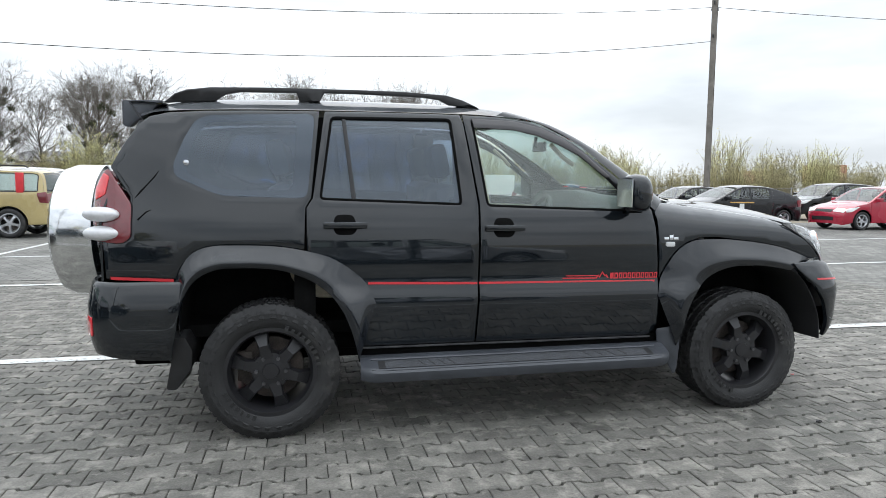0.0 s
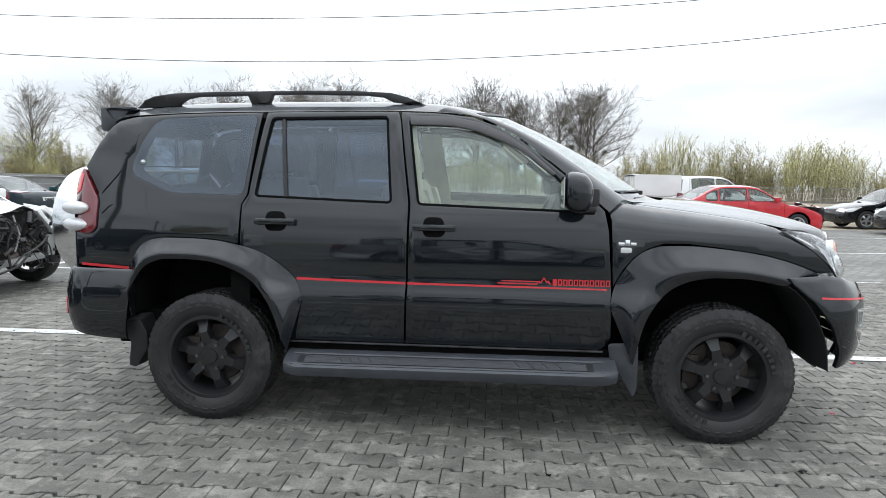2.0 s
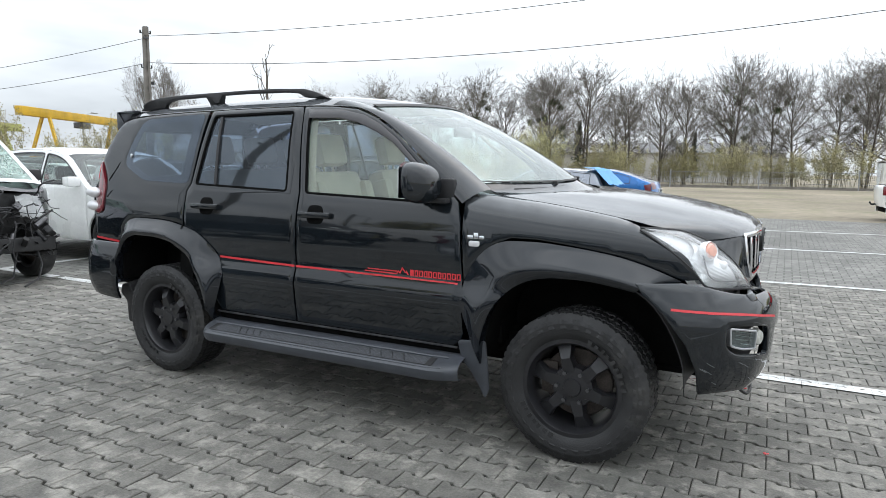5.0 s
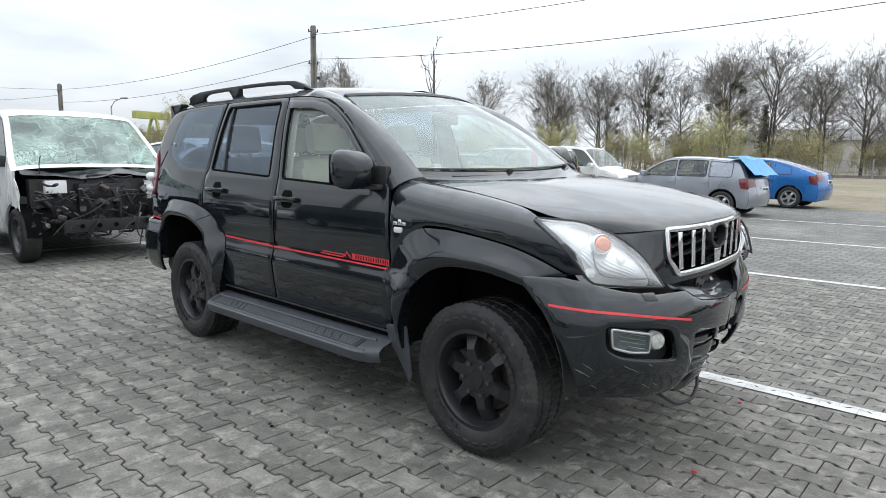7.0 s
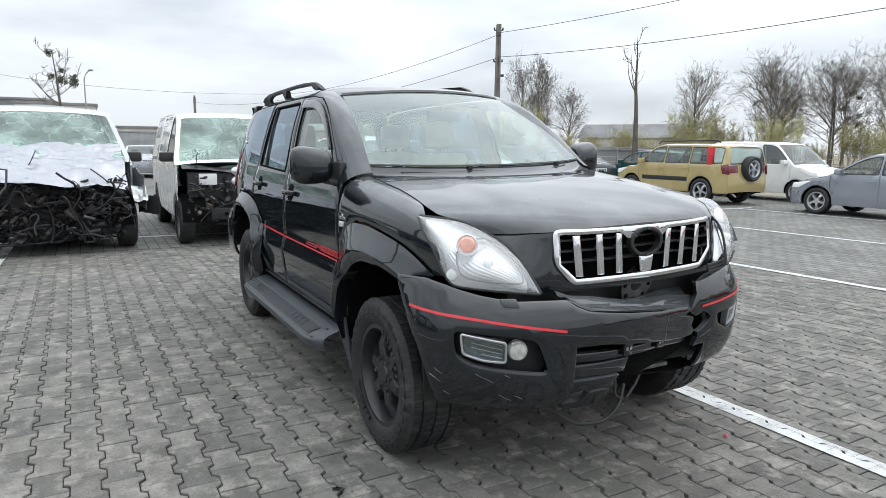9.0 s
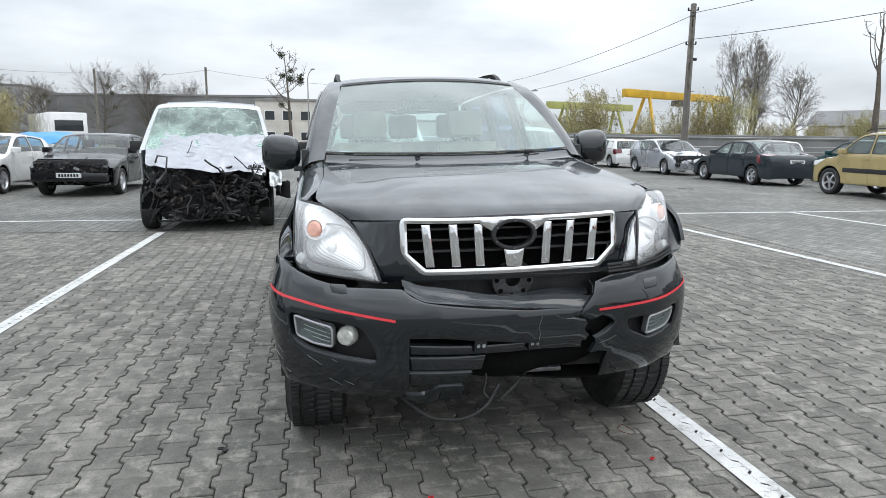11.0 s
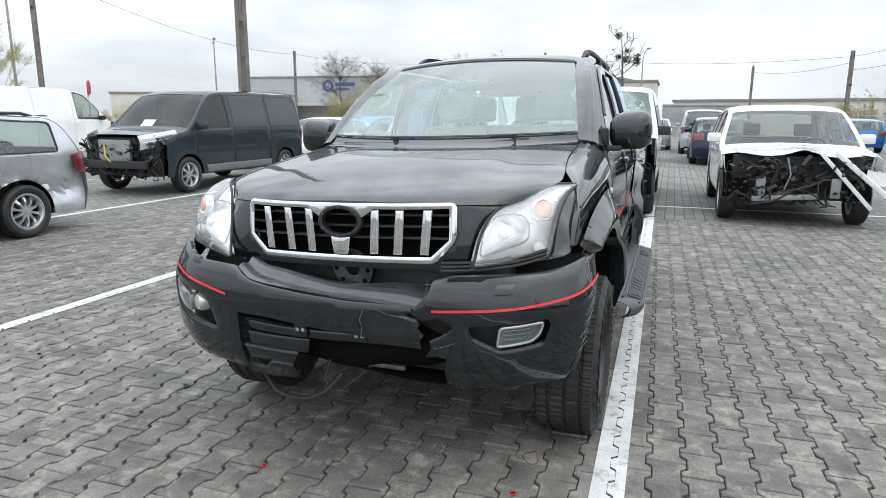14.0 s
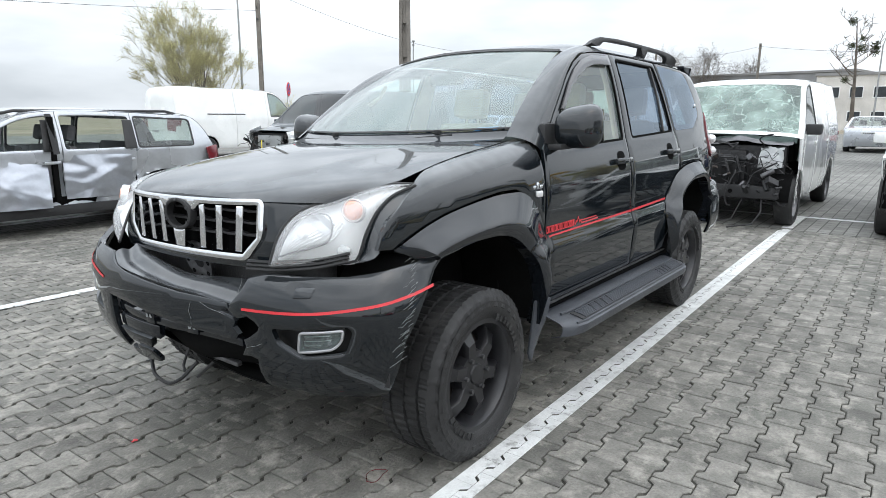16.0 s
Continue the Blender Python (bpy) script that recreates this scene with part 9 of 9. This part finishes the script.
concrete_pole(16.6, 22.4, 9.8, 48, "tall slotted concrete pole carrying wires", .30, .17)
concrete_pole(-22.6, 15.4, 7.3, 62, "slotted concrete pole with a small lamp", .22, .14)
concrete_pole(-10.9, -9.9, 10.0, 123, "thick slotted concrete pole behind the minibus", .24, .15)
concrete_pole(-23.5, -32.6, 9.6, 30, "concrete pole beside the willow", .22, .14)
concrete_pole(-51, 13.0, 6.25, 20, "distant lattice-like concrete pole", .17, .12)
concrete_pole(-68, -12.5, 8.4, 10, "distant concrete pole by the road", .17, .12)
concrete_pole(-57, -37, 8.2, 10, "distant concrete pole by the warehouse", .17, .12)
concrete_pole(-80, -27, 9.0, 10, "distant concrete pole near the bus", .17, .12)
concrete_pole(-76, 9, 7.0, 10, "far concrete pole beyond the yard", .17, .12)
for a, b, s in (((16.6, 22.4, 9.44), (-22.6, 15.4, 6.93), .91), ((16.6, 22.4, 7.96), (-22.6, 15.4, 5.82), 1.15), ((16.6, 22.4, 9.44), (60, 10, 9), 1.0),
                ((-22.6, 15.4, 6.85), (-51, 13, 5.9), .5), ((-22.6, 15.4, 5.8), (-51, 13, 4.97), .5), ((-51, 13, 5.9), (-68, -12.5, 8.15), .7), ((-51, 13, 5.5), (-76, 9, 6.5), .4),
                ((-68, -12.5, 8.15), (-80, -27, 8.75), .5), ((-80, -27, 8.7), (-57, -37, 7.9), .6), ((-57, -37, 7.9), (-23.5, -32.6, 9.3), 1.0), ((-23.5, -32.6, 9.3), (-10.9, -9.9, 9.7), .6), ((-23.5, -32.6, 9.3), (20, -42, 9), 1.0), ((-23.5, -32.6, 7.8), (20, -46, 7.6), .8)):
    wire(a, b, s)


def street_lamp(x, y, h, turn, arms=1):
    top = thing("street_lamp", pose(x, y, 0, 0, 0, turn), "slim grey street lamp with a bent arm", "street lamp", "street lamps")
    part("pole", tube([(0, 0, -.1), (0, 0, h * .6), (0, 0, h)], [.09, .07, .05], 8), GALV, top)
    for s in (1, -1)[:arms]:
        arm = part("arm", tube([(0, 0, h - .1), (s * .4, 0, h + .35), (s * 1.3, 0, h + .6)], .035, 6), GALV, top)
        part("lamp_head", box(s * 1.3 - .1, s * 1.3 + .45 * s + .1, -.12, .12, h + .53, h + .66, .04), GALV, top)
    return top


for x_, y_, h_, t_, a_ in ((-43.5, -36.5, 7.2, 40, 2), (-22.6, -33.4, 8.6, 200, 1), (-78, -40, 8, 60, 1), (-62, 38, 6.2, 100, 1), (-55, 18, 5.2, 20, 1), (-62, -2, 7.2, 20, 1)):
    street_lamp(x_, y_, h_, t_, a_)


def gantry(x, y, turn, span, h, material, label):
    top = thing("gantry_crane", pose(x, y, 0, 0, 0, turn), label, "gantry crane", "gantry cranes")
    part("girder", box(-span * .62, span * .62, -.35, .35, h - .45, h + .35, .05), material, top)
    part("trolley", box(-.8, .6, -.5, .5, h - 1.1, h - .5, .08), STEEL, top)
    for s in (-1, 1):
        for q in (-1, 1):
            bm = bmesh.new()
            add_tube(bm, [(s * span * .38, q * .35, h - .4), (s * span * .38 + s * .5, q * 2.0, 0)], .17, 4)
            part("leg", bm, material, top)
        part("cross_beam", box(s * span * .38 - .2, s * span * .38 + .2, -1.4, 1.4, 2.0, 2.3, .03), material, top)
    return top


gantry(-62, 38, 115, 15, 6.2, CRANE, "yellow gantry crane standing over the yard")
gantry(-70.4, 31.3, 108, 10.5, 5.4, CRANE_OLD, "faded green-yellow gantry crane farther back")


def windows_on(top, x0, x1, n, z0, z1, y, parent_mat=None):
    for k in range(n):
        w = (x1 - x0) / n
        a = x0 + w * k + w * .2
        f = part("window", box(a, a + w * .6, y - .06, y + .02, z0, z1, 0), WHITE_PLASTIC, top)
        part("pane", box(a + .08, a + w * .6 - .08, y - .075, y - .055, z0 + .08, z1 - .08, 0), PANE, f)


def block(name, m, L, D, h, wall, roof_mat, label, rows=(), sign=False, gable=0.0, category="building"):
    """A building whose front runs along local x and looks along -y."""
    top = thing(name, m, label, category)
    part("wall", box(0, L, 0, D, -.1, h, 0), wall, top, smooth=0)
    if gable:
        bm = bmesh.new()
        pts = [(-.3, -.4, h), (-.3, D + .4, h), (-.3, D / 2, h + gable), (L + .3, -.4, h), (L + .3, D + .4, h), (L + .3, D / 2, h + gable)]
        v = [bm.verts.new(p) for p in pts]
        for f in ((0, 1, 2), (3, 5, 4), (0, 3, 4, 1), (0, 2, 5, 3), (1, 4, 5, 2)):
            bm.faces.new([v[i] for i in f])
        part("roof", bm, roof_mat, top, smooth=0)
    else:
        part("roof", box(-.15, L + .15, -.15, D + .15, h, h + .3, .03), roof_mat, top, smooth=0)
    for x0, x1, n, z0, z1 in rows:
        windows_on(top, x0, x1, n, z0, z1, 0)
    return top


w = block("warehouse", pose(-90, -67, 0, 0, 0, 97), 27, 40, 7.7, FACADE, ROOF_GREY, "large grey metal warehouse with a round blue sign")
bm = bmesh.new()
for k in range(46):
    add_box(bm, k * .6, k * .6 + .06, -.06, -.004, .2, 8.2)
part("facade_ribbing", bm, FACADE, w, smooth=0)
part("sign_ring", lathe([(.55, -.12), (.95, -.12), (.95, -.07), (.55, -.07), (.55, -.12)], 28), BLUE_SIGN := mat("blue_sign", (.02, .10, .35), .5, var=.05), w).matrix_basis = pose(14.6, 0, 6.4)
for x1_, z0_, z1_ in ((19.2, 6.4, 6.95), (18.2, 5.75, 6.05)):
    part("sign_bar", box(15.9, x1_, -.12, -.07, z0_, z1_), BLUE_SIGN, w)
part("loading_roof", box(6, 17, -3.0, -.1, 3.2, 3.6, .05), OFFWHITE, w)
block("dark_hall", pose(-100, -40, 0, 0, 0, 80), 34, 20, 7.0, DARKWALL, ROOF_GREY, "long dark sheet metal hall in the distance")
block("white_hall", pose(-70, -76, 0, 0, 0, 110), 24, 12, 4.6, OFFWHITE, ROOF_GREY, "low white hall with rooftop pipes")
block("white_house", pose(-77, -8.5, 0, 0, 0, 90), 7.5, 9, 5.6, OFFWHITE, ROOF_GREY, "white two-storey block with small windows", rows=((.6, 6.9, 3, 3.3, 4.5), (.6, 6.9, 3, .9, 2.0)))
block("low_shed", pose(-80, 1, 0, 0, 0, 80), 34, 6, 3.4, OFFWHITE, ROOF_GREY, "long low shed with a flat roof")
block("grey_barn", pose(-76, 66, 0, 0, 0, 35), 16, 9, 3.6, OFFWHITE, ROOF_GREY, "grey barn with a pitched roof behind trees", gable=2.2)
block("long_barn", pose(-40, 92, 0, 0, 0, 5), 42, 10, 4.2, OFFWHITE, ROOF_GREY, "long low barn behind the tree row", gable=1.6)
block("red_roof_house", pose(97, 133, 0, 0, 0, -35), 9, 8, 2.6, OFFWHITE, ROOF_RED, "small house with a red tiled roof", rows=((1, 10, 3, 1.0, 2.2),), gable=3.2)
block("brown_roof_house", pose(112, 128, 0, 0, 0, -40), 8.5, 8, 3.2, OFFWHITE, ROOF_RED, "larger house with dormers and brown roof", rows=((1, 11, 3, 1.0, 2.3),), gable=4.0)
block("yard_wall", pose(-44.5, 14, 0, 0, 0, 92), 46, .3, 1.6, DARKWALL, DARKWALL, "dark panel fence behind the parked row", category="wall")

ct = thing("shipping_container", pose(-56, 0.2, 0, 0, 0, 92), "weathered pale grey shipping container", "container")
PALE_BOX = mat("pale_container", (.34, .35, .35), .6, var=.2, scale=1.2, dirt=((.16, .11, .08), 1.5, .6))
part("body", box(0, 6.0, .04, 2.4, 0, 2.6, .02), PALE_BOX, ct, smooth=0)
for k in range(24):
    part("corrugation", box(.1 + k * .245, .22 + k * .245, 0, .05, .25, 2.45), PALE_BOX, ct, smooth=0)
part("frame", box(-.03, 6.03, -.02, .1, 2.5, 2.66, .01), GALV, ct)

bus = thing("white_bus", pose(-49.9, -20.6, 0, 0, 0, -150), "white coach parked beside the road", "bus")
part("body", box(-4.5, 4.5, -1.2, 1.2, .45, 2.95, .15), WHITE, bus)
for k in range(6):
    part("window", box(-4.0 + k * 1.3, -2.9 + k * 1.3, -1.215, -1.19, 1.55, 2.4, .01), PANE, bus)
part("rear_window", box(-4.52, -4.49, -.9, .9, 1.65, 2.4, .01), PANE, bus)
for xx in (-2.6, 2.8):
    for yy in (-1.08, 1.08):
        wheel(bus, pose(xx, yy, .48, 0, 0, 0 if yy < 0 else 180), .48, .28, "steel", STEEL)
rs = thing("no_stopping_sign", pose(-15.5, -20.5, 0, 0, 0, 215), "round blue and red no-stopping sign on a post", "road sign")
part("post", tube([(0, 0, 0), (0, 0, 2.75)], .03, 8), GALV, rs)
part("disc", lathe([(.001, -.03), (.22, -.03), (.22, -.05), (.001, -.05)], 24), BLUE_SIGN, rs).matrix_basis = pose(0, 0, 2.5)
bm = lathe([(.22, -.03), (.29, -.03), (.29, -.055), (.22, -.055), (.22, -.03)], 24)
add_box(bm, -.24, .24, -.058, -.05, -.03, .03, 0, pose(0, 0, 0, 0, 45, 0))
add_box(bm, -.24, .24, -.058, -.05, -.03, .03, 0, pose(0, 0, 0, 0, -45, 0))
part("red_ring", bm, RED_FILM, rs).matrix_basis = pose(0, 0, 2.5)
part("plate", box(-.12, .12, -.04, -.02, 1.85, 2.15, .005), WHITE_PLASTIC, rs)


# ---- paving stones of the near yard (last: many pieces) ----
bm = bmesh.new()
add_paver(bm, 0, 0, 0)
stone_mesh = bpy.data.meshes.new("paver")
bm.to_mesh(stone_mesh)
bm.free()
stone_mesh.materials.append(PAVER)
rest_v, rest_f = [], []
lo_r = [(p[0], p[1]) for p in BONE]
hi_r = inset(BONE, 0.004)
rnd = random.Random(7)
count = 0
turn = math.atan(SKEW)
for j in range(int((NEAR[2] - ORIGIN[1]) / PY), int((NEAR[3] - ORIGIN[1]) / PY) + 1):
    for i in range(int((NEAR[0] - ORIGIN[0]) / PX), int((NEAR[1] - ORIGIN[0]) / PX) + 1):
        u, v = ORIGIN[0] + (i + (j % 2) / 2) * PX, ORIGIN[1] + j * PY
        dz, tx, ty = rnd.uniform(-0.0035, 0.001), rnd.uniform(-0.012, 0.012), rnd.uniform(-0.012, 0.012)
        if count < 300 and ((-1.2 < u < 3.2 and -2.35 < v < -1.55) or (2.4 < u < 3.2 and -1.5 < v < 0.9)):
            ob = new("paver", stone_mesh)
            ob.matrix_basis = Matrix.Translation((*laid(u, v), dz)) @ Euler((ty, -tx, turn + rnd.choice((0, math.pi)))).to_matrix().to_4x4()
            ob.parent = ground
            count += 1
        else:
            k = len(rest_v)
            n = len(lo_r)
            for ring, h in ((lo_r, -0.02), (lo_r, -0.003), (hi_r, 0.0)):
                rest_v += [(*laid(u + p[0], v + p[1]), dz + h + p[0] * tx + p[1] * ty) for p in ring]
            for r0 in (0, n):
                rest_f += [(k + r0 + q, k + r0 + (q + 1) % n, k + r0 + n + (q + 1) % n, k + r0 + n + q) for q in range(n)]
            rest_f.append(tuple(k + 2 * n + q for q in reversed(range(n))) if area(hi_r) < 0 else tuple(k + 2 * n + q for q in range(n)))
me = bpy.data.meshes.new("pavers")
me.from_pydata(rest_v, [], rest_f)
me.materials.append(PAVER)
rest = new("pavers", me)
rest.parent = ground
tagged(rest, "grey interlocking concrete paving stones", kind="stuff")
